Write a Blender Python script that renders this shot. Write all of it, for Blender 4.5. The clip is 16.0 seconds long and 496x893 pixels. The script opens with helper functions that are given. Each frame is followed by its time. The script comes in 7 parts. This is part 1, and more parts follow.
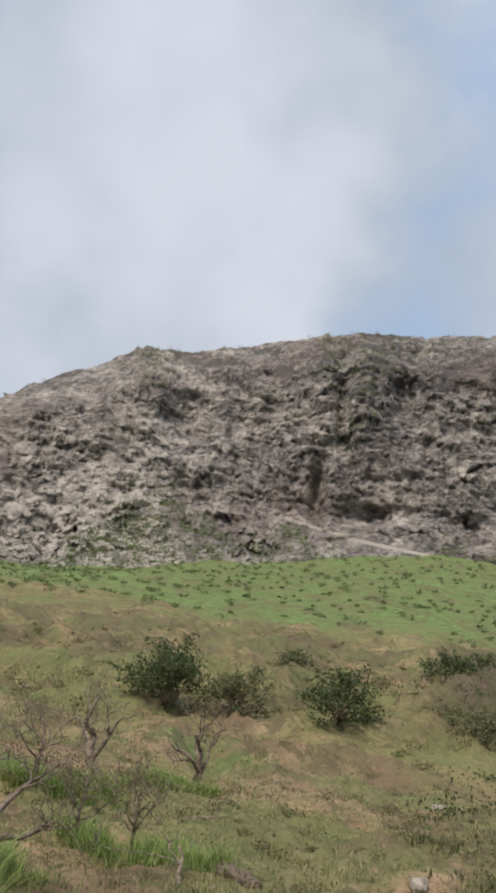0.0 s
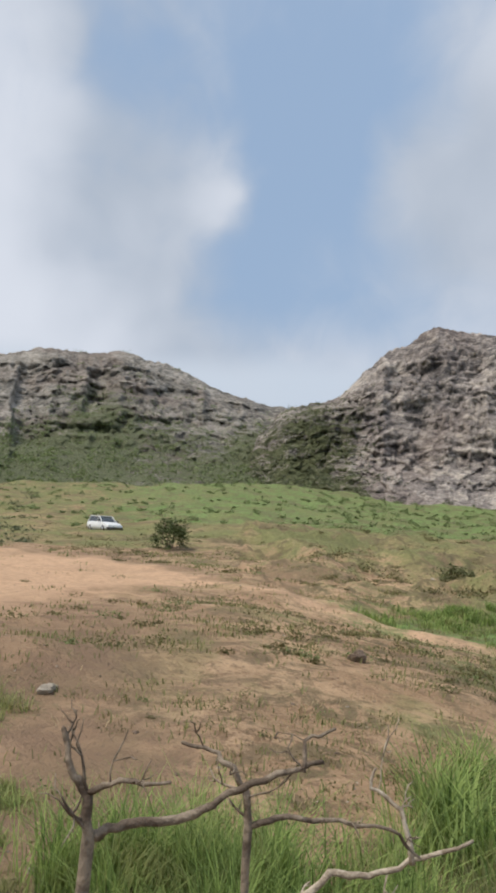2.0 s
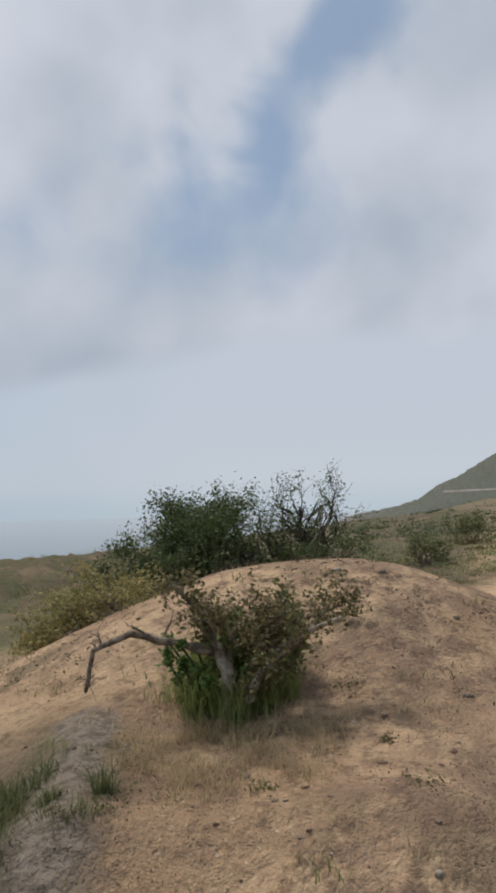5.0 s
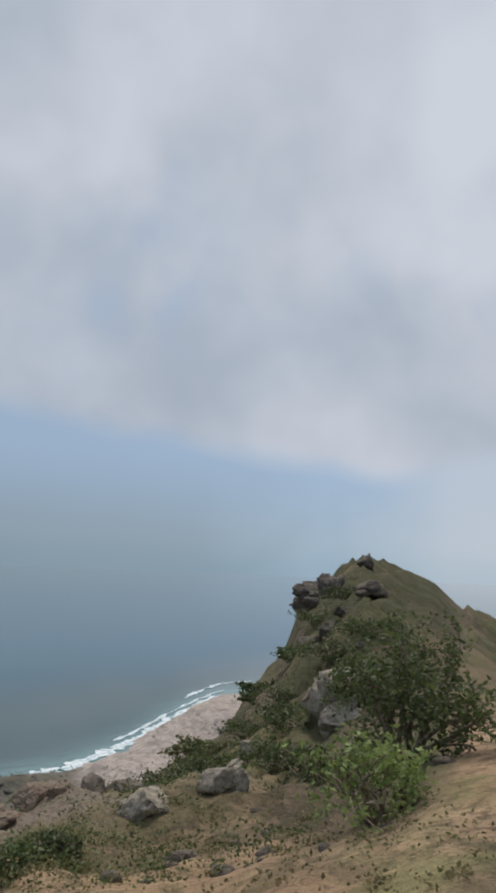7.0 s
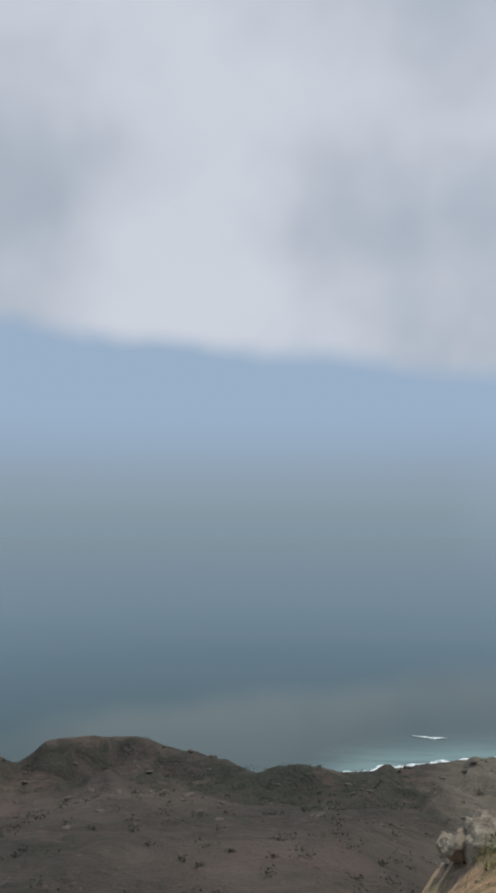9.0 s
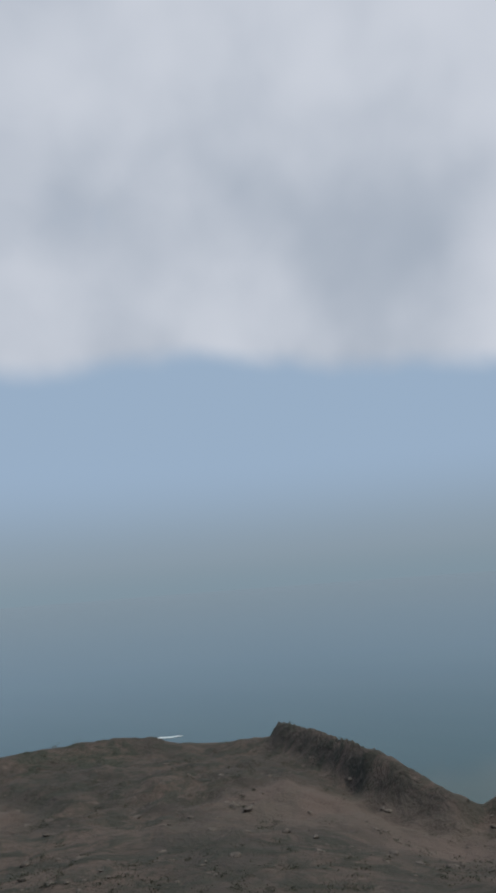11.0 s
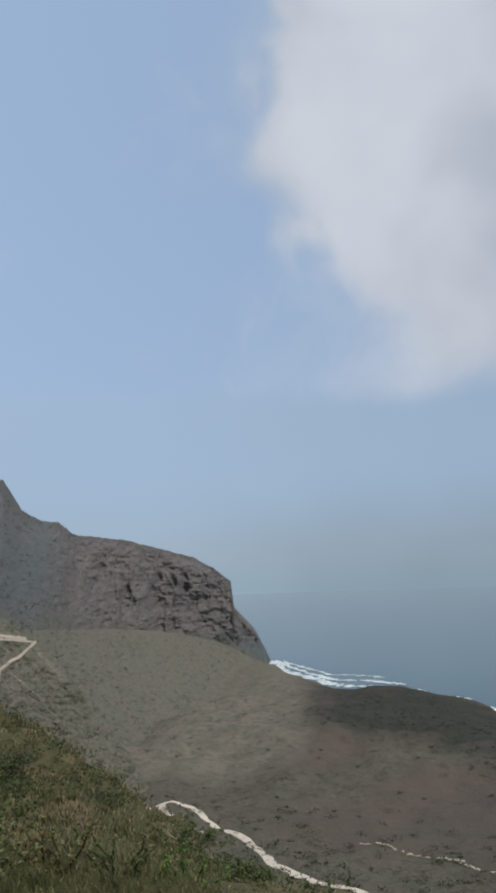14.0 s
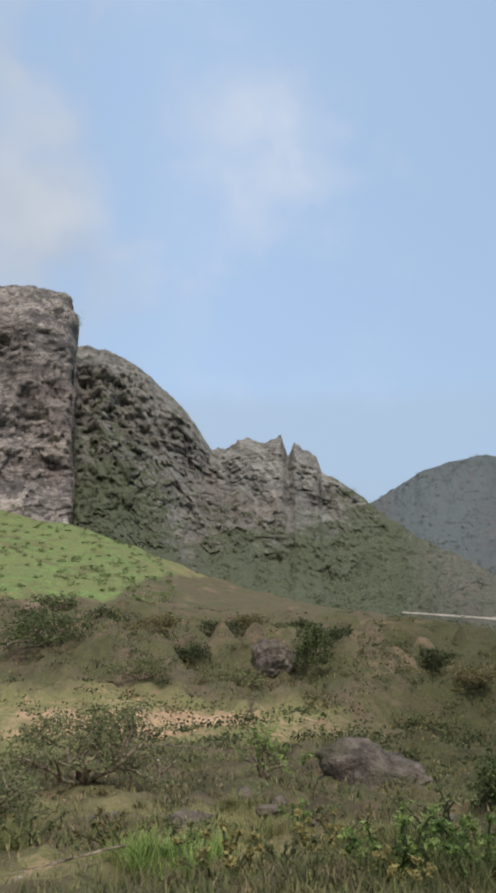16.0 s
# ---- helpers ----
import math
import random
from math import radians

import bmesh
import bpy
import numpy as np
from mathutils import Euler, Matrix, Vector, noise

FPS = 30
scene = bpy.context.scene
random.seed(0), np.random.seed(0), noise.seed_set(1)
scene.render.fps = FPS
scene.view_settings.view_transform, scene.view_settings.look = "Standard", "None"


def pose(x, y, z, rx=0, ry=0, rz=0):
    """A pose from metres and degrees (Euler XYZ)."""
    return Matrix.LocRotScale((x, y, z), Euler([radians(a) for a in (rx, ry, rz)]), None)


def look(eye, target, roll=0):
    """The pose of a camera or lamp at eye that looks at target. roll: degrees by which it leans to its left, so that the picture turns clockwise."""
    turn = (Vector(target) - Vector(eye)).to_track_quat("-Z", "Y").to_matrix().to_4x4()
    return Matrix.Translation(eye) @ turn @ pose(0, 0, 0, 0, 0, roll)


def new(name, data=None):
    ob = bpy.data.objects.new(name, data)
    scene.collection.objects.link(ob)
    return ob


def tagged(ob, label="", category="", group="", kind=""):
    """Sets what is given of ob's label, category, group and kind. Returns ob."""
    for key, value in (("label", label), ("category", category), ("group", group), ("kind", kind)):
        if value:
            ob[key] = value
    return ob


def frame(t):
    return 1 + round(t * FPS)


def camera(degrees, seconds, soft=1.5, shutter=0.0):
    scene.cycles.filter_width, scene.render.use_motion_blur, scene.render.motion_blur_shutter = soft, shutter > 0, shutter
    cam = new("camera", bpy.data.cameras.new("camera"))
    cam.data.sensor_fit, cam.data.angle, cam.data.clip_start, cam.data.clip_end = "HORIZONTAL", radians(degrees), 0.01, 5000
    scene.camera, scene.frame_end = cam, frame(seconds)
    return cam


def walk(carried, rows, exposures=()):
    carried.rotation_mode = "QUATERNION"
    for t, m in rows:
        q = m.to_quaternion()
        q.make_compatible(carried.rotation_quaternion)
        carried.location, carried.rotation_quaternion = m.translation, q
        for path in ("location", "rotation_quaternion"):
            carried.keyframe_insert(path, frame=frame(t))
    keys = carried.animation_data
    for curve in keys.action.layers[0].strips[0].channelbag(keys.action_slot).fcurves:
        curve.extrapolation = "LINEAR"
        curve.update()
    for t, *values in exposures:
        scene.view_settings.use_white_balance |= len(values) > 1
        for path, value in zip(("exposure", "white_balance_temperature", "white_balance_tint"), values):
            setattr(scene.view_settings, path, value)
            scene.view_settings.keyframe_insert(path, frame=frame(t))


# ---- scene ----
# The camera: held at arm's length by someone who turns once round on the spot, on a hillside above the sea.
EYE = 1.55        # eye height over the ground at the turning point
REACH = 0.65      # arm's length from the turning axis
# seconds, yaw to the left from +y, pitch up, roll
TURNS = (
    (0.00, -0.69, 12.85, 4.76),
    (0.50, 10.13, 11.80, 5.15),
    (1.00, 22.59, 9.94, 5.29),
    (1.20, 28.16, 9.17, 4.87),
    (1.50, 34.98, 7.85, 4.65),
    (1.70, 39.32, 7.33, 4.14),
    (2.00, 44.79, 6.75, 3.26),
    (2.30, 50.18, 6.52, 2.68),
    (2.50, 53.46, 6.22, 2.55),
    (2.70, 57.89, 5.78, 2.81),
    (3.00, 65.16, 4.99, 3.62),
    (3.20, 70.23, 4.37, 3.67),
    (3.50, 77.42, 3.76, 3.34),
    (3.80, 84.65, 3.57, 1.82),
    (4.00, 89.22, 3.71, 0.59),
    (4.30, 95.92, 3.81, -0.83),
    (4.50, 99.89, 3.88, -0.98),
    (5.00, 109.24, 3.94, -1.42),
    (5.20, 113.32, 3.95, -1.59),
    (5.90, 126.63, 5.18, -0.47),
    (6.60, 139.94, 7.47, 1.60),
    (7.30, 153.25, 8.70, 2.71),
    (7.50, 156.21, 8.49, 2.95),
    (8.00, 166.10, 7.34, 2.66),
    (8.20, 169.89, 7.04, 2.28),
    (8.50, 175.70, 6.47, 1.49),
    (8.90, 183.77, 5.78, 0.27),
    (9.00, 185.55, 5.64, 0.02),
    (9.80, 198.18, 6.80, -1.18),
    (10.55, 210.01, 8.77, -3.22),
    (11.30, 221.85, 9.81, -4.30),
    (11.50, 226.01, 9.84, -3.79),
    (11.70, 230.12, 9.63, -3.44),
    (12.00, 236.20, 9.69, -3.22),
    (12.20, 240.66, 9.61, -3.01),
    (12.50, 247.29, 9.40, -2.36),
    (12.60, 250.05, 9.25, -2.24),
    (13.00, 260.63, 9.15, -1.72),
    (13.20, 265.24, 9.34, -1.96),
    (13.50, 271.44, 9.54, -1.71),
    (13.90, 278.74, 9.91, -1.85),
    (14.00, 280.55, 9.94, -1.87),
    (14.30, 285.58, 10.13, -1.64),
    (14.50, 289.22, 10.16, -1.36),
    (14.70, 293.04, 10.06, -0.82),
    (15.00, 299.21, 9.80, 0.04),
    (15.20, 303.40, 9.59, 0.27),
    (15.50, 309.75, 9.48, 0.24),
    (15.70, 313.81, 9.52, -0.07),
    (16.00, 320.09, 9.65, -0.70),
)
cam = camera(36.92, 16.0, soft=3.4)
rows = []
for t, yaw, pitch, roll in TURNS:
    a = radians(yaw)
    m = pose(-REACH * math.sin(a), REACH * math.cos(a), EYE, 90 + pitch, 0, yaw) @ pose(0, 0, 0, 0, 0, roll)
    rows.append((t, m))
walk(cam, rows, exposures=((0.0, 0.44), (1.0, 0.47), (3.0, 0.52), (3.5, 0.42), (4.0, 0.37), (5.2, 0.30), (7.5, 0.3), (9.0, 0.3), (12.5, 0.26), (14.0, 0.28), (14.5, 0.28), (15.0, 0.36), (16.0, 0.51)))

# ---- daylight: hazy sky with broken cloud, a veiled sun over the sea ----
SUN_AZ, SUN_EL = 150.0, 60.0


def way(az, el=0.0):
    """The unit vector at an azimuth (to the left from +y) and an elevation, in degrees."""
    a, e = radians(az), radians(el)
    return Vector((-math.sin(a) * math.cos(e), math.cos(a) * math.cos(e), math.sin(e)))


sun = new("sun", bpy.data.lights.new("sun", "SUN"))
sun.data.energy, sun.data.angle, sun.data.color = 1.9, radians(10), (1.0, 0.95, 0.88)
sun.matrix_world = look((0, 0, 80), Vector((0, 0, 80)) - way(SUN_AZ, SUN_EL))

# How much cloud stands at each azimuth, in rings of rising elevation.
CLOUD_RINGS = (
    (0, "0:.7 60:.8 110:.8 130:.72 140:.5 152:.25 170:.12 220:.12 260:.15 275:.3 290:.5 330:.55"),
    (6, "0:.45 60:.7 110:.65 138:.6 160:.6 185:.6 220:.55 262:.5 276:.3 285:.25 330:.3"),
    (12, "0:.35 15:.4 30:.45 40:.5 50:.6 65:.75 80:.65 95:.6 110:.65 125:.65 145:.58 160:.56 175:.58 195:.55 215:.55 235:.55 245:.5 256:.5 268:.42 280:.25 300:.18 330:.25"),
    (19, "0:.55 8:.65 20:.65 28:.5 36:.25 45:.2 53:.5 60:.7 70:.65 85:.5 100:.55 111:.3 120:.5 130:.55 148:.55 155:.42 162:.6 175:.68 190:.72 210:.7 230:.68 245:.66 260:.7 267:.5 273:.28 290:.13 320:.13 335:.45 342:.35 352:.4"),
    (26, "0:.7 10:.75 22:.75 30:.6 38:.15 47:.12 53:.55 60:.6 80:.5 92:.8 99:.65 107:.12 116:.6 125:.6 145:.6 155:.5 190:.75 225:.6 240:.55 255:.7 265:.8 271:.6 275:.2 290:.12 305:.16 312:.24 319:.28 326:.25 335:.6 345:.4"),
    (33, "0:.75 10:.85 20:.8 28:.45 36:.15 48:.12 60:.5 75:.6 90:.6 97:.45 102:.05 107:.6 118:.85 150:.7 170:.75 190:.75 215:.65 235:.75 250:.65 262:.9 274:.88 279:.25 303:.13 309:.32 317:.4 329:.16 338:.42 345:.35 352:.5"),
    (41, "0:.75 8:.85 15:.85 25:.45 33:.3 40:.2 46:.2 60:.5 75:.7 88:.7 95:.1 101:.25 106:.7 115:.75 130:.7 145:.7 165:.75 185:.75 205:.7 225:.65 245:.75 258:.85 271:.85 277:.25 285:.15 300:.12 320:.15 335:.35 345:.4"),
)


class Nodes:
    """Short hand for building a node tree."""

    def __init__(self, tree):
        self.tree = tree
        tree.nodes.clear()

    def add(self, kind, inputs=(), **settings):
        node = self.tree.nodes.new(kind)
        for key, value in settings.items():
            setattr(node, key, value)
        for key, value in dict(inputs).items():
            if isinstance(value, bpy.types.NodeSocket):
                self.tree.links.new(value, node.inputs[key])
            else:
                node.inputs[key].default_value = value
        return node

    def math(self, operation, a, b=0.0, c=0.0, clamp=False):
        return self.add("ShaderNodeMath", {0: a, 1: b, 2: c}, operation=operation, use_clamp=clamp).outputs[0]

    def remap(self, value, low, high, to_low=0.0, to_high=1.0):
        return self.add("ShaderNodeMapRange", {0: value, 1: low, 2: high, 3: to_low, 4: to_high}, interpolation_type="SMOOTHSTEP").outputs[0]

    def mix(self, factor, a, b, blend="MIX"):
        node = self.add("ShaderNodeMix", {0: factor}, data_type="RGBA", blend_type=blend)
        for key, value in ((6, a), (7, b)):
            if isinstance(value, bpy.types.NodeSocket):
                self.tree.links.new(value, node.inputs[key])
            else:
                node.inputs[key].default_value = (*value, 1)
        return node.outputs[2]

    def noise(self, vector, scale, detail=4.0, rough=0.55, distortion=0.0):
        return self.add("ShaderNodeTexNoise", {"Vector": vector, "Scale": scale, "Detail": detail, "Roughness": rough, "Distortion": distortion}).outputs[0]

    def ramp(self, value, stops):
        node = self.add("ShaderNodeValToRGB", {0: value})
        elements = node.color_ramp.elements
        elements[0].position, elements[0].color = stops[0][0], (*stops[0][1], 1)
        elements[1].position, elements[1].color = stops[-1][0], (*stops[-1][1], 1)
        for place, colour in stops[1:-1]:
            elements.new(place).color = (*colour, 1)
        return node.outputs[0]


def build_sky():
    world = bpy.data.worlds.new("sky")
    scene.world = world
    world.use_nodes = True
    n = Nodes(world.node_tree)
    dome = n.add("ShaderNodeTexCoord").outputs["Generated"]
    xyz = n.add("ShaderNodeSeparateXYZ", {0: dome}).outputs
    nishita = n.add("ShaderNodeTexSky", sky_type="NISHITA", sun_disc=False, sun_elevation=radians(SUN_EL),
                    sun_rotation=radians(-SUN_AZ), altitude=100.0, air_density=1.2, dust_density=3.0, ozone_density=1.5).outputs[0]
    clear = n.mix(1.0, nishita, (SKY_GAIN * 1.0, SKY_GAIN * 0.98, SKY_GAIN * 1.0), "MULTIPLY")
    clear = n.mix(0.85, clear, (0.275, 0.378, 0.53))
    turn = n.math("MULTIPLY", n.math("ARCTAN2", n.math("MULTIPLY", xyz[0], -1.0), xyz[1]), 1 / (2 * math.pi))
    turn = n.math("FRACT", n.math("ADD", turn, 2.0))
    deep = n.ramp(turn, [(a / 360, (v, v, v)) for a, v in ((0, 0.86), (20, 0.80), (40, 0.76), (80, 0.72), (100, 0.66), (115, 0.70), (145, 0.76), (200, 0.86), (270, 0.86), (295, 0.92), (325, 1.0), (360, 0.86))])
    clear = n.mix(1.0, clear, n.mix(1.0, deep, (1.1, 1.1, 1.1), "MULTIPLY"), "MULTIPLY")
    billow = n.noise(dome, 3.0, 3.0, 0.5)
    curl = n.noise(dome, 6.0, 3.5, 0.5, 0.3)
    wisp = n.noise(dome, 13.0, 4.0, 0.52, 0.6)
    az = n.math("MULTIPLY", n.math("ARCTAN2", n.math("MULTIPLY", xyz[0], -1.0), xyz[1]), 1 / (2 * math.pi))
    az = n.math("ADD", az, n.math("MULTIPLY_ADD", billow, 0.05, -0.025))
    az = n.math("ADD", az, n.math("MULTIPLY_ADD", curl, 0.04, -0.02))
    az = n.math("FRACT", n.math("ADD", az, 2.0))
    el = n.math("MULTIPLY", n.math("ARCSINE", xyz[2]), 180 / math.pi)
    el = n.math("ADD", el, n.math("MULTIPLY_ADD", curl, 8.0, -4.0))
    cover = None
    for low, (ring, text) in zip((None, *(r[0] for r in CLOUD_RINGS)), CLOUD_RINGS):
        stops = [(float(s.split(":")[0]) / 360, float(s.split(":")[1])) for s in text.split()]
        stops.append((1.0, stops[0][1]))
        here = n.ramp(az, [(p, (v, v, v)) for p, v in stops])
        if low is None:
            horizon = here
        cover = here if cover is None else n.mix(n.remap(el, low, ring), cover, here)
    cover = n.math("ADD", cover, n.math("MULTIPLY_ADD", wisp, 0.24, -0.12))
    cover = n.math("ADD", cover, n.math("MULTIPLY_ADD", curl, 0.3, -0.15))
    # thin rims shine, thick undersides are grey
    puff = n.noise(dome, 3.6, 3.0, 0.5)
    shade = n.math("ADD", n.math("MULTIPLY", cover, 0.55), n.math("ADD", n.math("MULTIPLY_ADD", billow, 0.9, -0.31), n.math("MULTIPLY_ADD", puff, 1.0, -0.5)))
    shine = n.ramp(turn, [(a / 360, (v, v, v)) for a, v in ((0, 0.0), (98, 0.0), (108, 0.16), (124, 0.12), (136, 0.0), (255, 0.0), (268, 0.14), (285, 0.3), (300, 0.42), (322, 0.4), (334, 0.05), (360, 0.0))])
    shade = n.math("ADD", shade, shine)
    cloud = n.mix(n.remap(shade, 0.1, 0.82), (0.31, 0.353, 0.42), (0.49, 0.52, 0.58))
    sky = n.mix(n.remap(cover, 0.16, 0.6), clear, cloud)
    # the haze over the sea thickens towards the horizon
    low_haze = n.ramp(horizon, [(0.0, (0.175, 0.222, 0.262)), (0.5, (0.29, 0.37, 0.45)), (0.8, (0.44, 0.48, 0.53))])
    mid_haze = n.ramp(horizon, [(0.0, (0.25, 0.335, 0.445)), (0.5, (0.29, 0.39, 0.525)), (0.8, (0.42, 0.465, 0.53))])
    haze = n.mix(n.remap(xyz[2], -0.025, 0.03), n.mix(1.0, low_haze, (0.87, 0.93, 0.94), "MULTIPLY"), low_haze)
    haze = n.mix(n.remap(xyz[2], 0.0, 0.15), haze, mid_haze)
    # the cloud's lower edge, in degrees by azimuth
    edge = [(a / 360, (e / 40,) * 3) for a, e in ((0, 13.5), (110, 12.0), (136, 6.5), (157, 9.3), (175, 11.8), (195, 14.3), (207, 15.0), (221, 17.0), (236, 15.6), (250, 14.8), (266, 13.0), (280, 13.5), (360, 13.5))]
    rise = n.math("SUBTRACT", n.math("MULTIPLY", n.math("ARCSINE", xyz[2]), 180 / math.pi), n.math("MULTIPLY", n.ramp(turn, edge), 40.0))
    rise = n.math("ADD", rise, n.math("MULTIPLY_ADD", curl, 3.0, -1.5))
    sky = n.mix(n.remap(rise, 1.3, -1.3, 0.0, 1.0), sky, haze)
    out = n.add("ShaderNodeBackground", {0: sky, 1: 1.0}).outputs[0]
    n.add("ShaderNodeOutputWorld", {0: out})


SKY_GAIN = 0.14
build_sky()

# ---- materials ----
def material(name):
    mat = bpy.data.materials.new(name)
    mat.use_nodes = True
    return mat, Nodes(mat.node_tree)


def finish(n, colour, roughness=0.9, height=None, strength=0.5, distance=0.1, specular=0.3, metallic=0.0):
    inputs = {"Base Color": colour, "Roughness": roughness, "Specular IOR Level": specular, "Metallic": metallic}
    if height is not None:
        inputs["Normal"] = n.add("ShaderNodeBump", {"Strength": strength, "Distance": distance, "Height": height}).outputs[0]
    bsdf = n.add("ShaderNodeBsdfPrincipled", inputs)
    n.add("ShaderNodeOutputMaterial", {0: bsdf.outputs[0]})


def spot(n):
    return n.add("ShaderNodeNewGeometry").outputs["Position"]


def mat_ground():
    """Dry soil, pink sand on the tracks, thin and lush grass where the ground cover says so."""
    mat, n = material("hillside")
    p = spot(n)
    cover = {k: n.add("ShaderNodeAttribute", attribute_name=k).outputs["Fac"] for k in ("sand", "grass", "lush", "dark", "beach", "coast", "open", "plain", "thick", "heath", "grey", "slope")}
    big, mid, fine, grit = n.noise(p, 0.09, 5.0), n.noise(p, 0.7, 6.0, 0.62), n.noise(p, 5.0, 6.0, 0.65), n.noise(p, 38.0, 4.0, 0.6)
    patch, clod = n.noise(p, 0.21, 4.0, 0.6, 0.4), n.noise(p, 13.0, 5.0, 0.7)
    soil = n.mix(n.remap(mid, 0.38, 0.62), (0.381, 0.246, 0.143), (0.592, 0.399, 0.237))
    soil = n.mix(n.remap(fine, 0.50, 0.66), soil, (0.261, 0.166, 0.097))
    soil = n.mix(n.remap(grit, 0.55, 0.75, 0, 0.6), soil, (0.732, 0.559, 0.373))
    soil = n.mix(n.remap(clod, 0.52, 0.66, 0, 0.75), soil, (0.211, 0.133, 0.0822))
    soil = n.mix(n.remap(patch, 0.48, 0.62, 0, 0.55), soil, (0.563, 0.352, 0.223))
    sand = n.mix(n.remap(fine, 0.35, 0.7), (0.68, 0.44, 0.272), (0.54, 0.345, 0.212))
    sand = n.mix(n.remap(clod, 0.55, 0.7, 0, 0.45), sand, (0.324, 0.216, 0.14))
    sand = n.mix(n.remap(grit, 0.58, 0.75, 0, 0.5), sand, (0.389, 0.254, 0.151))
    dry = n.mix(n.remap(fine, 0.4, 0.65), (0.231, 0.218, 0.0858), (0.383, 0.31, 0.158))
    dry = n.mix(n.remap(grit, 0.5, 0.7, 0, 0.6), dry, (0.158, 0.165, 0.0554))
    lush = n.mix(n.remap(fine, 0.35, 0.62), (0.262, 0.36, 0.12), (0.16, 0.24, 0.075))
    lush = n.mix(n.remap(mid, 0.55, 0.75), lush, (0.31, 0.385, 0.14))
    lush = n.mix(n.remap(patch, 0.5, 0.64, 0, 0.6), lush, (0.146, 0.232, 0.0691))
    lush = n.mix(n.remap(clod, 0.5, 0.66, 0, 0.6), lush, (0.113, 0.19, 0.0576))
    tussock = n.noise(p, 1.1, 5.0, 0.65, 0.4)
    lush = n.mix(n.remap(tussock, 0.5, 0.62, 0, 0.7), lush, (0.125, 0.185, 0.062))
    dry = n.mix(n.remap(clod, 0.5, 0.66, 0, 0.6), dry, (0.112, 0.112, 0.0475))
    dark = n.mix(n.remap(fine, 0.38, 0.62), (0.038, 0.037, 0.027), (0.075, 0.058, 0.045))

    def patchy(mask, a, b):
        v = n.math("ADD", mask, n.math("MULTIPLY_ADD", mid, 0.9, -0.45))
        v = n.math("ADD", v, n.math("MULTIPLY_ADD", fine, 0.8, -0.4))
        v = n.math("ADD", v, n.math("MULTIPLY_ADD", patch, 1.1, -0.55))
        return n.remap(v, a, b)

    colour = n.mix(patchy(cover["grass"], 0.35, 0.65), soil, dry)
    colour = n.mix(patchy(cover["dark"], 0.3, 0.7), colour, dark)
    colour = n.mix(patchy(cover["lush"], 0.35, 0.6), colour, lush)
    colour = n.mix(patchy(cover["sand"], 0.35, 0.6), colour, sand)
    floor = n.mix(n.remap(n.noise(p, 0.05, 5.0, 0.6, 0.5), 0.38, 0.62), (0.13, 0.11, 0.09), (0.108, 0.11, 0.08))
    floor = n.mix(n.remap(mid, 0.46, 0.6, 0, 0.6), floor, (0.055, 0.058, 0.042))
    floor = n.mix(n.remap(patch, 0.5, 0.62, 0, 0.7), floor, (0.06, 0.057, 0.044))
    floor = n.mix(n.remap(fine, 0.48, 0.6, 0, 0.6), floor, (0.06, 0.058, 0.042))
    floor = n.mix(n.remap(clod, 0.52, 0.64, 0, 0.5), floor, (0.15, 0.117, 0.085))
    wide_patch = n.noise(p, 0.018, 6.0, 0.62, 0.8)
    scrubby = n.noise(p, 0.07, 7.0, 0.68, 0.6)
    flat = n.mix(n.remap(wide_patch, 0.4, 0.62), (0.056, 0.049, 0.042), (0.092, 0.072, 0.059))
    flat = n.mix(n.remap(scrubby, 0.47, 0.58, 0, 0.85), flat, (0.034, 0.037, 0.029))
    tufty = n.noise(p, 0.24, 6.0, 0.7, 0.4)
    flat = n.mix(n.remap(tufty, 0.48, 0.58, 0, 0.6), flat, (0.045, 0.045, 0.035))
    flat = n.mix(n.remap(tufty, 0.4, 0.32, 0, 0.6), flat, (0.135, 0.112, 0.092))
    flat = n.mix(n.remap(mid, 0.55, 0.7, 0, 0.5), flat, (0.066, 0.054, 0.045))
    floor = n.mix(n.remap(cover["coast"], 0.65, 0.95), floor, flat)
    bushy = n.math("ADD", cover["thick"], n.math("ADD", n.math("MULTIPLY_ADD", scrubby, 1.6, -0.8), n.math("MULTIPLY_ADD", wide_patch, 1.0, -0.5)))
    fallow = n.mix(n.remap(wide_patch, 0.38, 0.62), (0.112, 0.086, 0.072), (0.092, 0.078, 0.064))
    floor = n.mix(n.remap(n.math("ADD", cover["plain"], n.math("MULTIPLY_ADD", scrubby, 0.9, -0.5)), 0.3, 0.65, 0, 0.85), floor, fallow)
    floor = n.mix(n.remap(bushy, 0.3, 0.6, 0, 0.85), floor, n.mix(n.remap(mid, 0.4, 0.6), (0.03, 0.036, 0.027), (0.05, 0.052, 0.039)))
    foot = n.mix(n.remap(scrubby, 0.42, 0.58), (0.168, 0.146, 0.117), (0.132, 0.124, 0.093))
    foot = n.mix(n.remap(tufty, 0.5, 0.6, 0, 0.7), foot, (0.094, 0.09, 0.067))
    floor = n.mix(n.remap(n.math("ADD", cover["slope"], n.math("MULTIPLY_ADD", wide_patch, 0.8, -0.4)), 0.25, 0.75), floor, foot)
    colour = n.mix(n.remap(cover["coast"], 0.1, 0.45), colour, floor)
    colour = n.mix(n.remap(cover["beach"], 0.2, 0.7), colour, n.mix(n.remap(patch, 0.4, 0.6), (0.46, 0.385, 0.33), (0.33, 0.275, 0.24)))
    swept = n.math("SUBTRACT", 1.0, n.remap(cover["sand"], 0.2, 0.6, 0.0, 0.85))
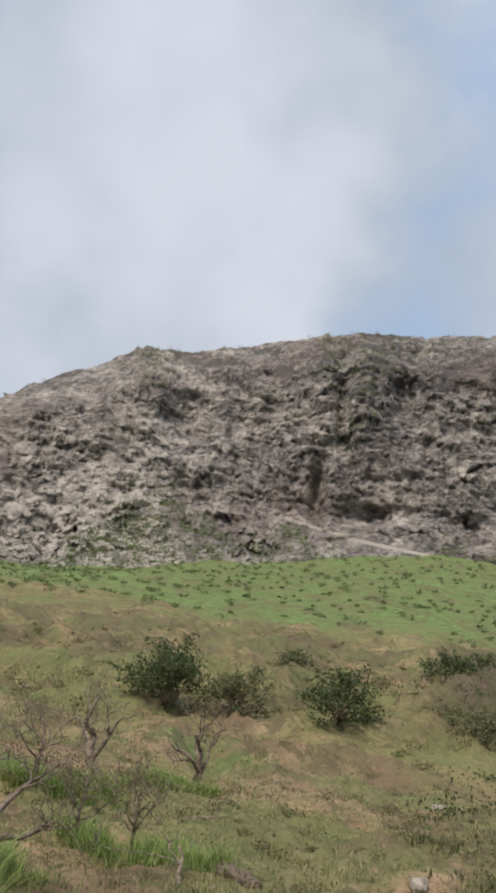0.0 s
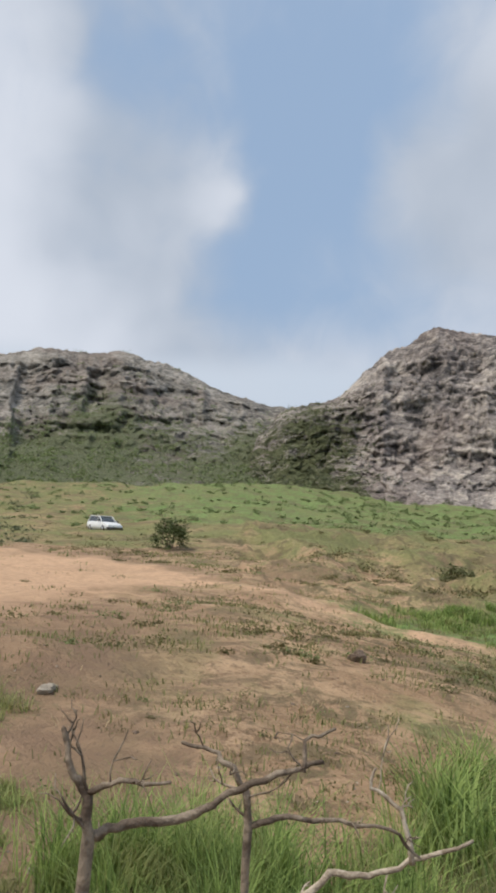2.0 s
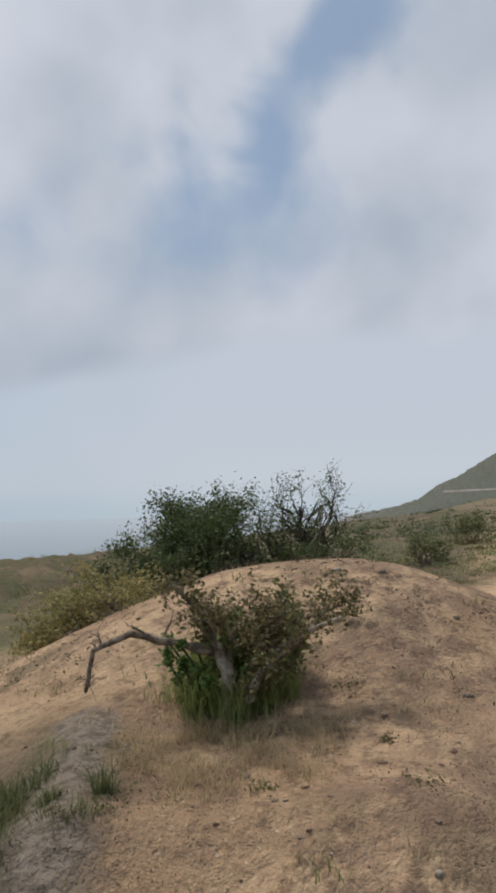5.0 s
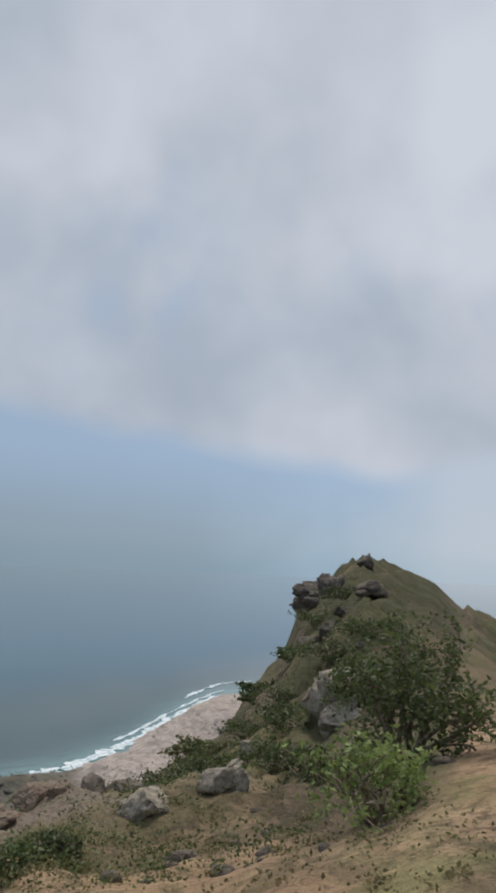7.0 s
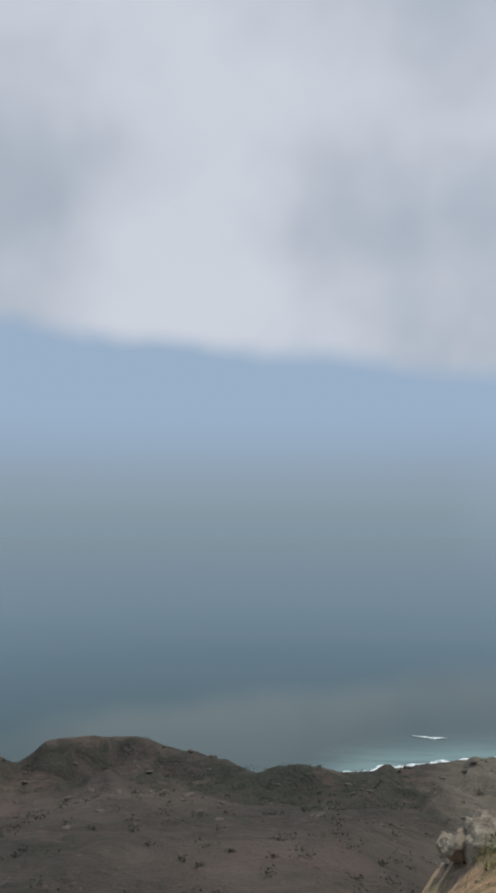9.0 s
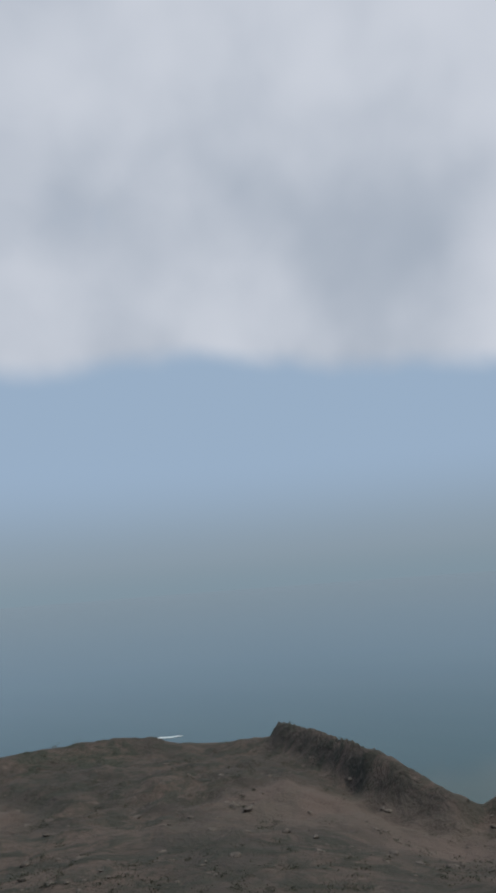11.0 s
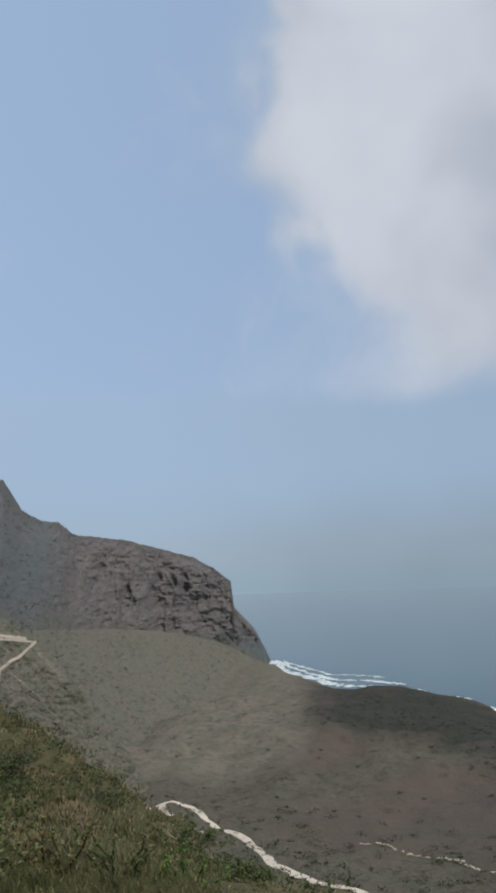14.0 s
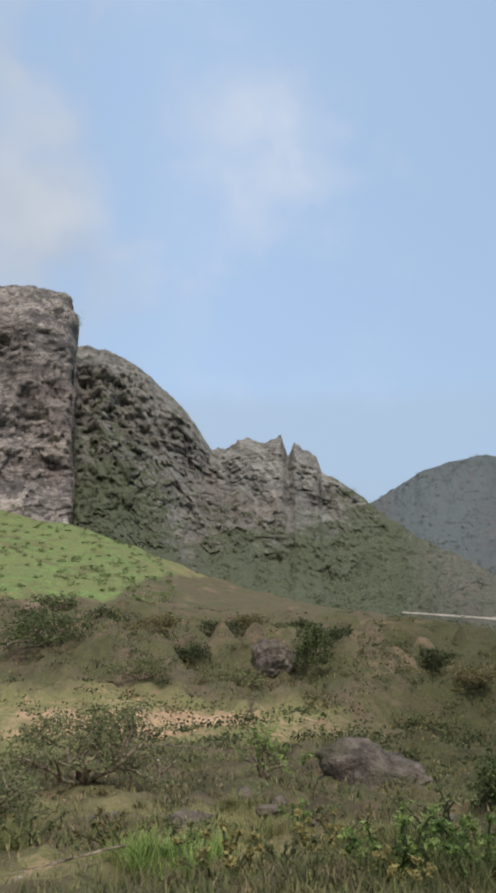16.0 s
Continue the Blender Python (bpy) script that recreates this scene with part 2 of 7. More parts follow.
    inland = n.math("MULTIPLY", swept, n.math("SUBTRACT", 1.0, n.remap(cover["coast"], 0.0, 0.4)))
    colour = n.mix(n.math("MULTIPLY", inland, n.remap(n.noise(p, 0.28, 6.0, 0.65, 0.5), 0.48, 0.58, 0.0, 0.6)), colour, (0.17, 0.125, 0.075))
    colour = n.mix(n.math("MULTIPLY", inland, n.remap(big, 0.3, 0.7, 0.0, 0.22)), colour, (0.17, 0.13, 0.08))
    clump = n.noise(p, 1.5, 6.0, 0.68, 0.6)
    bare = n.math("SUBTRACT", 1.0, n.math("MAXIMUM", cover["sand"], n.math("MAXIMUM", cover["beach"], n.math("MAXIMUM", cover["open"], n.remap(cover["coast"], 0.0, 0.4)))))
    colour = n.mix(n.math("MULTIPLY", bare, n.remap(clump, 0.5, 0.59, 0.0, 0.75)), colour, (0.135, 0.11, 0.06))
    colour = n.mix(n.math("MULTIPLY", n.math("MULTIPLY", swept, cover["open"]), n.remap(clump, 0.46, 0.58, 0.0, 0.62)), colour, (0.225, 0.142, 0.098))
    colour = n.mix(n.math("MULTIPLY", n.math("MULTIPLY", swept, cover["open"]), n.remap(patch, 0.46, 0.6, 0.0, 0.5)), colour, (0.25, 0.165, 0.1))
    colour = n.mix(n.math("MULTIPLY", bare, n.remap(n.noise(p, 0.16, 7.0, 0.68, 0.7), 0.49, 0.57, 0.0, 0.7)), colour, n.mix(n.remap(fine, 0.4, 0.6), (0.24, 0.25, 0.10), (0.15, 0.165, 0.065)))
    brush = n.noise(p, 0.45, 7.0, 0.7, 0.8)
    heath = n.mix(n.remap(fine, 0.38, 0.62), (0.175, 0.128, 0.084), (0.115, 0.088, 0.058))
    heath = n.mix(n.remap(brush, 0.42, 0.56, 0, 0.85), heath, n.mix(n.remap(clod, 0.42, 0.6), (0.122, 0.124, 0.056), (0.076, 0.08, 0.038)))
    heath = n.mix(n.remap(clump, 0.52, 0.62, 0, 0.7), heath, (0.075, 0.062, 0.04))
    heath = n.mix(n.remap(n.math("ADD", cover["thick"], n.math("MULTIPLY_ADD", brush, 1.6, -0.8)), 0.2, 0.6, 0, 0.85), heath, n.mix(n.remap(clod, 0.42, 0.6), (0.085, 0.088, 0.036), (0.06, 0.052, 0.03)))
    heath = n.mix(n.remap(patch, 0.56, 0.68, 0, 0.6), heath, (0.26, 0.18, 0.11))
    colour = n.mix(n.remap(n.math("ADD", cover["heath"], n.math("MULTIPLY_ADD", patch, 0.8, -0.4)), 0.2, 0.6, 0, 0.95), colour, heath)
    colour = n.mix(n.remap(n.math("ADD", cover["grey"], n.math("MULTIPLY_ADD", fine, 1.0, -0.5)), 0.25, 0.65, 0, 0.85), colour, n.mix(n.remap(clod, 0.42, 0.6), (0.27, 0.215, 0.165), (0.15, 0.118, 0.09)))
    rough_coast = n.math("MULTIPLY", cover["coast"], n.math("MULTIPLY_ADD", scrubby, 26.0, n.math("MULTIPLY", n.noise(p, 0.3, 5.0, 0.65), 6.0)))
    height = n.math("ADD", rough_coast, n.math("MULTIPLY", mid, 1.0))
    height = n.math("ADD", height, n.math("ADD", n.math("MULTIPLY", fine, 0.6), n.math("ADD", n.math("MULTIPLY", clod, 0.3), n.math("MULTIPLY", grit, 0.1))))
    finish(n, colour, 0.95, height, 0.9, 0.16, 0.15)
    return mat


def mat_rock(name, pale, mid_tone, dark, green, stretch=0.35, warm=0.35, scree_tone=1.0):
    """Weathered bedded rock: pale faces, shade painted in cracks and undercuts, dark stains, scrub on the ledges."""
    mat, n = material(name)
    p = spot(n)
    flat = n.add("ShaderNodeMapping", {"Vector": p, "Scale": (stretch, stretch, 1.0)}).outputs[0]
    tall = n.add("ShaderNodeMapping", {"Vector": p, "Scale": (1.0, 1.0, 0.22)}).outputs[0]
    beds, streaks = n.noise(flat, 0.35, 7.0, 0.65, 0.6), n.noise(tall, 0.22, 6.0, 0.62)
    blocks = n.add("ShaderNodeMapping", {"Vector": p, "Scale": (0.5, 0.5, 1.0)}).outputs[0]
    spots, grain = n.noise(blocks, 1.15, 8.0, 0.7, 0.6), n.noise(p, 3.2, 5.0, 0.65)
    big = n.noise(p, 0.028, 4.0, 0.5)
    bright = n.noise(p, 0.045, 5.0, 0.6, 0.5)
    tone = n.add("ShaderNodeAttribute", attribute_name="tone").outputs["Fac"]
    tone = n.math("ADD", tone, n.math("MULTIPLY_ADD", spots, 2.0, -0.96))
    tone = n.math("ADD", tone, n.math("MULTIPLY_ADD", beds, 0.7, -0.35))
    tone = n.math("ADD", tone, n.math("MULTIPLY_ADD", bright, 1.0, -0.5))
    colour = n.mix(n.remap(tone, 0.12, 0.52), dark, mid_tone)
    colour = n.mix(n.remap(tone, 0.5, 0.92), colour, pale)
    colour = n.mix(n.remap(streaks, 0.52, 0.72, 0, 0.65), colour, dark)
    colour = n.mix(n.remap(grain, 0.52, 0.75, 0, 0.4), colour, dark)
    colour = n.mix(n.remap(big, 0.45, 0.65, 0, warm), colour, (0.26, 0.185, 0.15))
    scrub = n.add("ShaderNodeAttribute", attribute_name="scrub").outputs["Fac"]
    scrub = n.math("ADD", scrub, n.math("ADD", n.math("MULTIPLY_ADD", spots, 1.3, -0.65), n.math("MULTIPLY_ADD", beds, 1.0, -0.5)))
    leafy = n.mix(n.remap(grain, 0.4, 0.62), green, tuple(c * 0.5 for c in green))
    colour = n.mix(n.remap(scrub, 0.42, 0.62), colour, leafy)
    cut = n.add("ShaderNodeAttribute", attribute_name="cut").outputs["Fac"]
    foot = n.add("ShaderNodeAttribute", attribute_name="foot").outputs["Fac"]
    scree = n.mix(n.remap(beds, 0.38, 0.62), (0.198, 0.178, 0.146), (0.164, 0.172, 0.13))
    scree = n.mix(n.remap(spots, 0.48, 0.6, 0, 0.8), scree, (0.108, 0.116, 0.085))
    scree = n.mix(n.remap(grain, 0.52, 0.66, 0, 0.6), scree, (0.096, 0.097, 0.073))
    scree = n.mix(n.remap(streaks, 0.5, 0.66, 0, 0.5), scree, (0.22, 0.195, 0.158))
    scree = n.mix(1.0, scree, (scree_tone,) * 3, "MULTIPLY")
    colour = n.mix(n.remap(n.math("ADD", foot, n.math("MULTIPLY_ADD", big, 0.5, -0.25)), 0.2, 0.8), colour, scree)
    colour = n.mix(n.remap(n.math("ADD", cut, n.math("MULTIPLY_ADD", spots, 0.5, -0.25)), 0.3, 0.6), colour, (0.60, 0.52, 0.43))
    height = n.math("ADD", n.math("MULTIPLY", beds, 1.2), n.math("ADD", n.math("MULTIPLY", spots, 0.8), n.math("MULTIPLY", grain, 0.25)))
    finish(n, colour, 0.95, height, 1.0, 1.6, 0.15)
    return mat


def mat_sea():
    mat, n = material("sea_water")
    p = spot(n)
    swell = n.add("ShaderNodeMapping", {"Vector": p, "Rotation": (0, 0, radians(20)), "Scale": (0.3, 1.0, 1.0)}).outputs[0]
    broad, chop = n.noise(swell, 0.012, 4.0), n.noise(swell, 0.16, 5.0, 0.6)
    colour = n.mix(n.remap(broad, 0.35, 0.7), (0.03, 0.066, 0.066), (0.038, 0.074, 0.072))
    shallow = n.add("ShaderNodeAttribute", attribute_name="shallow").outputs["Fac"]
    colour = n.mix(n.remap(n.math("ADD", shallow, n.math("MULTIPLY_ADD", broad, 0.5, -0.25)), 0.1, 0.9), colour, (0.14, 0.235, 0.225))
    colour = n.mix(n.remap(chop, 0.45, 0.7, 0.0, 0.35), colour, (0.035, 0.065, 0.075))
    finish(n, colour, 0.03, specular=0.2)
    return mat


GROUND = mat_ground()
ROCK = mat_rock("grey_cliff_rock", (0.72, 0.63, 0.53), (0.40, 0.345, 0.305), (0.155, 0.138, 0.128), (0.175, 0.185, 0.09))
# distance haze is mixed into these greyed, low-contrast rock and scrub colours
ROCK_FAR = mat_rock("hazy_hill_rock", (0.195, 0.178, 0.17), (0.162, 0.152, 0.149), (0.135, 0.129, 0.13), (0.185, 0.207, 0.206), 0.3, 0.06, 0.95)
ROCK_RIDGE = mat_rock("dark_ridge_rock", (0.43, 0.40, 0.355), (0.28, 0.262, 0.232), (0.165, 0.155, 0.14), (0.185, 0.2, 0.122), scree_tone=1.12)
ROCK_WEST = mat_rock("olive_grey_rock", (0.56, 0.50, 0.425), (0.36, 0.325, 0.275), (0.165, 0.152, 0.13), (0.205, 0.222, 0.12))
# brown rock, paled with the haze of its distance
ROCK_HILL = mat_rock("hazed_brown_hill_rock", (0.38, 0.325, 0.27), (0.26, 0.235, 0.20), (0.185, 0.172, 0.15), (0.19, 0.198, 0.15), 0.5)
SEA = mat_sea()

# ---- the land ----
SEA_LEVEL = EYE - 110.0


def hash_grid(i, j, k, seed):
    v = (i * 374761393 + j * 668265263 + k * 2147483647 + seed * 144665 + 1013904223) & 0xFFFFFFFF
    v = ((v ^ (v >> 13)) * 1274126177) & 0xFFFFFFFF
    v = ((v ^ (v >> 16)) * 2246822519) & 0xFFFFFFFF
    return ((v ^ (v >> 15)) & 0xFFFFFF) / float(0x7FFFFF) - 1.0


def lumps(x, y, z, seed=0):
    """Smooth value noise in -1..1 for arrays of places."""
    x, y, z = np.broadcast_arrays(x, y, z)
    cells = [np.floor(v).astype(np.int64) for v in (x, y, z)]
    u, v, w = [(lambda f: f * f * (3 - 2 * f))(a - c) for a, c in zip((x, y, z), cells)]
    i, j, k = cells
    total = 0.0
    for di in (0, 1):
        for dj in (0, 1):
            for dk in (0, 1):
                weight = (u if di else 1 - u) * (v if dj else 1 - v) * (w if dk else 1 - w)
                total = total + weight * hash_grid(i + di, j + dj, k + dk, seed)
    return total


def fractal(x, y, z=0.0, octaves=4, gain=0.5, seed=0, ridged=False):
    total, weight = 0.0, 1.0
    for o in range(octaves):
        v = lumps(x * 2.03**o, y * 2.03**o, z * 2.03**o, seed + o)
        total = total + weight * (1 - 2 * np.abs(v) if ridged else v)
        weight *= gain
    return total


def cells(x, y, seed):
    """Cracked blocks: a value in -1..1 for the block that each place lies in, and its distance from the nearest crack."""
    i, j = np.floor(x).astype(np.int64), np.floor(y).astype(np.int64)
    first, second, value = np.full(x.shape, 9.0), np.full(x.shape, 9.0), np.zeros(x.shape)
    for di in (-1, 0, 1):
        for dj in (-1, 0, 1):
            ci, cj = i + di, j + dj
            gap = np.hypot(x - ci - 0.5 - 0.45 * hash_grid(ci, cj, 0, seed), y - cj - 0.5 - 0.45 * hash_grid(ci, cj, 1, seed))
            near = gap < first
            second = np.where(near, first, np.minimum(second, gap))
            value = np.where(near, hash_grid(ci, cj, 2, seed), value)
            first = np.where(near, gap, first)
    return value, second - first


def profile(text):
    """A smooth-enough line through 'azimuth:value' pairs."""
    pairs = sorted(tuple(map(float, s.split(":"))) for s in text.split())
    xs, ys = np.array([p[0] for p in pairs]), np.array([p[1] for p in pairs])
    return lambda az: np.interp(az, xs, ys)


def softened(text, width):
    """A profile with its corners rounded over a width in degrees."""
    f = profile(text)
    return lambda az: np.mean([f(np.asarray(az) + o) for o in np.linspace(-width, width, 15)], axis=0)


def smoothstep(v, a, b):
    s = np.clip((v - a) / (b - a), 0, 1)
    return s * s * (3 - 2 * s)


# Ground seen from the turning point: its elevation angle at rising distances, by azimuth.
REACHES = (1.2, 4, 10, 20, 45, 80, 160, 300, 450, 800, 1400, 4900)
STATIONS = {}


def station(az, *angles):
    angles = (-52.3, *angles)
    STATIONS[az] = [d * math.tan(radians(a)) for d, a in zip(REACHES, angles)]
    while len(STATIONS[az]) < len(REACHES):
        STATIONS[az].append(min(STATIONS[az][-1], -128.0) if STATIONS[az][-1] < -60 else STATIONS[az][-1])


# hillside below the cliffs
station(0, -21.5, -14.6, -11.0, -3.6, 0.4, 4.4, 5, 5, 3)
station(8, -21.5, -14, -9.8, -3.5, 0.8, 3.0, 4, 4, 3)
station(16, -21.5, -13, -8.3, -3.2, 1.0, 2.5, 4, 4, 3)
station(30, -21.5, -10.3, -6, -1.6, 0.4, 2.9, 4, 4, 3)
station(45, -21.5, -8.3, -4.2, -1.0, 1.0, 3.8, 5, 5, 3)
station(60, -21.5, -8.6, -4, -1.7, 0.0, 3.0, 5, 5, 3)
station(75, -21.5, -8.5, -4.3, -2.0, -0.8, 1.6, 2, 1, 0)
station(85, -21, -9, -5.2, -2.7, -1.5, -0.4, 0.3, 0.0, -1)
# saddle towards the coast
station(100, -19, -9.5, -6.5, -3.2, -2.3, -1.9, -2.5, -3, -8)
station(112, -20, -10, -7, -4.5, -3.5, -3.6, -8, -13, -9)
station(128, -21, -12, -8, -5.5, -4.2, -6, -20, -15, -9)
station(131.5, -21, -11, -6, -3.4, -5.0, -9, -20, -15, -9)
# rocky knoll and the slope above the beach
station(134.5, -21, -11.5, -4.2, -1.0, -7, -14, -20, -16, -10)
station(139, -22, -13, -3, 0.6, -9, -18, -20, -16, -10)
station(143, -22, -15, -7, -2, -12, -18, -20, -15, -9)
station(145, -22, -15.5, -9, -7, -14, -19, -20, -15, -9)
station(150, -23, -16.5, -13.5, -14, -24, -22, -20, -14.2, -9)
station(155, -23, -17.5, -16.2, -20, -25, -24, -19.7, -13.8, -8.7)
station(159.5, -23, -17.0, -18.4, -24, -28, -25, -19.8, -14.2, -9)
station(163.5, -23, -18.2, -20.5, -26, -30, -25, -19.8, -14.5, -9)
station(170, -23, -20.8, -24, -30, -32, -25, -19.5, -15, -9)
# steep drop to the coastal flat
station(180, -26, -30, -34, -35, -31.5, -22.5, -18.6, -15, -9)
station(195, -27, -33, -36, -36, -32, -22.5, -17.2, -14.5, -9)
station(205, -27, -33, -36, -36, -32, -22.5, -18.0, -14.6, -9)
station(216, -27, -33, -36, -36, -32, -22.5, -15.5, -11.6, -9)
station(230, -27, -33, -36, -36, -32, -22.5, -15.5, -11.6, -9)
station(240, -27, -33, -36, -36, -32, -22.5, -15.8, -13.0, -9)
station(255, -27, -33, -36, -36, -32, -23, -16.5, -12.6, -9)
station(266, -26, -30, -33, -34, -30, -23, -16, -11.3, -8.4)
# valley and the hillside above it
station(275, -23.5, -22.5, -21.8, -26, -28, -23, -16, -11.0, -7.9, -6)
station(282, -22.5, -20.5, -19.6, -21, -27, -23, -16, -11, -7.2, -4.5)
station(287, -22, -19, -17.8, -18, -25, -22, -15.5, -11, -6.5, -4)
station(292, -22, -18, -15.6, -15.0, -18.6, -21, -15.5, -12, -8, -6)
station(297, -22, -17, -14.5, -10.4, -11.2, -16, -14, -12, -8, -6)
station(303, -22, -16.5, -13.5, -7, -4.2, -8, -9.5, -9, -7, -5)
station(311, -22, -16, -12.5, -6.5, -3, -3.2, -4, -4, -3, -2)
station(320, -22, -15.5, -12, -6.2, -2.9, -1, 0, 0, 0)
station(332, -22, -15, -11.8, -5, -1.7, 3.3, 4, 4, 2)
station(345, -22, -15, -11.5, -4.2, -0.2, 5.4, 6, 6, 3)

# Low rises on the sheet: azimuth, distance, half width across and along, height.
RISES = (
    (105.8, 7.6, 2.8, 1.8, 1.05), (92, 6.0, 2.2, 2.0, 0.12), (127, 6.0, 1.6, 2.0, 0.25), (66, 9.5, 1.6, 1.2, 0.15),
    (107, 15, 3.5, 2.5, 0.5), (20, 24, 5, 3, 0.5), (350, 30, 8, 3, 0.6), (4, 34, 10, 3, 0.7), (335, 40, 9, 4, 1.0),
    (325, 33, 5, 3, 0.4), (316, 34, 7, 4, 1.2), (154, 10, 1.6, 1.4, 0.25), (168, 9.6, 1.4, 1.2, 0.2),
    # worn bank beside the mound
    (120.4, 5.2, 0.22, 0.4, 0.07), (121.5, 4.5, 0.24, 0.45, 0.09), (122.8, 3.8, 0.26, 0.45, 0.09), (126.5, 4.6, 0.35, 0.9, -0.12),
    # headlands on the shore
    (270.5, 680, 42, 40, 8), (266, 630, 30, 30, 5),
)
# The rocky crest above the shore: its sight angle by azimuth.
CREST = profile("158:-17.4 160:-16.3 161.7:-15.5 164.5:-15.5 167.4:-16.5 168.5:-16.7 169.3:-16.3 170.2:-17.4 171.5:-17.6 174.4:-17.8 175.3:-17.3 176.2:-17.9 178.2:-18.2 180.9:-17.7 183.6:-17.7 185.1:-18.2 187:-17.3 191.7:-16.4 193.8:-15.5 196:-15.6 199.1:-15.3 200.3:-15.5 201.1:-16.3 202.2:-17 206:-15 207.6:-13.8 210.2:-12.75 212.9:-11.75 216.2:-10.9 216.6:-12 219.1:-12.05 221.5:-12.4 224.1:-11.75 225.3:-11.2 229:-11.05 236:-11.3 238:-12.2 240.2:-13 241.8:-12.6 243.6:-12.4 245.5:-12.95 248.9:-12.95 252:-12.4 255.9:-11.8 258.3:-11.4 262:-10.9 265:-9.6")


SHORE = profile("130:700 140:680 149.4:611 153.7:504 156:455 160:408 164:392 168:372 172.6:356 178:338 185:335 195:380 204:350 210:400 216:510 226:535 236:520 241:474 246:470 254:505 258:545 262:570 266:700 272:760 275:775 278:880 280:1040 286:1060")


def blob(az, d, a, dist, wide, deep):
    """1 inside a soft patch of ground round (a, dist), wide across the view and deep along it, in metres."""
    across = (((az - a + 180) % 360) - 180) * math.pi / 180 * dist
    return np.exp(-np.clip((across / wide) ** 2 + ((d - dist) / deep) ** 2, 0, 30))


def sheet_height(az, d):
    """Height of the ground sheet, for arrays of azimuth in 0..360 and distance."""
    keys = sorted(STATIONS)
    stack = np.array([STATIONS[k] for k in keys] + [STATIONS[keys[0]]])
    azs = np.array(keys + [keys[0] + 360.0])
    i = np.clip(np.searchsorted(azs, az, "right") - 1, 0, len(azs) - 2)
    s = (az - azs[i]) / (azs[i + 1] - azs[i])
    s = 0.5 * s + 0.5 * s * s * (3 - 2 * s)
    logs, ld = np.log(REACHES), np.log(np.maximum(d, 0.05))
    j = np.clip(np.searchsorted(logs, ld, "right") - 1, 0, len(logs) - 2)
    r = np.clip((ld - logs[j]) / (logs[j + 1] - logs[j]), 0, 1)
    lo = stack[i, j] * (1 - s) + stack[i + 1, j] * s
    hi = stack[i, j + 1] * (1 - s) + stack[i + 1, j + 1] * s
    # between two rings the sight angle, not the height, runs evenly
    z = d * ((lo / np.array(REACHES)[j]) * (1 - r) + (hi / np.array(REACHES)[j + 1]) * r)
    z = np.where(d < REACHES[0], -EYE, z)
    # near the water the land runs out to the shore line
    share = d / SHORE(az)
    shore = smoothstep(share, 0.62, 0.86) * smoothstep(az, 136, 146) * (1 - smoothstep(az, 279, 284))
    beach = SEA_LEVEL - EYE + 16 * np.clip(1 - share, 0, 0.3) / 0.3 - 90 * np.clip(share - 1, 0, 0.4)
    z = z * (1 - shore) + beach * shore
    x, y = -d * np.sin(np.radians(az)), d * np.cos(np.radians(az))
    for a, dist, across, along, high in RISES:
        cx, cy = -dist * math.sin(radians(a)), dist * math.cos(radians(a))
        ux, uy = -math.sin(radians(a)), math.cos(radians(a))
        p, q = (x - cx) * ux + (y - cy) * uy, (x - cx) * uy - (y - cy) * ux
        z = z + high * np.exp(-(p / along) ** 2 - (q / across) ** 2)
    rough = np.clip(d / 12, 0.12, 1.0)
    z = z + rough * 0.10 * fractal(x / 2.2, y / 2.2, 0, 4, 0.5, 3)
    z = z + np.clip((d - 14) / 60, 0, 1) * 0.55 * fractal(x / 9, y / 9, 0, 3, 0.5, 11)
    z = z + np.clip((d - 90) / 300, 0, 1) * (1 - 0.72 * shore) * 5.0 * fractal(x / 55, y / 55, 0, 5, 0.55, 23)
    crags = smoothstep(d, 230, 300) * smoothstep(az, 140, 150) * (1 - smoothstep(az, 256, 264)) * (1 - smoothstep(share, 0.9, 1.0))
    z = z + crags * (1.5 + 1.5 * (1 - smoothstep(az, 200, 210))) * (fractal(x / 15, y / 15, 0, 4, 0.62, 67) + 0.5 * fractal(x / 30, y / 30, 0, 2, 0.5, 68, True) - 0.3)
    tussocks = np.clip((d - 3) / 8, 0, 1) * np.clip((75 - d) / 30, 0, 1) * np.maximum(smoothstep(az, 282, 292), np.maximum(1 - smoothstep(az, 10, 30), smoothstep(az, 132, 138) * (1 - smoothstep(az, 170, 178))))
    z = z + tussocks * (1 - 0.85 * blob(az, d, 330, 23, 7, 4)) * (0.11 * fractal(x / 0.9, y / 0.9, 0, 3, 0.6, 91, True) * (1 + np.clip(d / 40, 0, 1.2)) - 0.06)
    top = 0.9 * SHORE(az)
    crest = np.exp(-np.clip((d - top) / (0.055 * top), -6, 6) ** 2) * smoothstep(az, 158, 162) * (1 - smoothstep(az, 261, 266))
    z = z * (1 - crest) + crest * (top * np.tan(np.radians(CREST(az))) + 0.9 * fractal(x / 9, y / 9, 0, 4, 0.6, 71))
    hummock = np.clip((d - 16) / 14, 0, 1) * np.clip((85 - d) / 25, 0, 1) * ((az > 285) | (az < 45) | ((az > 105) & (az < 132)))
    hummock = hummock * (1 - 0.92 * blob(az, d, 329, 23.5, 8, 6))
    z = z + hummock * ((0.7 + 0.35 * (az > 285)) * fractal(x / 5, y / 5, 0, 3, 0.55, 61, True) - 0.25)
    return z + EYE


def land(az, d):
    """Height of the ground at one place."""
    return float(sheet_height(np.array([az % 360.0]), np.array([float(d)]))[0])


def place(az, d, lift=0.0):
    return Vector((-d * math.sin(radians(az)), d * math.cos(radians(az)), land(az, d) + lift))


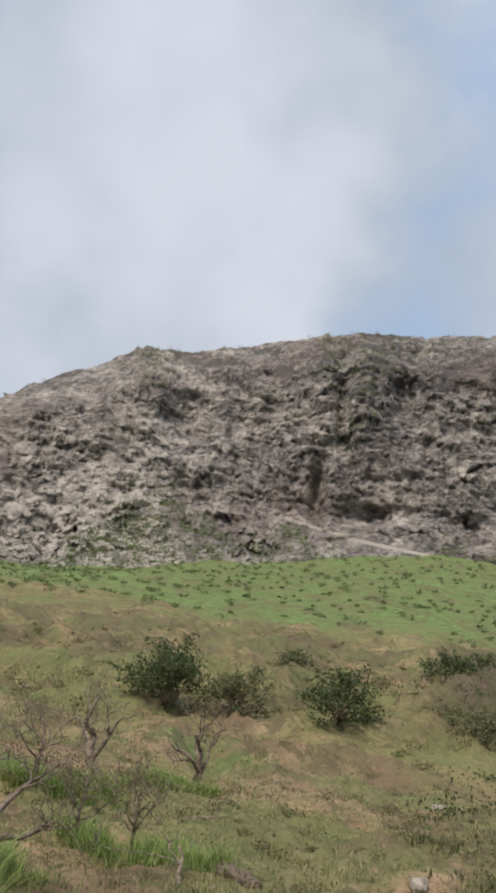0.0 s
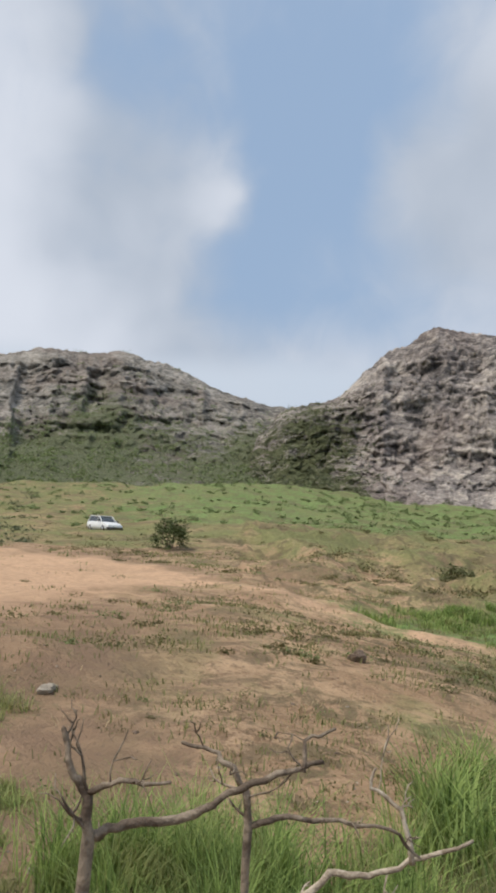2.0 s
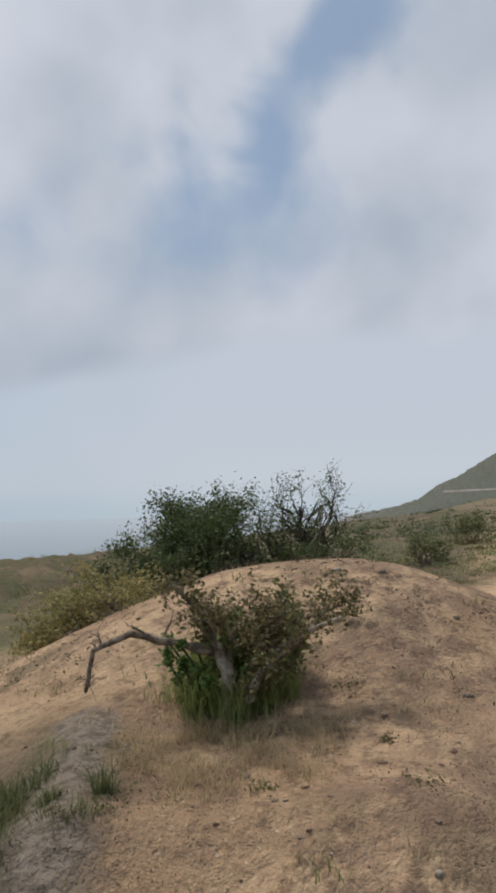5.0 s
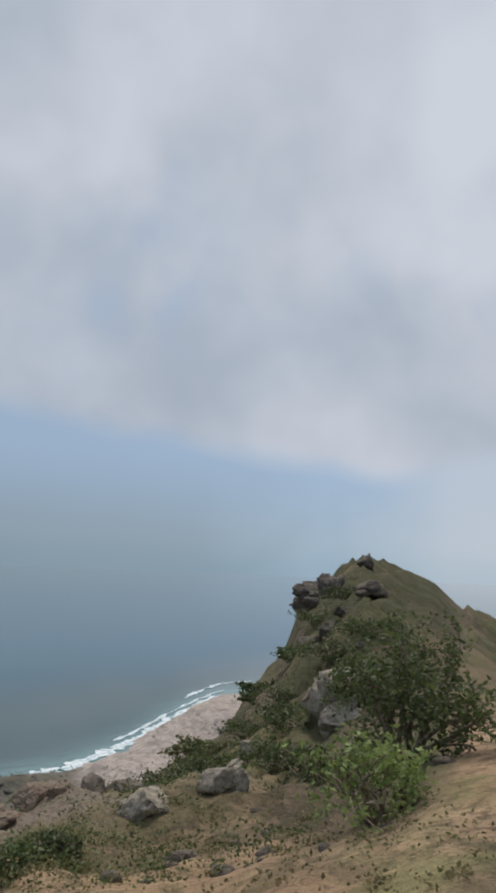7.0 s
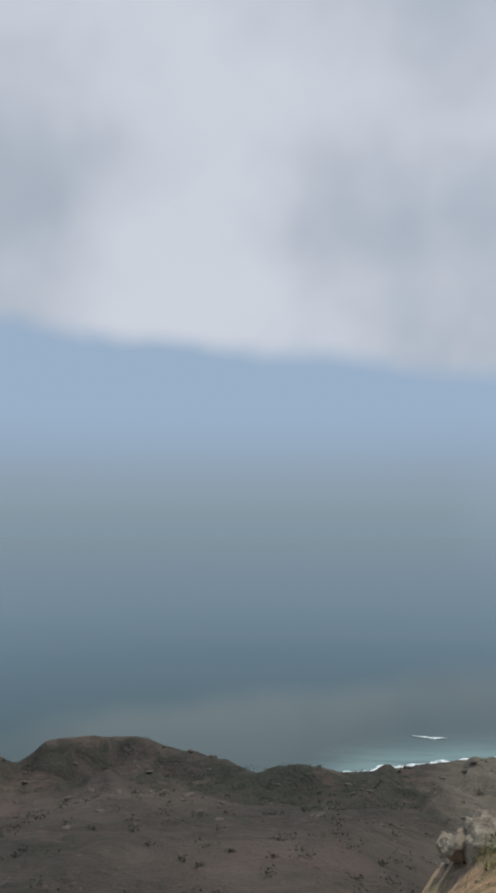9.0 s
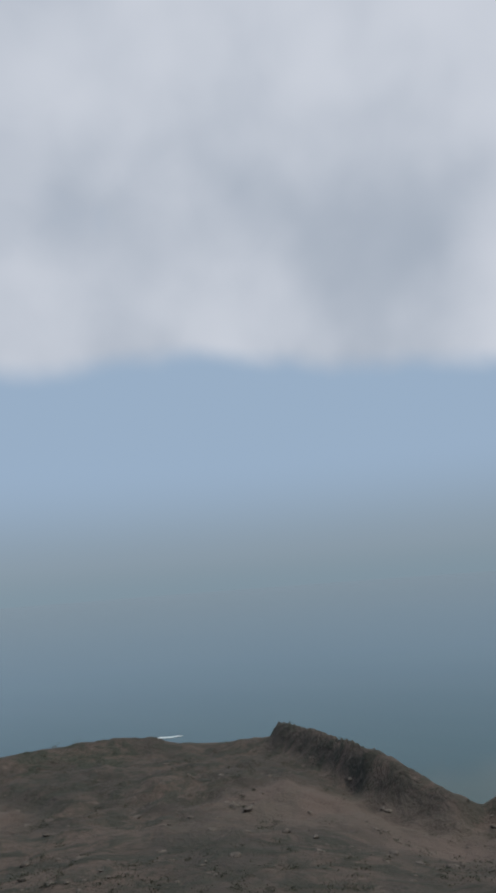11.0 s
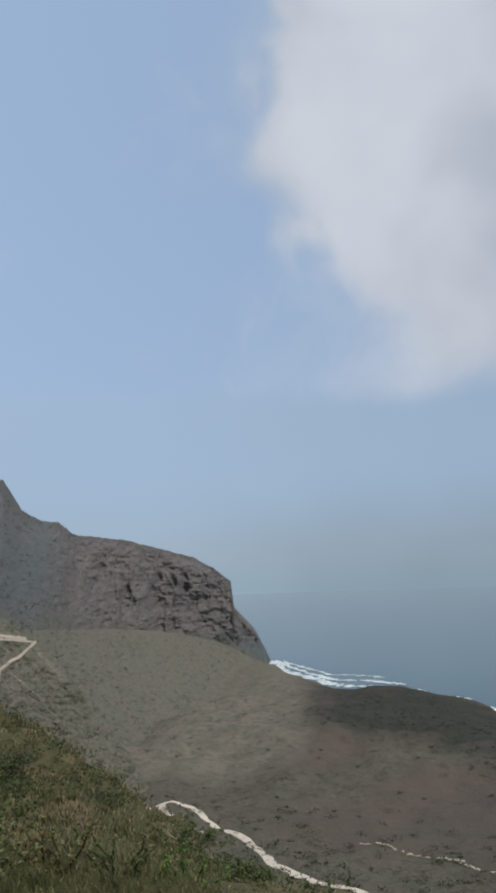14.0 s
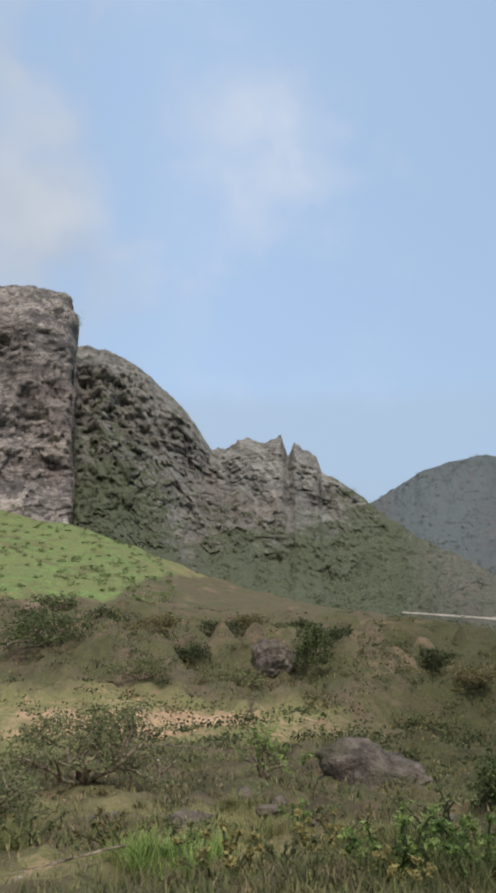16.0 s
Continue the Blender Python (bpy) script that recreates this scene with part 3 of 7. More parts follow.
def make_mesh(name, verts, faces, mat, smooth=True):
    mesh = bpy.data.meshes.new(name)
    mesh.from_pydata(verts.tolist() if isinstance(verts, np.ndarray) else verts, [], faces.tolist() if isinstance(faces, np.ndarray) else faces)
    if mat:
        mesh.materials.append(mat)
    if smooth:
        mesh.polygons.foreach_set("use_smooth", [True] * len(mesh.polygons))
    mesh.update()
    return mesh


def grid_faces(rows, cols, closed=False):
    r, c = np.meshgrid(np.arange(rows - 1), np.arange(cols if closed else cols - 1), indexing="ij")
    n = (c + 1) % cols
    return np.stack([r * cols + c, r * cols + n, (r + 1) * cols + n, (r + 1) * cols + c], -1).reshape(-1, 4)


def attribute(mesh, name, values):
    mesh.attributes.new(name, "FLOAT", "POINT").data.foreach_set("value", np.asarray(values, dtype=np.float32).ravel())


def ground_cover(az, d, x, y):
    turn = (az + 180) % 360 - 180          # -180..180
    hill = smoothstep(turn, -62, -45) * (1 - smoothstep(turn, 128, 134))
    # sand: the track that runs past the cars, and its branch
    far = np.interp(turn, [-30, 10, 28, 40, 55, 70, 78, 90, 98, 106], [20, 18.5, 18.5, 20, 24, 23, 21, 15, 13, 12])
    half = np.interp(turn, [-30, 5, 20, 30, 45, 60, 70, 80, 90, 100, 106], [0.02, 0.02, 0.04, 0.05, 0.1, 0.54, 0.7, 0.62, 0.28, 0.1, 0.02])
    sand = np.exp(-(np.log(d / far) / half) ** 2 * 1.2) * (turn > -30) * (turn < 110) * (0.62 + 0.38 * smoothstep(turn, 44, 56) * (1 - 0.8 * smoothstep(turn, 79, 87)))
    sand = sand * smoothstep(turn, 14, 19)
    sand = np.maximum(sand, 0.4 * np.exp(-(np.log(d / 9.5) / 0.06) ** 2) * smoothstep(turn, 24, 32) * (1 - smoothstep(turn, 50, 62)))
    sand = sand * (1 - 0.7 * blob(az, d, 106, 6, 6, 5))
    sand = np.maximum(sand, 0.12 * blob(az, d, 104, 8.0, 3.5, 1.6))
    sand = np.maximum(sand, 0.5 * blob(az, d, 82, 5.5, 2.0, 2.5))
    sand = np.maximum(sand, 0.62 * blob(az, d, 328.5, 24, 7, 4.5))
    sand = np.maximum(sand, 0.3 * blob(az, d, 338, 11, 3, 2))
    sand = np.maximum(sand, 0.55 * blob(az, d, 77, 4.6, 1.3, 2.6))
    sand = np.maximum(sand, 0.6 * blob(az, d, 66, 6.4, 1.2, 0.8))
    share = d / SHORE(az)
    beach = smoothstep(share, 0.58, 0.72) * smoothstep(az, 143, 147) * (1 - smoothstep(az, 157, 161.5))
    # thin grass
    grass = hill * (0.42 + 0.3 * smoothstep(d, 14, 30) * (1 - smoothstep(d, 30, 48)) * (1 - smoothstep(turn, 20, 40)))
    grass = grass + 0.25 * smoothstep(d, 30, 60) * hill - 0.25 * blob(az, d, 95, 8, 8, 7)
    grass = np.maximum(grass, 0.75 * blob(az, d, 352, 12, 4, 4))
    grass = np.maximum(grass, 0.7 * smoothstep(turn, -85, -70) * (1 - smoothstep(turn, -62, -40)))
    grass = np.maximum(grass, 0.55 * smoothstep(turn, 60, 80) * smoothstep(d, 45, 70) * (1 - smoothstep(turn, 118, 126)))
    grass = np.maximum(grass, 0.8 * smoothstep(turn, 108, 114) * smoothstep(d, 10, 15) * (1 - smoothstep(turn, 132, 136)))
    grass = np.maximum(grass, 0.3 * smoothstep(turn, 130, 134) * (1 - smoothstep(turn, 174, 178)))
    # lush green belt below the cliffs, and patches near by
    inner = np.interp(turn, [-50, -28, -12, 0, 15, 30, 45, 60, 70], [70, 76, 78, 72, 92, 78, 76, 70, 74])
    lush = 0.95 * smoothstep(d, inner * 0.96, inner * 1.08) * smoothstep(turn, -47, -22) * (1 - smoothstep(turn, 50, 75))
    lush = lush * (1 - 0.5 * smoothstep(turn, 40, 56))
    for a, dist, wide, deep, amount in ((10, 15, 1.8, 1.6, 0.8), (2, 22, 4, 1.6, 0.6), (45, 3.2, 2.2, 1.1, 0.9), (64, 3.6, 0.8, 0.8, 0.7),
                                        (70, 7.9, 1.8, 0.9, 0.8), (71.5, 14.5, 1.0, 0.8, 0.8), (31, 20, 3.4, 2.4, 0.85), (27, 14, 1.6, 1.2, 0.6),
                                        (68, 5.4, 1.0, 0.8, 0.7), (300, 12, 2.5, 2.5, 0.45), (325, 10, 2.0, 1.5, 0.4)):
        lush = np.maximum(lush, amount * blob(az, d, a, dist, wide, deep))
    # dark scrub of the coastal flat
    sea_side = 1 - np.clip(smoothstep(turn, -84, -66) * (1 - smoothstep(turn, 116, 130)), 0, 1)
    dark = 0.75 * sea_side * smoothstep(d, 30, 90)
    dark = np.maximum(dark, 0.75 * (1 - smoothstep(turn, -60, -46)) * (turn < 0) * smoothstep(d, 70, 130))
    brink = smoothstep(turn, 141, 147) * (1 - smoothstep(turn, 172, 178)) * (1 - smoothstep(d, 13, 19))
    dark = np.maximum(dark, (1 - 0.4 * brink) * 0.5 * smoothstep(turn, 128, 134) * (1 - smoothstep(turn, 172, 178)) * smoothstep(d, 3, 12))
    dark = np.maximum(dark, 0.40 * blob(az, d, 108, 6, 7, 6))
    dark = np.maximum(dark, 0.42 * smoothstep(turn, -82, -72) * (1 - smoothstep(turn, -52, -38)) * smoothstep(d, 4, 9))
    sand = np.maximum(sand, 0.16 * blob(az, d, 155, 6.5, 1.2, 2.6))
    sand = np.maximum(sand, 0.3 * np.maximum(blob(az, d, 147, 6.5, 1.2, 2.4), blob(az, d, 144, 11, 1.6, 2.2)))
    lush = np.maximum(lush, 0.5 * blob(az, d, 163, 8.0, 1.0, 0.8))
    open_sand = smoothstep(turn, 38, 56) * (1 - smoothstep(turn, 118, 126)) * (1 - smoothstep(d, 38 - 26 * smoothstep(turn, 84, 94), 50 - 34 * smoothstep(turn, 84, 94)))
    grass = grass * (1 - 0.8 * open_sand)
    # grey-brown floor of the coast and the valley
    coast = np.maximum(sea_side, (turn > -90) * (1 - smoothstep(turn, -54, -46)) * (turn < 0)) * smoothstep(d, 45, 95)
    coast = np.maximum(coast, sea_side * smoothstep(d, 14, 40) * (1 - smoothstep(turn, 140, 176) * (turn < 180)) * (turn < 0))
    coast = coast * np.where((az > 258) & (az < 320), 1 - 0.45 * smoothstep(az, 256, 274) * (1 - smoothstep(d, 380, 470) * (1 - smoothstep(az, 272, 282))), 1.0)
    coast = np.maximum(coast, 0.3 * smoothstep(turn, 60, 74) * (1 - smoothstep(turn, 112, 118)) * smoothstep(d, 48 - 16 * smoothstep(turn, 80, 90), 62 - 16 * smoothstep(turn, 80, 90)))
    coast = np.maximum(coast, 0.16 * smoothstep(turn, 112, 117) * (1 - smoothstep(turn, 133, 136)) * smoothstep(d, 9, 12))
    coast = np.maximum(coast, 0.34 * (1 - 0.8 * brink) * smoothstep(turn, 128, 138) * smoothstep(d, 3.5, 7) + 0.16 * smoothstep(turn, 130, 138) * smoothstep(d, 14, 30))
    coast = np.maximum(coast, 0.1 * smoothstep(turn, -88, -78) * (1 - smoothstep(turn, -40, -24)) * smoothstep(d, 3.5, 7))
    grass = grass * (1 - coast)
    grass = np.maximum(grass, 0.8 * smoothstep(turn, -68, -58) * (1 - smoothstep(turn, -20, -10)) * smoothstep(d, 3, 6) * (1 - smoothstep(d, 60, 75)))
    # pinkish fallow floor, and thick scrub, on the flat
    plain, thick = 0 * d, 0 * d
    for a, dist, wide, deep, amount in ((268, 275, 70, 55, 1.0), (265, 330, 60, 45, 0.9), (262, 250, 60, 40, 0.8), (276, 400, 45, 55, 0.8), (205, 270, 45, 60, 0.7), (214, 300, 60, 55, 0.8), (238, 330, 34, 70, 0.8), (222, 260, 50, 40, 0.5), (195, 240, 70, 70, 0.6), (184, 150, 60, 60, 0.6), (170, 200, 50, 80, 0.6), (167, 320, 40, 60, 0.8)):
        plain = np.maximum(plain, amount * blob(az, d, a, dist, wide, deep))
    for a, dist, wide, deep, amount in ((270, 560, 60, 120, 1.0), (264, 500, 50, 110, 1.0), (257, 400, 45, 110, 0.95), (250, 350, 60, 90, 0.75), (186, 290, 40, 36, 0.8), (176, 290, 40, 36, 0.6), (245, 400, 40, 30, 0.6), (232, 455, 70, 30, 0.5), (164, 350, 30, 30, 0.6)):
        thick = np.maximum(thick, amount * blob(az, d, a, dist, wide, deep))
    heath = smoothstep(turn, -92, -80) * (1 - smoothstep(turn, -26, -8)) * smoothstep(d, 2.0, 5.0) * (1 - smoothstep(d, 66 + 110 * (1 - smoothstep(turn, -42, -28)), 84 + 140 * (1 - smoothstep(turn, -42, -28)))) * (turn < 40)
    heath = heath * (1 - 0.97 * np.clip(1.4 * blob(az, d, 328.5, 24, 8, 5), 0, 1)) * (1 - 0.7 * blob(az, d, 338, 11, 3, 2)) * (1 - 0.6 * blob(az, d, 350, 14, 6, 6))
    heath = np.maximum(heath, 0.36 * smoothstep(turn, -30, -10) * (1 - smoothstep(turn, 14, 26)) * smoothstep(d, 30, 42) * (1 - smoothstep(d, 62, 72)))
    heath = np.maximum(heath, 0.6 * smoothstep(turn, 130, 136) * (1 - smoothstep(turn, 172, 178)) * smoothstep(d, 4, 8) * (1 - smoothstep(d, 45, 70)))
    saddle = smoothstep(turn, 88, 98) * (1 - smoothstep(turn, 132, 136)) * smoothstep(d, 11, 17) * (1 - smoothstep(d, 130, 200))
    heath = heath * (1 - 0.3 * brink)
    sand = np.maximum(sand, 0.16 * np.maximum(blob(az, d, 161, 9.5, 2.4, 3.0), blob(az, d, 151, 8.0, 1.4, 2.2)))
    for a, dist, wide, deep in ((320, 7.5, 1.4, 1.2), (333, 7.0, 1.4, 1.0), (312, 9.5, 1.2, 0.8), (326, 9.5, 1.5, 0.8)):
        sand = np.maximum(sand, 0.34 * blob(az, d, a, dist, wide, deep))
        heath = heath * (1 - 0.6 * blob(az, d, a, dist, wide, deep))
    heath = np.maximum(heath, 0.85 * saddle)
    heath = np.maximum(heath, 0.7 * blob(az, d, 125.5, 4.6, 0.9, 1.6))
    lush = np.maximum(lush, 0.3 * saddle)
    thick = np.maximum(thick, 0.75 * smoothstep(turn, -86, -76) * (1 - smoothstep(turn, -56, -44)) * (turn < 0) * smoothstep(d, 4, 8) * (1 - smoothstep(d, 70, 84)))
    knoll = smoothstep(turn, 131, 135) * (1 - smoothstep(turn, 142, 147)) * smoothstep(d, 11, 15) * (1 - smoothstep(d, 60, 90))
    heath, thick = np.maximum(heath, 0.95 * knoll), np.maximum(thick, 0.62 * knoll)
    grey = 0.75 * np.maximum(blob(az, d, 162, 9.5, 1.5, 1.6), blob(az, d, 168, 8.8, 1.2, 1.5))
    for a, dist, wide, deep in ((120.2, 5.3, 0.22, 0.4), (121.2, 4.7, 0.24, 0.45), (122.4, 4.1, 0.26, 0.45), (123.6, 3.5, 0.3, 0.45)):
        grey = np.maximum(grey, blob(az, d, a, dist, wide, deep))
    foot = smoothstep(az, 273, 281) * smoothstep(d, 300, 430) * (az < 320)
    foot = np.maximum(foot, 0.62 * smoothstep(az, 156, 161) * (1 - smoothstep(az, 167, 178)) * smoothstep(d, 90, 160))
    return {"slope": foot, "grey": grey, "plain": plain, "heath": heath, "thick": thick * (1 - 0.7 * plain), "sand": sand, "grass": grass, "lush": lush, "dark": dark * (1 - 0.6 * coast), "beach": beach, "coast": coast, "open": open_sand}


def build_ground():
    cols = 960
    rings = np.concatenate([[0.02], np.geomspace(0.6, 90, 230), np.geomspace(93, 290, 34), np.geomspace(294, 620, 78), np.geomspace(632, 800, 9), np.geomspace(850, 4900, 16)])
    az, d = np.meshgrid(np.arange(cols) * 360.0 / cols, rings)
    z = sheet_height(az, d)
    x, y = -d * np.sin(np.radians(az)), d * np.cos(np.radians(az))
    mesh = make_mesh("ground", np.stack([x, y, z], -1).reshape(-1, 3), grid_faces(len(rings), cols, True)[:, ::-1], GROUND)
    for key, values in ground_cover(az, d, x, y).items():
        attribute(mesh, key, values)
    return tagged(new("ground", mesh), "dry hillside of pink soil, thin grass and sandy tracks above the sea", "ground", kind="structure")


def build_sea():
    ring = np.geomspace(150, 4900, 90)
    az, d = np.meshgrid(np.arange(240) * 1.5, ring)
    verts = np.stack([-d * np.sin(np.radians(az)), d * np.cos(np.radians(az)), np.full_like(d, SEA_LEVEL)], -1).reshape(-1, 3)
    mesh = make_mesh("sea", verts, grid_faces(len(ring), 240, True)[:, ::-1], SEA)
    attribute(mesh, "shallow", np.exp(-np.clip(d / SHORE(az) - 1, 0, 9) / 0.11) * smoothstep(az, 140, 147) * (1 - 0.98 * smoothstep(az, 176, 184)))
    return tagged(new("sea", mesh), "calm grey-blue sea fading into haze", "water", kind="structure")


SLOPES = {}


def build_slope(name, az0, az1, step, lines, mat, label, relief, scrub, seed, rows=90, hollows=(), fans=(), tracks=(), calm=None, caves=0.0, tint=None, talus=0.0, bed=3.4, slant=0.0, ledges=None, chalk=None, crest=0.8, fray=0.0, scarps=(), kind="structure", category="cliff"):
    """A rock slope between lines that run along it, foot first: each gives (share of rows, distance, elevation angle) by azimuth.
    relief: depths of buttresses, beds and crumbs in metres. scrub: how green it is, by share of height.
    hollows: caves and clefts (azimuth, elevation, half width, half height, depth). fans: scree (azimuth, top, half width at the foot, swell). tracks: pale cuts.
    bed: how thick the beds are. slant: how far the ribs lean. ledges: how much the beds stand out, chalk: how pale the rock is, by azimuth and angle."""
    az = np.arange(az0, az1 + step / 2, step)
    v = np.linspace(0, 1, rows)[:, None]
    shares = [s for s, _, _ in lines]
    dist = np.array([np.broadcast_to(f(az) if callable(f) else f, az.shape) for _, f, _ in lines])
    high = np.array([dd * np.tan(np.radians(f(az))) for dd, (_, _, f) in zip(dist, lines)])
    k = np.clip(np.searchsorted(shares, v[:, 0], "right") - 1, 0, len(shares) - 2)
    s = ((v[:, 0] - np.array(shares)[k]) / (np.array(shares)[k + 1] - np.array(shares)[k]))[:, None]
    d, z = dist[k] * (1 - s) + dist[k + 1] * s, high[k] * (1 - s) + high[k + 1] * s
    arc = np.radians(az)[None, :] * dist.mean()
    arc = np.broadcast_to(arc, d.shape)
    butt = fractal(arc / 26, z / 60, 0, 4, 0.55, seed)
    lean = arc - slant * z
    ribs = fractal(lean / 9, z / 26, 3.1, 4, 0.55, seed + 7, True)
    # beds that step in and out here and there, each undercut at its foot
    broken = 0.25 + 0.75 * smoothstep(fractal(arc / 22, z / 11, 6.3, 3, 0.55, seed + 4), -0.25, 0.45)
    level = z / bed + 1.1 * butt + 0.8 * fractal(arc / 14, z / 7, 2.2, 4, 0.6, seed + 3) + 0.5 * lumps(z / (bed * 2.2), 0.5, 0.5, seed + 5)
    layer = np.floor(level)
    inside_bed = level - layer
    shelf = lumps(arc / 12, layer * 1.7, 0.4, seed + 13) + 0.7 * lumps(arc / 3.5, layer * 2.3, 0.8, seed + 14)
    beds = broken * (shelf + 0.5 * smoothstep(inside_bed, 0.0, 0.45) - 0.25 - 0.6 * smoothstep(inside_bed, 0.8, 1.0)) + 0.5 * fractal(arc / 7, z / 3.5, 0, 4, 0.6, seed + 15)
    # cracked blocks of two sizes
    wx, wz = 1.1 * fractal(arc / 5, z / 5, 4.4, 4, 0.6, seed + 17), 1.1 * fractal(arc / 5, z / 5, 9.1, 4, 0.6, seed + 18)
    big_block, big_crack = cells(lean / 4.6 + 0.8 * wx, z / 3.6 + 0.8 * wz, seed + 21)
    small_block, _ = cells(lean / 1.5 + 1.1 * wx, z / 1.1 + 1.1 * wz, seed + 22)
    crumbs = 0.9 * big_block - 0.3 * (1 - smoothstep(big_crack, 0, 0.1)) + 0.5 * small_block + 0.55 * fractal(arc / 3.2, z / 2.4, 0.5, 4, 0.65, seed + 37)
    fade = np.clip(v * 6, 0, 1) * np.clip((1 - v) * 9, 0.3, 1)
    flat_d = d
    layered = ledges(az[None]) if ledges else 1.0
    d = d - fade * (relief[0] * (butt + (0.2 + 0.4 * v) * ribs) + relief[1] * layered * beds + relief[2] * crumbs * (0.8 + 0.4 * butt))
    rugged = calm(az[None], np.degrees(np.arctan2(z, d))) if calm else 1.0
    d = flat_d + (d - flat_d) * rugged
    cave = fractal(arc / 11 + 0.3 * butt, z / 5 + 0.6 * butt, 5.5, 5, 0.62, seed + 53)
    z = z + np.clip(v * 4, 0, 1) * (relief[2] * 0.3 * fractal(arc / 4.5, z / 9, 1.7, 4, 0.6, seed + 29))
    z = z + v ** 6 * crest * (0.6 * fractal(arc / 3.0, 0.3, 1.7, 4, 0.65, seed + 31) + 0.5 * big_block)
    angle = np.degrees(np.arctan2(z, d))
    for a, e, wide, tall, deep in hollows:
        d = d + deep * np.exp(-np.clip(((az[None] - a) / wide) ** 2, 0, 30) - np.clip(((angle - e) / tall) ** 2, 0, 30) ** 2)
    for a, low, high_end, deep, run in scarps:
        beside = a + 0.25 * fractal(z / 5, 0.3, 0.8, 3, 0.6, seed + 47) - az[None]
        d = d + deep * smoothstep(beside, 0, 0.3) * (1 - smoothstep(beside, 0.6, run)) * smoothstep(angle, low - 0.5, low + 0.5) * (1 - smoothstep(angle, high_end, high_end + 1.2))
    scree = 0 * d
    for a, top, wide, swell in fans:
        low = angle[0:1]
        share = np.clip((top - angle) / np.maximum(top - low, 0.1), 0, 1)
        inside = smoothstep(1.1 + 0.15 * crumbs + 0.35 * butt - np.abs(az[None] - a) / (wide * share + 0.6), 0, 0.8)
        scree = np.maximum(scree, inside * (share > 0))
        d = d - swell * inside * share
        z = z - 0.16 * swell * inside * share ** 2
    d = d + caves * rugged * np.clip(v * 7 - 1, 0, 1) * np.clip((1 - v) * 9, 0, 1) * (1 - np.clip(scree * 2, 0, 1)) * (smoothstep(cave, 0.1, 0.4) + 0.7 * smoothstep(cave, 0.45, 0.8))
    cut = 0 * d
    for breadth, weight, line in tracks:
        for (a0, e0), (a1, e1) in zip(line[:-1], line[1:]):
            ux, uy = a1 - a0, e1 - e0
            u = np.clip(((az[None] - a0) * ux + (angle - e0) * uy) / (ux * ux + uy * uy), 0, 1)
            off = np.hypot(az[None] - a0 - u * ux, angle - e0 - u * uy)
            cut = np.maximum(cut, weight * np.exp(-((off + 0.03 * crumbs) / (breadth * (1 + 0.35 * crumbs))) ** 2))
    # the far side falls away behind the ridge
    back_d, back_z = dist[-1] * 1.12 + 8, high[-1] - dist[-1] * 0.09
    d, z = np.vstack([d, back_d[None]]), np.vstack([z, back_z[None]])
    swing = az[None] + fray * smoothstep(az0 + 2.5 - az[None], 0, 2.4) * fractal(z / 6, az[None] * 0.2, 0.4, 4, 0.6, seed + 43)
    x, y = -d * np.sin(np.radians(swing)), d * np.cos(np.radians(swing))
    mesh = make_mesh(name, np.stack([x, y, z + EYE], -1).reshape(-1, 3), grid_faces(rows + 1, len(az))[:, ::-1], mat)
    green = np.interp(np.vstack([v, [[1.0]]])[:, 0], *zip(*scrub))[:, None] + 0 * d
    green[:-1] += 0.18 * butt
    if calm:
        green[:-1] -= 0.5 * rugged * (not callable(talus))
    green[:-1] = np.maximum(green[:-1], 0.46 * scree) - 2 * cut
    if tint:
        green[:-1] += tint(az[None], v)
    attribute(mesh, "scrub", green)
    # shade painted into cracks and bed notches, over each block's own random tone
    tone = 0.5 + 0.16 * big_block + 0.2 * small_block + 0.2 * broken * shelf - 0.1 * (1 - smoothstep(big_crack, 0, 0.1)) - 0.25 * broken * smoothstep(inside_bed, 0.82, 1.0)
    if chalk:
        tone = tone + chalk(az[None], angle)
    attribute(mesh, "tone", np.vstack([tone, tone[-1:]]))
    attribute(mesh, "foot", (talus(az[None]) if callable(talus) else (1 - smoothstep(np.vstack([v, [[1.0]]]), 0.36, 0.76)) * talus) + 0 * d)
    attribute(mesh, "cut", np.vstack([cut, 0 * cut[:1]]))
    SLOPES[name] = tagged(new(name, mesh), label, category, kind=kind)


build_ground()
build_sea()

CLIFF_FOOT = profile("-30:1.5 -27:2.5 -20:3.8 -15:4.6 -10:4.6 -6:4.6 0:3.6 8:2.2 16:1.6 24:1.8 32:1.8 44:2.4")
MAIN_TOP = profile("22:13.2 20:13.8 18.5:14.2 17:15.1 15.2:16.1 14.2:16.8 12.6:17.3 10.4:18.5 8.7:19.5 6.3:19.5 3.2:19.7 0.5:20.4 -4.4:21.3 -7.6:21.6 -9.8:22 -12.1:21.8 -14.4:21.5 -16.6:21.7 -19.5:21.6 -20.7:21.1 -23.2:21.2 -25.4:20.8 -26.2:19.9 -26.55:18.4 -26.7:3")
CRAG_TOP = profile("49:2 46:4.5 44:7.5 42.1:9.6 39.5:10.3 37.7:11 36:12.7 34.6:14.1 32.8:15 30.6:16.2 28.2:15.8 26:15.5 23.8:15 22.4:14.9 20.9:13.8 18:13")
WEST_TOP = profile("83:0.5 81.3:1.7 79:3.4 77.7:4.6 76:6 73.3:7.1 71.8:8.8 69.8:10.3 67:11.4 63.5:12.1 60:13 58.2:12.8 55:13.2 52.5:12.8 50:12.1 47.5:11 44.5:10.3 42:9.8 37:9.3")
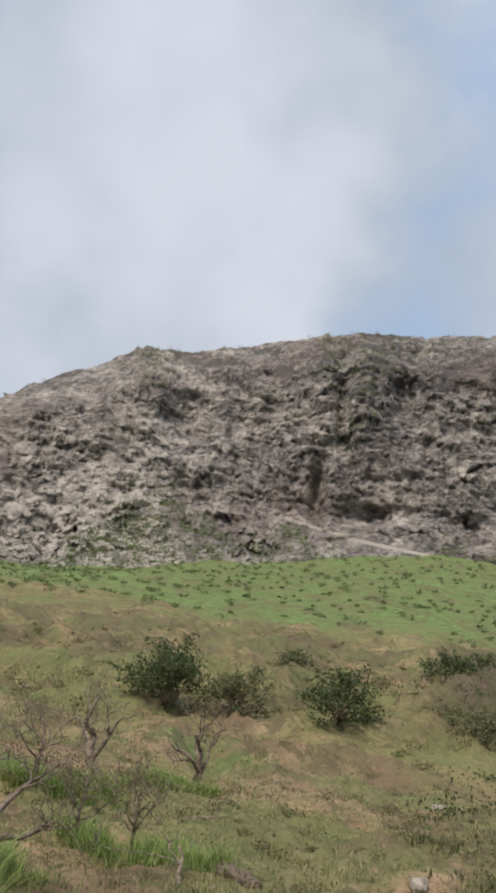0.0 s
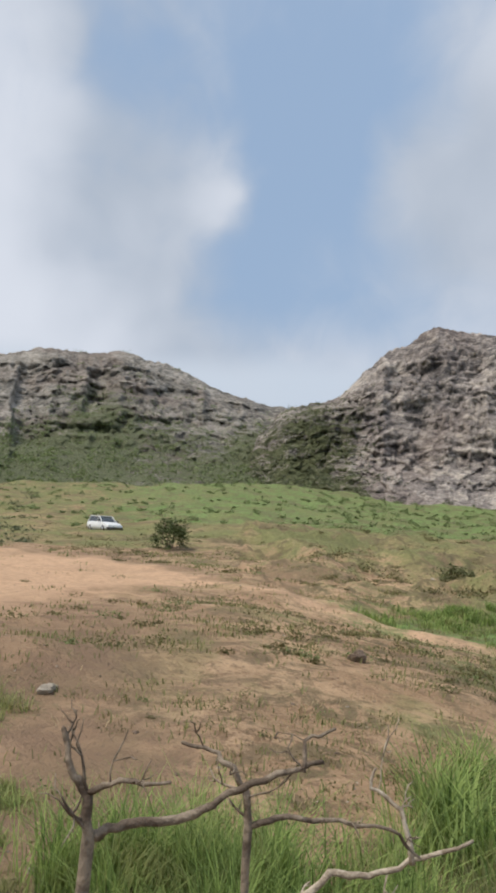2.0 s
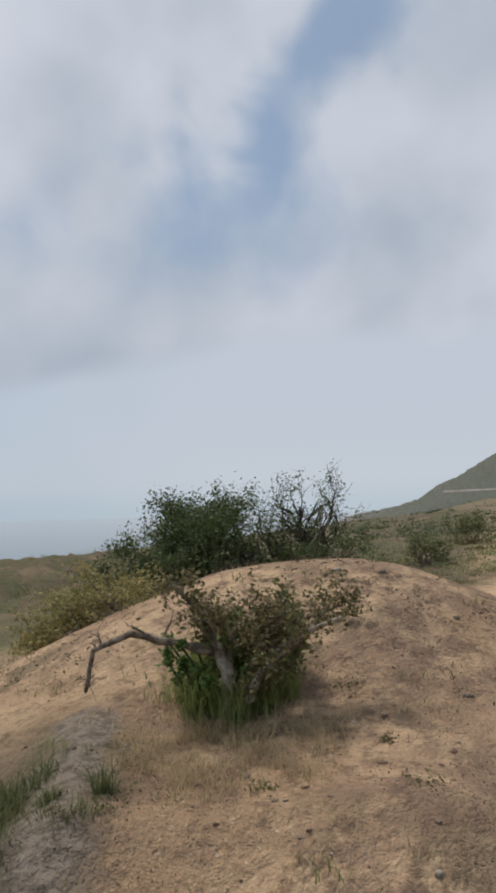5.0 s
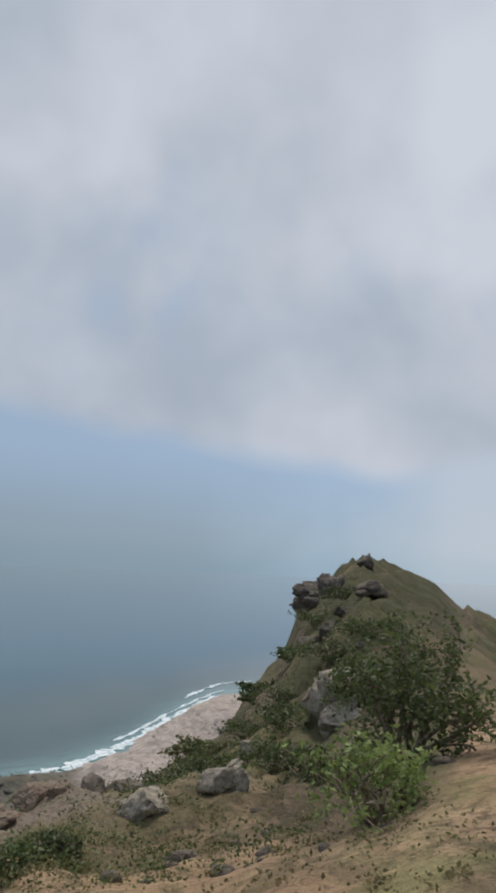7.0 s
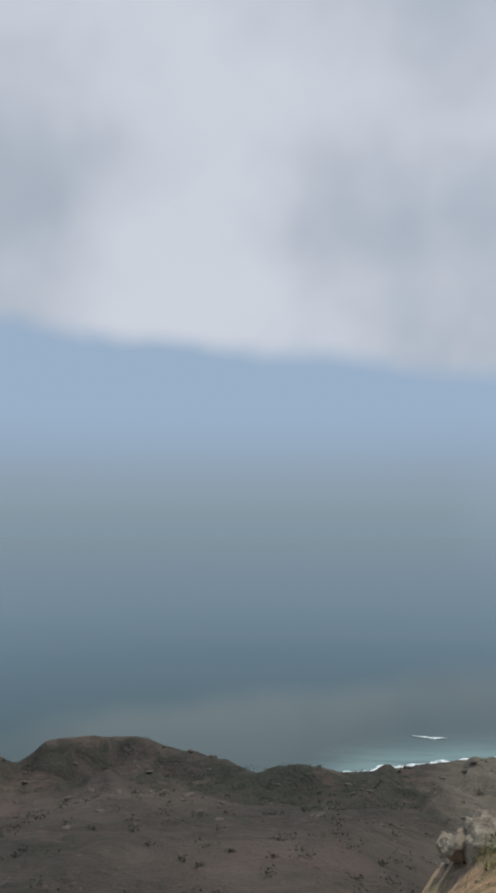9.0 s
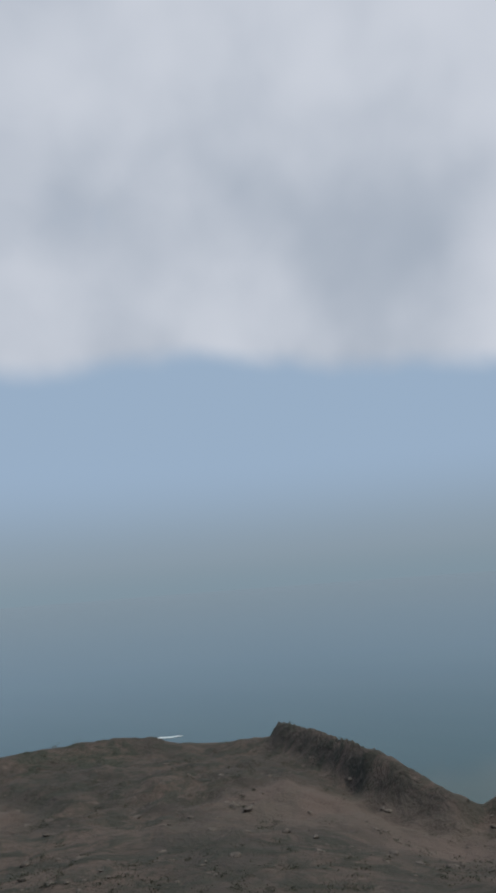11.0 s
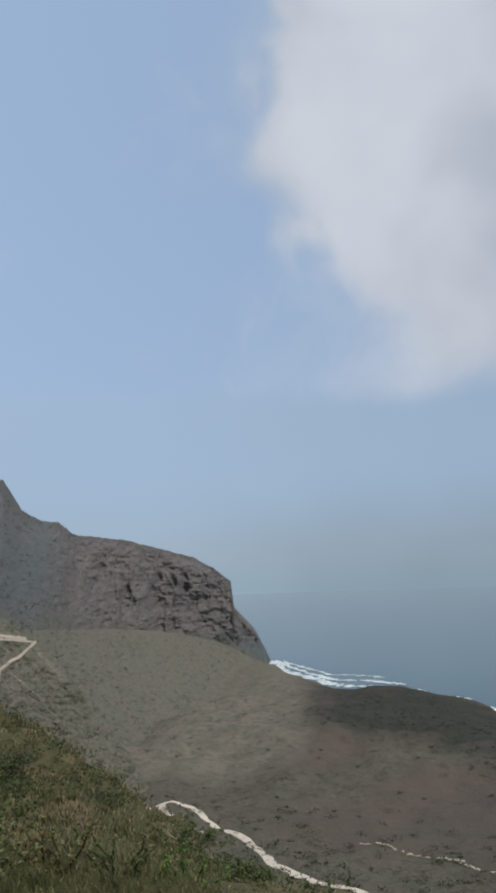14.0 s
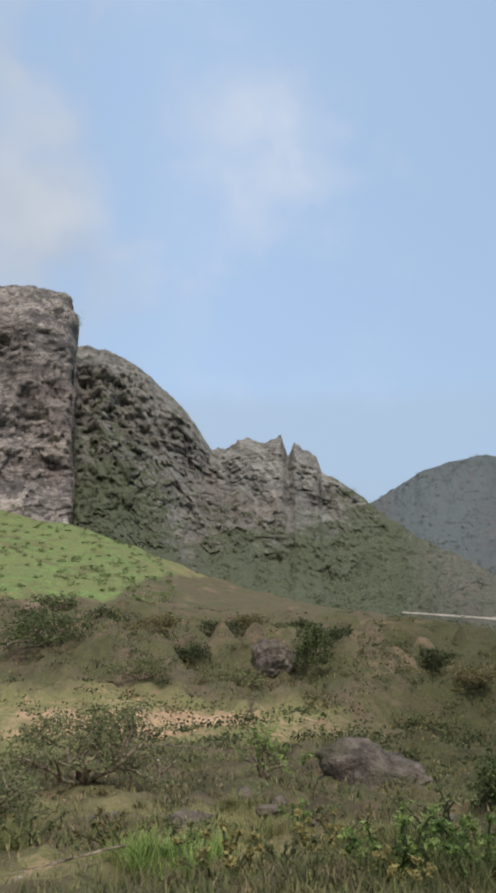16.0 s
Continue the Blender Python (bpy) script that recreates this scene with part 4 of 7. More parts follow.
PIN_TOP = profile("-24:17.2 -28.5:16.8 -30.3:16.1 -32.1:15 -33.9:13.3 -35.7:11.4 -37:9.4 -38.1:9.5 -39.9:10.3 -41.2:9.9 -42.5:10.4 -43:8.9 -43.5:9.9 -45.2:8.8 -45.6:7.4 -47.1:6.7 -49.3:5 -50.6:3.9 -52:2.9 -54:1.8 -56.2:0.7 -60:-1.6 -63.3:-3.6 -66:-6.6 -69:-10.5 -72:-15")
FAR_TOP = profile("-42:3 -46:4 -49:5 -51.1:6.2 -53:7.3 -55.3:8 -57.7:8.4 -60:7.8 -61:7.6 -62.4:5.3 -63.7:4.6 -65:4.4 -66.1:3.5 -70:3 -72.5:2.3 -75:1.6 -76.7:0.6 -77.8:-0.3 -78.0:-2.2 -79.4:-3.7 -80.2:-5.2 -80.6:-6.2")
HILL_TOP = softened("103:-2.2 101.9:-1.6 96.7:-0.6 95.5:0.3 92.8:1.6 90.6:3 89.2:3.2 87.5:2.5 86.5:2.4 84.9:2.7 83.7:2.2 83:1.8 81.3:1.6 76:1.4", 0.7)


def between(low, high, share):
    return lambda az: low(az) * (1 - share) + high(az) * share


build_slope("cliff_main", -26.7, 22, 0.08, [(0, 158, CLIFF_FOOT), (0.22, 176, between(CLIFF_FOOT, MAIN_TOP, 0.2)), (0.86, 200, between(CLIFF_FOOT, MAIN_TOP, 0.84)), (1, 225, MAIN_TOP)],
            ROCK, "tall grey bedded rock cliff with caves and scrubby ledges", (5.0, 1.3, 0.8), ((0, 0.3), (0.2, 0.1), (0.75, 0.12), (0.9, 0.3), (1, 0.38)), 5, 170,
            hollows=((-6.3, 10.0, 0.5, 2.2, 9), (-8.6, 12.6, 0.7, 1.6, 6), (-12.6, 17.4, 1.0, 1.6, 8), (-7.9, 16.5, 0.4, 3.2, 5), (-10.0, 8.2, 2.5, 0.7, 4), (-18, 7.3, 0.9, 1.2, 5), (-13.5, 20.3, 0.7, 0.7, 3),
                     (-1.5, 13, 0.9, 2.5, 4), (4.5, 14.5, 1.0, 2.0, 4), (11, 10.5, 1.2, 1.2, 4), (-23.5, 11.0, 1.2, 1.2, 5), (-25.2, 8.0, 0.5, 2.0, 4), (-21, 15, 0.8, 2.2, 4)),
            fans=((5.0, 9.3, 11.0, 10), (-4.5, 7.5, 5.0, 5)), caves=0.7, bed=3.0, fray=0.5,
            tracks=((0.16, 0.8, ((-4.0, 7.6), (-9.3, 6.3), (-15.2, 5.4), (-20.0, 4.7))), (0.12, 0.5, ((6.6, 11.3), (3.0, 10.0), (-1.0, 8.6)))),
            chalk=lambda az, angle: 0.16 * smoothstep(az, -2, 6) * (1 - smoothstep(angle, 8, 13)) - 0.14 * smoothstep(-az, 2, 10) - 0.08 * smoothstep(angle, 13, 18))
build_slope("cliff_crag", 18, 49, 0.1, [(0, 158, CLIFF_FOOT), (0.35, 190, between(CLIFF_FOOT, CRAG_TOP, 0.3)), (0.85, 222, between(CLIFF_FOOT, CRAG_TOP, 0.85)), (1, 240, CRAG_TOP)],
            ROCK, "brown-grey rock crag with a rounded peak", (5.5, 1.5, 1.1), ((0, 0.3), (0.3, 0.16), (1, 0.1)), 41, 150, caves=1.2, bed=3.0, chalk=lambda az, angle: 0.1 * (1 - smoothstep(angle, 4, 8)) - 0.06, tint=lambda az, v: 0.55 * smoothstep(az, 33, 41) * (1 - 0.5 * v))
WEST_FOOT = profile("84:-2 78:0.2 70:2 60:2 50:2 42:2 37:2")
build_slope("mountain_west", 37, 83, 0.12, [(0, 150, WEST_FOOT), (0.35, 205, between(WEST_FOOT, WEST_TOP, 0.35)), (0.9, 290, between(WEST_FOOT, WEST_TOP, 0.92)), (1, 310, WEST_TOP)],
            ROCK_WEST, "rocky mountain with green scrub on its lower slopes", (4.0, 2.6, 1.2), ((0, 0.9), (0.35, 0.75), (0.6, 0.5), (1, 0.3)), 77, 140, caves=0.9, bed=4.6, ledges=lambda az: 1 - 0.75 * smoothstep(az, 61, 64), chalk=lambda az, angle: 0.3 * np.exp(-np.clip((az - 62.9 + 0.35 * np.clip(angle - 8, 0, 9)) / 0.5, -5, 5) ** 2) * smoothstep(angle, 5, 7) + 0.08 * smoothstep(az, 62, 64) - 0.1, tint=lambda az, v: -0.6 * smoothstep(az, 57, 66) * smoothstep(v, 0.2, 0.6),
            scarps=((62.7, 5.6, 10.8, 10, 5.0), (57.5, 8.4, 11.0, 7, 3.0)), hollows=( (67.5, 7.6, 0.9, 0.6, 5), (56.5, 9.6, 2.6, 0.4, 4), (53, 10.4, 2.4, 0.3, 4), (51, 8.2, 2.6, 0.3, 4), (70.5, 8.4, 0.8, 0.4, 3), (57, 7.2, 2.4, 0.35, 4), (74.5, 5.4, 1.2, 0.3, 3)))
PIN_FOOT = softened("-24:1 -32:-0.5 -40:-2.6 -50:-5 -57:-10.5 -63:-16 -66:-17 -72:-16.5", 1.5)
PIN_NEAR = softened("-24:150 -50:150 -57:200 -63:245 -72:300", 2)
PIN_MID = softened("-24:200 -50:205 -57:250 -63:290 -72:320", 2)
PIN_HIGH = softened("-24:255 -50:262 -57:300 -63:330 -72:335", 2)
PIN_FAR = softened("-24:275 -50:280 -57:315 -63:340 -72:340", 2)
build_slope("ridge_pinnacles", -72, -24, 0.1, [(0, PIN_NEAR, PIN_FOOT), (0.35, PIN_MID, between(PIN_FOOT, PIN_TOP, 0.3)), (0.85, PIN_HIGH, between(PIN_FOOT, PIN_TOP, 0.86)), (1, PIN_FAR, PIN_TOP)],
            ROCK_RIDGE, "jagged rock ridge with pinnacles and green scrub", (6.5, 1.7, 1.6), ((0, 0.8), (0.45, 0.6), (0.75, 0.34), (1, 0.22)), 113, 210, caves=0.7, bed=4.0, slant=0.55, talus=lambda az: 0.75 * smoothstep(-az, 48, 56), calm=lambda az, angle: 1 - 0.6 * smoothstep(-az, 47, 54), tint=lambda az, v: 0.62 * smoothstep(-az, 41, 51) - 0.04 + 0.2 * smoothstep(-az, 34, 41) * (1 - smoothstep(v, 0.3, 0.7)),
            tracks=((0.07, 0.9, ((-51.2, -3.0), (-55.0, -3.25), (-58.5, -3.5), (-61.5, -3.85), (-63.4, -4.1))), (0.2, 0.6, ((-57.6, -3.42), (-60.5, -3.45), (-62.8, -3.85))),
                    (0.10, 1.1, ((-63.5, -4.1), (-62.4, -5.1), (-61.9, -5.3), (-61.1, -5.9), (-60.9, -7.3))), (0.13, 0.5, ((-63.9, -4.2), (-65.2, -5.3), (-66.6, -7.0))), (0.08, 0.45, ((-61.8, -6.1), (-64.2, -8.2))),
                    (0.07, 0.4, ((-62.9, -5.0), (-64.9, -7.4))), (0.07, 0.4, ((-63.4, -4.6), (-65.6, -7.0))), (0.42, 0.36, ((-63.6, -4.6), (-65.3, -6.6)))),
            hollows=((-27.2, 12.5, 0.7, 3.0, 7), (-30, 12.2, 0.8, 1.6, 5), (-38.6, 6.6, 0.5, 2.6, 7), (-42.9, 6.5, 0.5, 2.6, 4), (-40.5, 4.5, 0.5, 2.2, 6), (-46, 4.0, 0.8, 1.5, 4)))
FAR_FOOT = softened("-42:-4 -52:-8 -57:-12 -60:-14.5 -65:-15.5 -70:-15 -75:-12 -79:-9.5 -80.6:-7.5", 3)
NOSE_FOOT = softened("-42:-2.5 -60:-3.2 -66:-3.4 -70:-3.4 -74:-4 -78:-5 -80.6:-6.9", 2)
FAR_REACH = softened("-42:560 -60:640 -70:850 -78:1000 -80.6:1010", 4)
FAR_MID = softened("-42:340 -60:430 -66:660 -70:780 -78:965 -80.6:1000", 4)
FAR_NEAR = softened("-42:250 -56:240 -60:260 -63:300 -70:380 -76:520 -80.6:900", 3)


def far_nose(az, angle):
    """Where the far mountain is bare bedded rock: the cliff at its seaward end."""
    return 0.14 + 0.14 * smoothstep(-angle, 3.5, 6) + 0.86 * smoothstep(-az, 63, 69) * smoothstep(angle, -5.5, -3.4)


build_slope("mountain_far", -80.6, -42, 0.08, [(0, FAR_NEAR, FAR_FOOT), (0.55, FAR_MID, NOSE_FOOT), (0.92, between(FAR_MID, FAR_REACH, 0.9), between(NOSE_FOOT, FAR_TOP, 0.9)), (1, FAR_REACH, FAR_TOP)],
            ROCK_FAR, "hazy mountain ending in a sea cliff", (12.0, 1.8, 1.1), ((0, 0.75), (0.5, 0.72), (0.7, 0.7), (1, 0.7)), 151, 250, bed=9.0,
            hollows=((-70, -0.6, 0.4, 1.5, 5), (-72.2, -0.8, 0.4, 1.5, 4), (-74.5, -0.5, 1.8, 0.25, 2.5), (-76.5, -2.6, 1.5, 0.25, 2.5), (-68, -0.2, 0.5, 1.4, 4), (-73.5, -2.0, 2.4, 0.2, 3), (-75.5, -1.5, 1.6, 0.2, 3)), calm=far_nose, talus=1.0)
HILL_FOOT = profile("103:-3 95:-1.2 88:-0.8 80:-0.5 76:0")
build_slope("hill_far", 76, 103, 0.1, [(0, 260, HILL_FOOT), (0.5, 400, between(HILL_FOOT, HILL_TOP, 0.5)), (1, 480, HILL_TOP)],
            ROCK_HILL, "distant grey-green hill with a bare ochre shoulder", (5.0, 1.2, 0.8), ((0, 0.6), (1, 0.5)), 191, 90, tracks=((0.06, 0.55, ((94.6, 0.10), (90.6, 0.20), (86.7, 0.30), (84.3, 0.70))),), tint=lambda az, v: -0.6 * smoothstep(-az, -87, -85) * smoothstep(v, 0.4, 0.6))

# ---- tools for things ----
def mat_leaf(name, light, dark, rough=0.7, dry=None):
    """Leaves that differ one from the next."""
    mat, n = material(name)
    geometry = n.add("ShaderNodeNewGeometry")
    each = geometry.outputs["Random Per Island"]
    colour = n.mix(each, dark, light)
    if dry:
        colour = n.mix(n.remap(n.noise(geometry.outputs["Position"], 3.0, 3.0), 0.5, 0.7, 0.0, 0.85), colour, dry)
    face = n.add("ShaderNodeBsdfPrincipled", {"Base Color": colour, "Roughness": rough, "Specular IOR Level": 0.2})
    glow = n.add("ShaderNodeBsdfTranslucent", {0: colour})
    n.add("ShaderNodeOutputMaterial", {0: n.add("ShaderNodeMixShader", {0: 0.35, 1: face.outputs[0], 2: glow.outputs[0]}).outputs[0]})
    return mat


def mat_bark(name, light, dark):
    mat, n = material(name)
    p = spot(n)
    bands, grain = n.noise(p, 14.0, 5.0, 0.65), n.noise(p, 70.0, 3.0)
    colour = n.mix(n.remap(bands, 0.38, 0.62), dark, light)
    colour = n.mix(n.remap(grain, 0.5, 0.75, 0, 0.5), colour, dark)
    finish(n, colour, 0.9, n.math("ADD", bands, n.math("MULTIPLY", grain, 0.4)), 0.8, 0.02, 0.2)
    return mat


def mat_stone(name, light, dark, lichen, scale=6.0):
    mat, n = material(name)
    p = spot(n)
    each = n.add("ShaderNodeNewGeometry").outputs["Random Per Island"]
    a, b, c = n.noise(p, scale, 6.0, 0.65), n.noise(p, scale * 0.3, 4.0), n.noise(p, scale * 6, 4.0, 0.6)
    colour = n.mix(n.remap(a, 0.36, 0.64), dark, light)
    colour = n.mix(n.remap(b, 0.5, 0.68, 0, 0.8), colour, lichen)
    colour = n.mix(n.math("MULTIPLY", each, 0.4), colour, light)
    finish(n, colour, 0.92, n.math("ADD", a, n.math("MULTIPLY", c, 0.35)), 1.0, 0.5 / scale, 0.2)
    return mat


def mat_plain(name, colour, rough=0.5, metallic=0.0, wear=0.06, specular=0.5):
    mat, n = material(name)
    p = n.add("ShaderNodeTexCoord").outputs["Object"]
    dirt = n.remap(n.noise(p, 4.0, 5.0, 0.6), 0.4, 0.75, 0.0, wear)
    finish(n, n.mix(dirt, colour, (0.3, 0.22, 0.15)), rough, metallic=metallic, specular=specular)
    return mat


class Soup:
    """Gathers faces for one mesh."""

    def __init__(self):
        self.verts, self.faces, self.count = [], [], 0

    def add(self, verts, faces):
        verts, faces = np.asarray(verts, float), np.asarray(faces, int)
        self.verts.append(verts)
        self.faces.extend((faces + self.count).tolist())
        self.count += len(verts)
        return self

    def tube(self, points, radii, sides=6, rng=None, knots=0.0):
        """A round limb along points, closed at both ends."""
        points = [Vector(p) for p in points]
        rings, side = [], None
        for i, p in enumerate(points):
            along = (points[min(i + 1, len(points) - 1)] - points[max(i - 1, 0)]).normalized()
            if side is None:
                side = along.orthogonal().normalized()
            side = (side - along * side.dot(along)).normalized()
            up = along.cross(side)
            for s in range(sides):
                a = 2 * math.pi * s / sides
                r = radii[i] * (1 + (rng.uniform(-knots, knots) if rng and knots else 0))
                rings.append(p + side * (r * math.cos(a)) + up * (r * math.sin(a)))
        n = len(points)
        rings += [points[0], points[-1] + (points[-1] - points[-2]).normalized() * radii[-1]]
        faces = [[i * sides + s, i * sides + (s + 1) % sides, (i + 1) * sides + (s + 1) % sides, (i + 1) * sides + s] for i in range(n - 1) for s in range(sides)]
        self.add([tuple(v) for v in rings], faces)
        base = self.count - len(rings)
        for s in range(sides):
            self.faces.append([base + n * sides, base + (s + 1) % sides, base + s])
            self.faces.append([base + n * sides + 1, base + (n - 1) * sides + s, base + (n - 1) * sides + (s + 1) % sides])
        return self

    def leaves(self, centres, length, width, rng, droop=0.0, upright=0.0):
        """Small folded leaves, one at each centre."""
        c = np.asarray(centres, float)
        if not len(c):
            return self
        k = len(c)
        along = rng.normal(size=(k, 3))
        along[:, 2] = along[:, 2] * 0.7 + upright - droop
        along /= np.linalg.norm(along, axis=1, keepdims=True) + 1e-9
        side = np.cross(along, rng.normal(size=(k, 3)))
        side /= np.linalg.norm(side, axis=1, keepdims=True) + 1e-9
        up = np.cross(along, side)
        size = rng.uniform(0.6, 1.35, (k, 1))
        l, w = along * length * size / 2, side * width * size / 2
        verts = np.stack([c - l, c + w * 1.0 + up * width * 0.18, c + l, c - w + up * width * 0.18], 1).reshape(-1, 3)
        i = np.arange(k)[:, None] * 4
        self.add(verts, np.hstack([i, i + 1, i + 2]))
        self.faces.extend((np.hstack([i, i + 2, i + 3]) + self.count - len(verts)).tolist())
        return self

    def blades(self, feet, height, width, rng, lean=0.5):
        """Grass blades that bend over, one at each foot."""
        f = np.asarray(feet, float)
        if not len(f):
            return self
        k = len(f)
        turn = rng.uniform(0, 2 * np.pi, k)
        h = height * rng.uniform(0.45, 1.2, k)
        tip = lean * rng.uniform(0.3, 1.3, k) * h
        out = np.stack([np.cos(turn), np.sin(turn), 0 * turn], 1)
        side = np.stack([-np.sin(turn), np.cos(turn), 0 * turn], 1) * (width * rng.uniform(0.7, 1.3, k))[:, None]
        z = np.array([[0, 0, 1.0]])
        mid = f + out * (tip * 0.32)[:, None] + z * (h * 0.62)[:, None]
        top = f + out * tip[:, None] + z * h[:, None] * 0.98
        verts = np.stack([f - side, f + side, mid + side * 0.75, mid - side * 0.75, top], 1).reshape(-1, 3)
        i = np.arange(k)[:, None] * 5
        start = self.count
        self.add(verts, np.hstack([i, i + 1, i + 2, i + 3]))
        self.faces.extend((np.hstack([i + 3, i + 2, i + 4]) + start).tolist())
        return self

    def stone(self, at, size, rng, flat=0.7, detail=2, jag=0.28):
        """A worn stone, sunk a little into its ground."""
        bm = bmesh.new()
        bmesh.ops.create_icosphere(bm, subdivisions=detail, radius=1.0)
        seed = rng.uniform(0, 90, 3)
        stretch = np.array([rng.uniform(0.8, 1.3), rng.uniform(0.7, 1.1), flat * rng.uniform(0.8, 1.2)])
        v = np.array([p.co[:] for p in bm.verts])
        q = v * 1.3 + seed
        v = v * (1 + jag * fractal(q[:, 0], q[:, 1], q[:, 2], 3, 0.55, 9) + 0.5 * jag * fractal(q[:, 0] * 3, q[:, 1] * 3, q[:, 2] * 4, 3, 0.6, 4, True) * (detail > 2))[:, None]
        # broken faces
        for _ in range(9):
            cut = rng.normal(0, 1, 3)
            cut /= np.linalg.norm(cut)
            v = v - np.maximum(v @ cut - rng.uniform(0.5, 0.85), 0)[:, None] * 0.85 * cut
        facet = np.floor((v + 2) * 3.2 + 0.5) / 3.2 - 2
        v = (v * 0.55 + facet * 0.45) * stretch * size
        a = rng.uniform(0, 6.3)
        x, y = v[:, 0] * math.cos(a) - v[:, 1] * math.sin(a), v[:, 0] * math.sin(a) + v[:, 1] * math.cos(a)
        faces = [[p.index for p in f.verts] for f in bm.faces]
        bm.free()
        return self.add(np.stack([x, y, v[:, 2]], 1) + np.asarray(at, float), faces)

    def mesh(self, name, mat, smooth=True):
        return make_mesh(name, np.concatenate(self.verts) if self.verts else np.zeros((0, 3)), self.faces, mat, smooth)


def part(name, soup, mat, parent, label="", smooth=True):
    ob = new(name, soup.mesh(name, mat, smooth))
    ob.parent = parent
    return tagged(ob, label)


def thing(name, at, label, category, group="", turn=0.0):
    ob = new(name)
    ob.empty_display_size = 0.2
    ob.matrix_world = pose(at[0], at[1], at[2], 0, 0, turn)
    return tagged(ob, label, category, group)


def stuff(name, soup, mat, label, category, smooth=True):
    return tagged(new(name, soup.mesh(name, mat, smooth)), label, category, kind="stuff")


def polar(az, d, z):
    return Vector((-d * math.sin(radians(az)), d * math.cos(radians(az)), z))


def on_ground(az, d, lift=0.0):
    """Places on the sheet for arrays of azimuth and distance."""
    az = np.asarray(az, float) % 360
    d = np.asarray(d, float)
    return np.stack([-d * np.sin(np.radians(az)), d * np.cos(np.radians(az)), sheet_height(az, d) + lift], -1)


def around(az, d, count, wide, rng, lift=0.0):
    """Places on the ground scattered round a spot, thinning outwards."""
    c = polar(az, d, 0)
    r = wide * np.sqrt(rng.uniform(0, 1, count)) * rng.uniform(0.6, 1.1, count)
    a = rng.uniform(0, 2 * np.pi, count)
    x, y = c.x + r * np.cos(a), c.y + r * np.sin(a)
    dd, aa = np.hypot(x, y), np.degrees(np.arctan2(-x, y)) % 360
    return np.stack([x, y, sheet_height(aa, dd) + lift], -1)


def grow(soup, start, heading, length, radius, depth, rng, tips, gnarl=0.35, spread=0.8, lift=0.15, sides=5, forks=(2, 3), twig=0.35):
    """A limb that wanders, tapers and forks. Gathers the ends of its twigs in tips."""
    p, h = Vector(start), Vector(heading).normalized()
    points, radii, steps = [p.copy()], [radius], 4 if depth else 3
    for i in range(steps):
        h = (h + Vector(rng.normal(0, gnarl, 3)) + Vector((0, 0, lift))).normalized()
        p = p + h * (length / steps)
        points.append(p.copy())
        radii.append(radius * (1 - 0.5 * (i + 1) / steps))
    soup.tube(points, radii, sides, rng, 0.15)
    if depth == 0:
        tips.extend(points[1:])
        return
    for _ in range(rng.integers(forks[0], forks[1] + 1)):
        j = rng.integers(2, steps + 1)
        out = (h + Vector(rng.normal(0, spread, 3))).normalized()
        grow(soup, points[j], out, length * rng.uniform(0.55, 0.85), max(radii[j] * 0.72, 0.0025), depth - 1, rng, tips, gnarl, spread, lift, max(sides - 1, 4), forks, twig)
    tips.append(points[-1])


GRASS_BRIGHT = mat_leaf("fresh_grass", (0.40, 0.50, 0.15), (0.10, 0.165, 0.04), 0.6, (0.31, 0.31, 0.12))
GRASS_DULL = mat_leaf("dull_grass", (0.30, 0.295, 0.12), (0.15, 0.16, 0.06), 0.7, (0.34, 0.27, 0.14))
GRASS_OLIVE = mat_leaf("olive_grass", (0.12, 0.125, 0.048), (0.05, 0.058, 0.023), 0.7, (0.13, 0.105, 0.055))
GRASS_WEEDY = mat_leaf("weedy_grass", (0.165, 0.185, 0.07), (0.07, 0.082, 0.032), 0.7, (0.2, 0.16, 0.08))
GRASS_HEATH = mat_leaf("heath_straw_grass", (0.20, 0.175, 0.10), (0.10, 0.09, 0.05), 0.75, (0.22, 0.17, 0.10))
GRASS_DRY = mat_leaf("dry_grass", (0.52, 0.41, 0.24), (0.30, 0.225, 0.13), 0.8)
LEAF_DARK = mat_leaf("dark_leaves", (0.15, 0.185, 0.065), (0.05, 0.068, 0.028), 0.5)
LEAF_OLIVE = mat_leaf("olive_leaves", (0.26, 0.265, 0.12), (0.11, 0.12, 0.055), 0.6)
LEAF_BRIGHT = mat_leaf("bright_leaves", (0.31, 0.38, 0.12), (0.14, 0.20, 0.06), 0.5)
LEAF_BROWN = mat_leaf("browning_leaves", (0.29, 0.235, 0.11), (0.10, 0.09, 0.04), 0.65, (0.15, 0.165, 0.06))
LEAF_BELT = mat_leaf("field_scrub_leaves", (0.27, 0.32, 0.13), (0.145, 0.185, 0.075), 0.6)
LEAF_WEED = mat_leaf("weed_leaves", (0.22, 0.21, 0.095), (0.115, 0.115, 0.052), 0.7, (0.24, 0.18, 0.10))
GRASS_MID = mat_leaf("meadow_grass", (0.40, 0.43, 0.16), (0.17, 0.21, 0.065), 0.65, (0.36, 0.31, 0.14))
LEAF_COAST = mat_leaf("coast_scrub_leaves", (0.10, 0.10, 0.072), (0.065, 0.067, 0.05), 0.7)
LEAF_GRASSY = mat_leaf("fresh_weed_leaves", (0.20, 0.29, 0.08), (0.07, 0.115, 0.03), 0.55)
LEAF_YELLOW = mat_leaf("yellowing_leaves", (0.46, 0.38, 0.15), (0.20, 0.175, 0.07), 0.6, (0.17, 0.18, 0.07))
LEAF_LITTER = mat_leaf("dry_litter_leaves", (0.20, 0.145, 0.10), (0.09, 0.06, 0.042), 0.85)
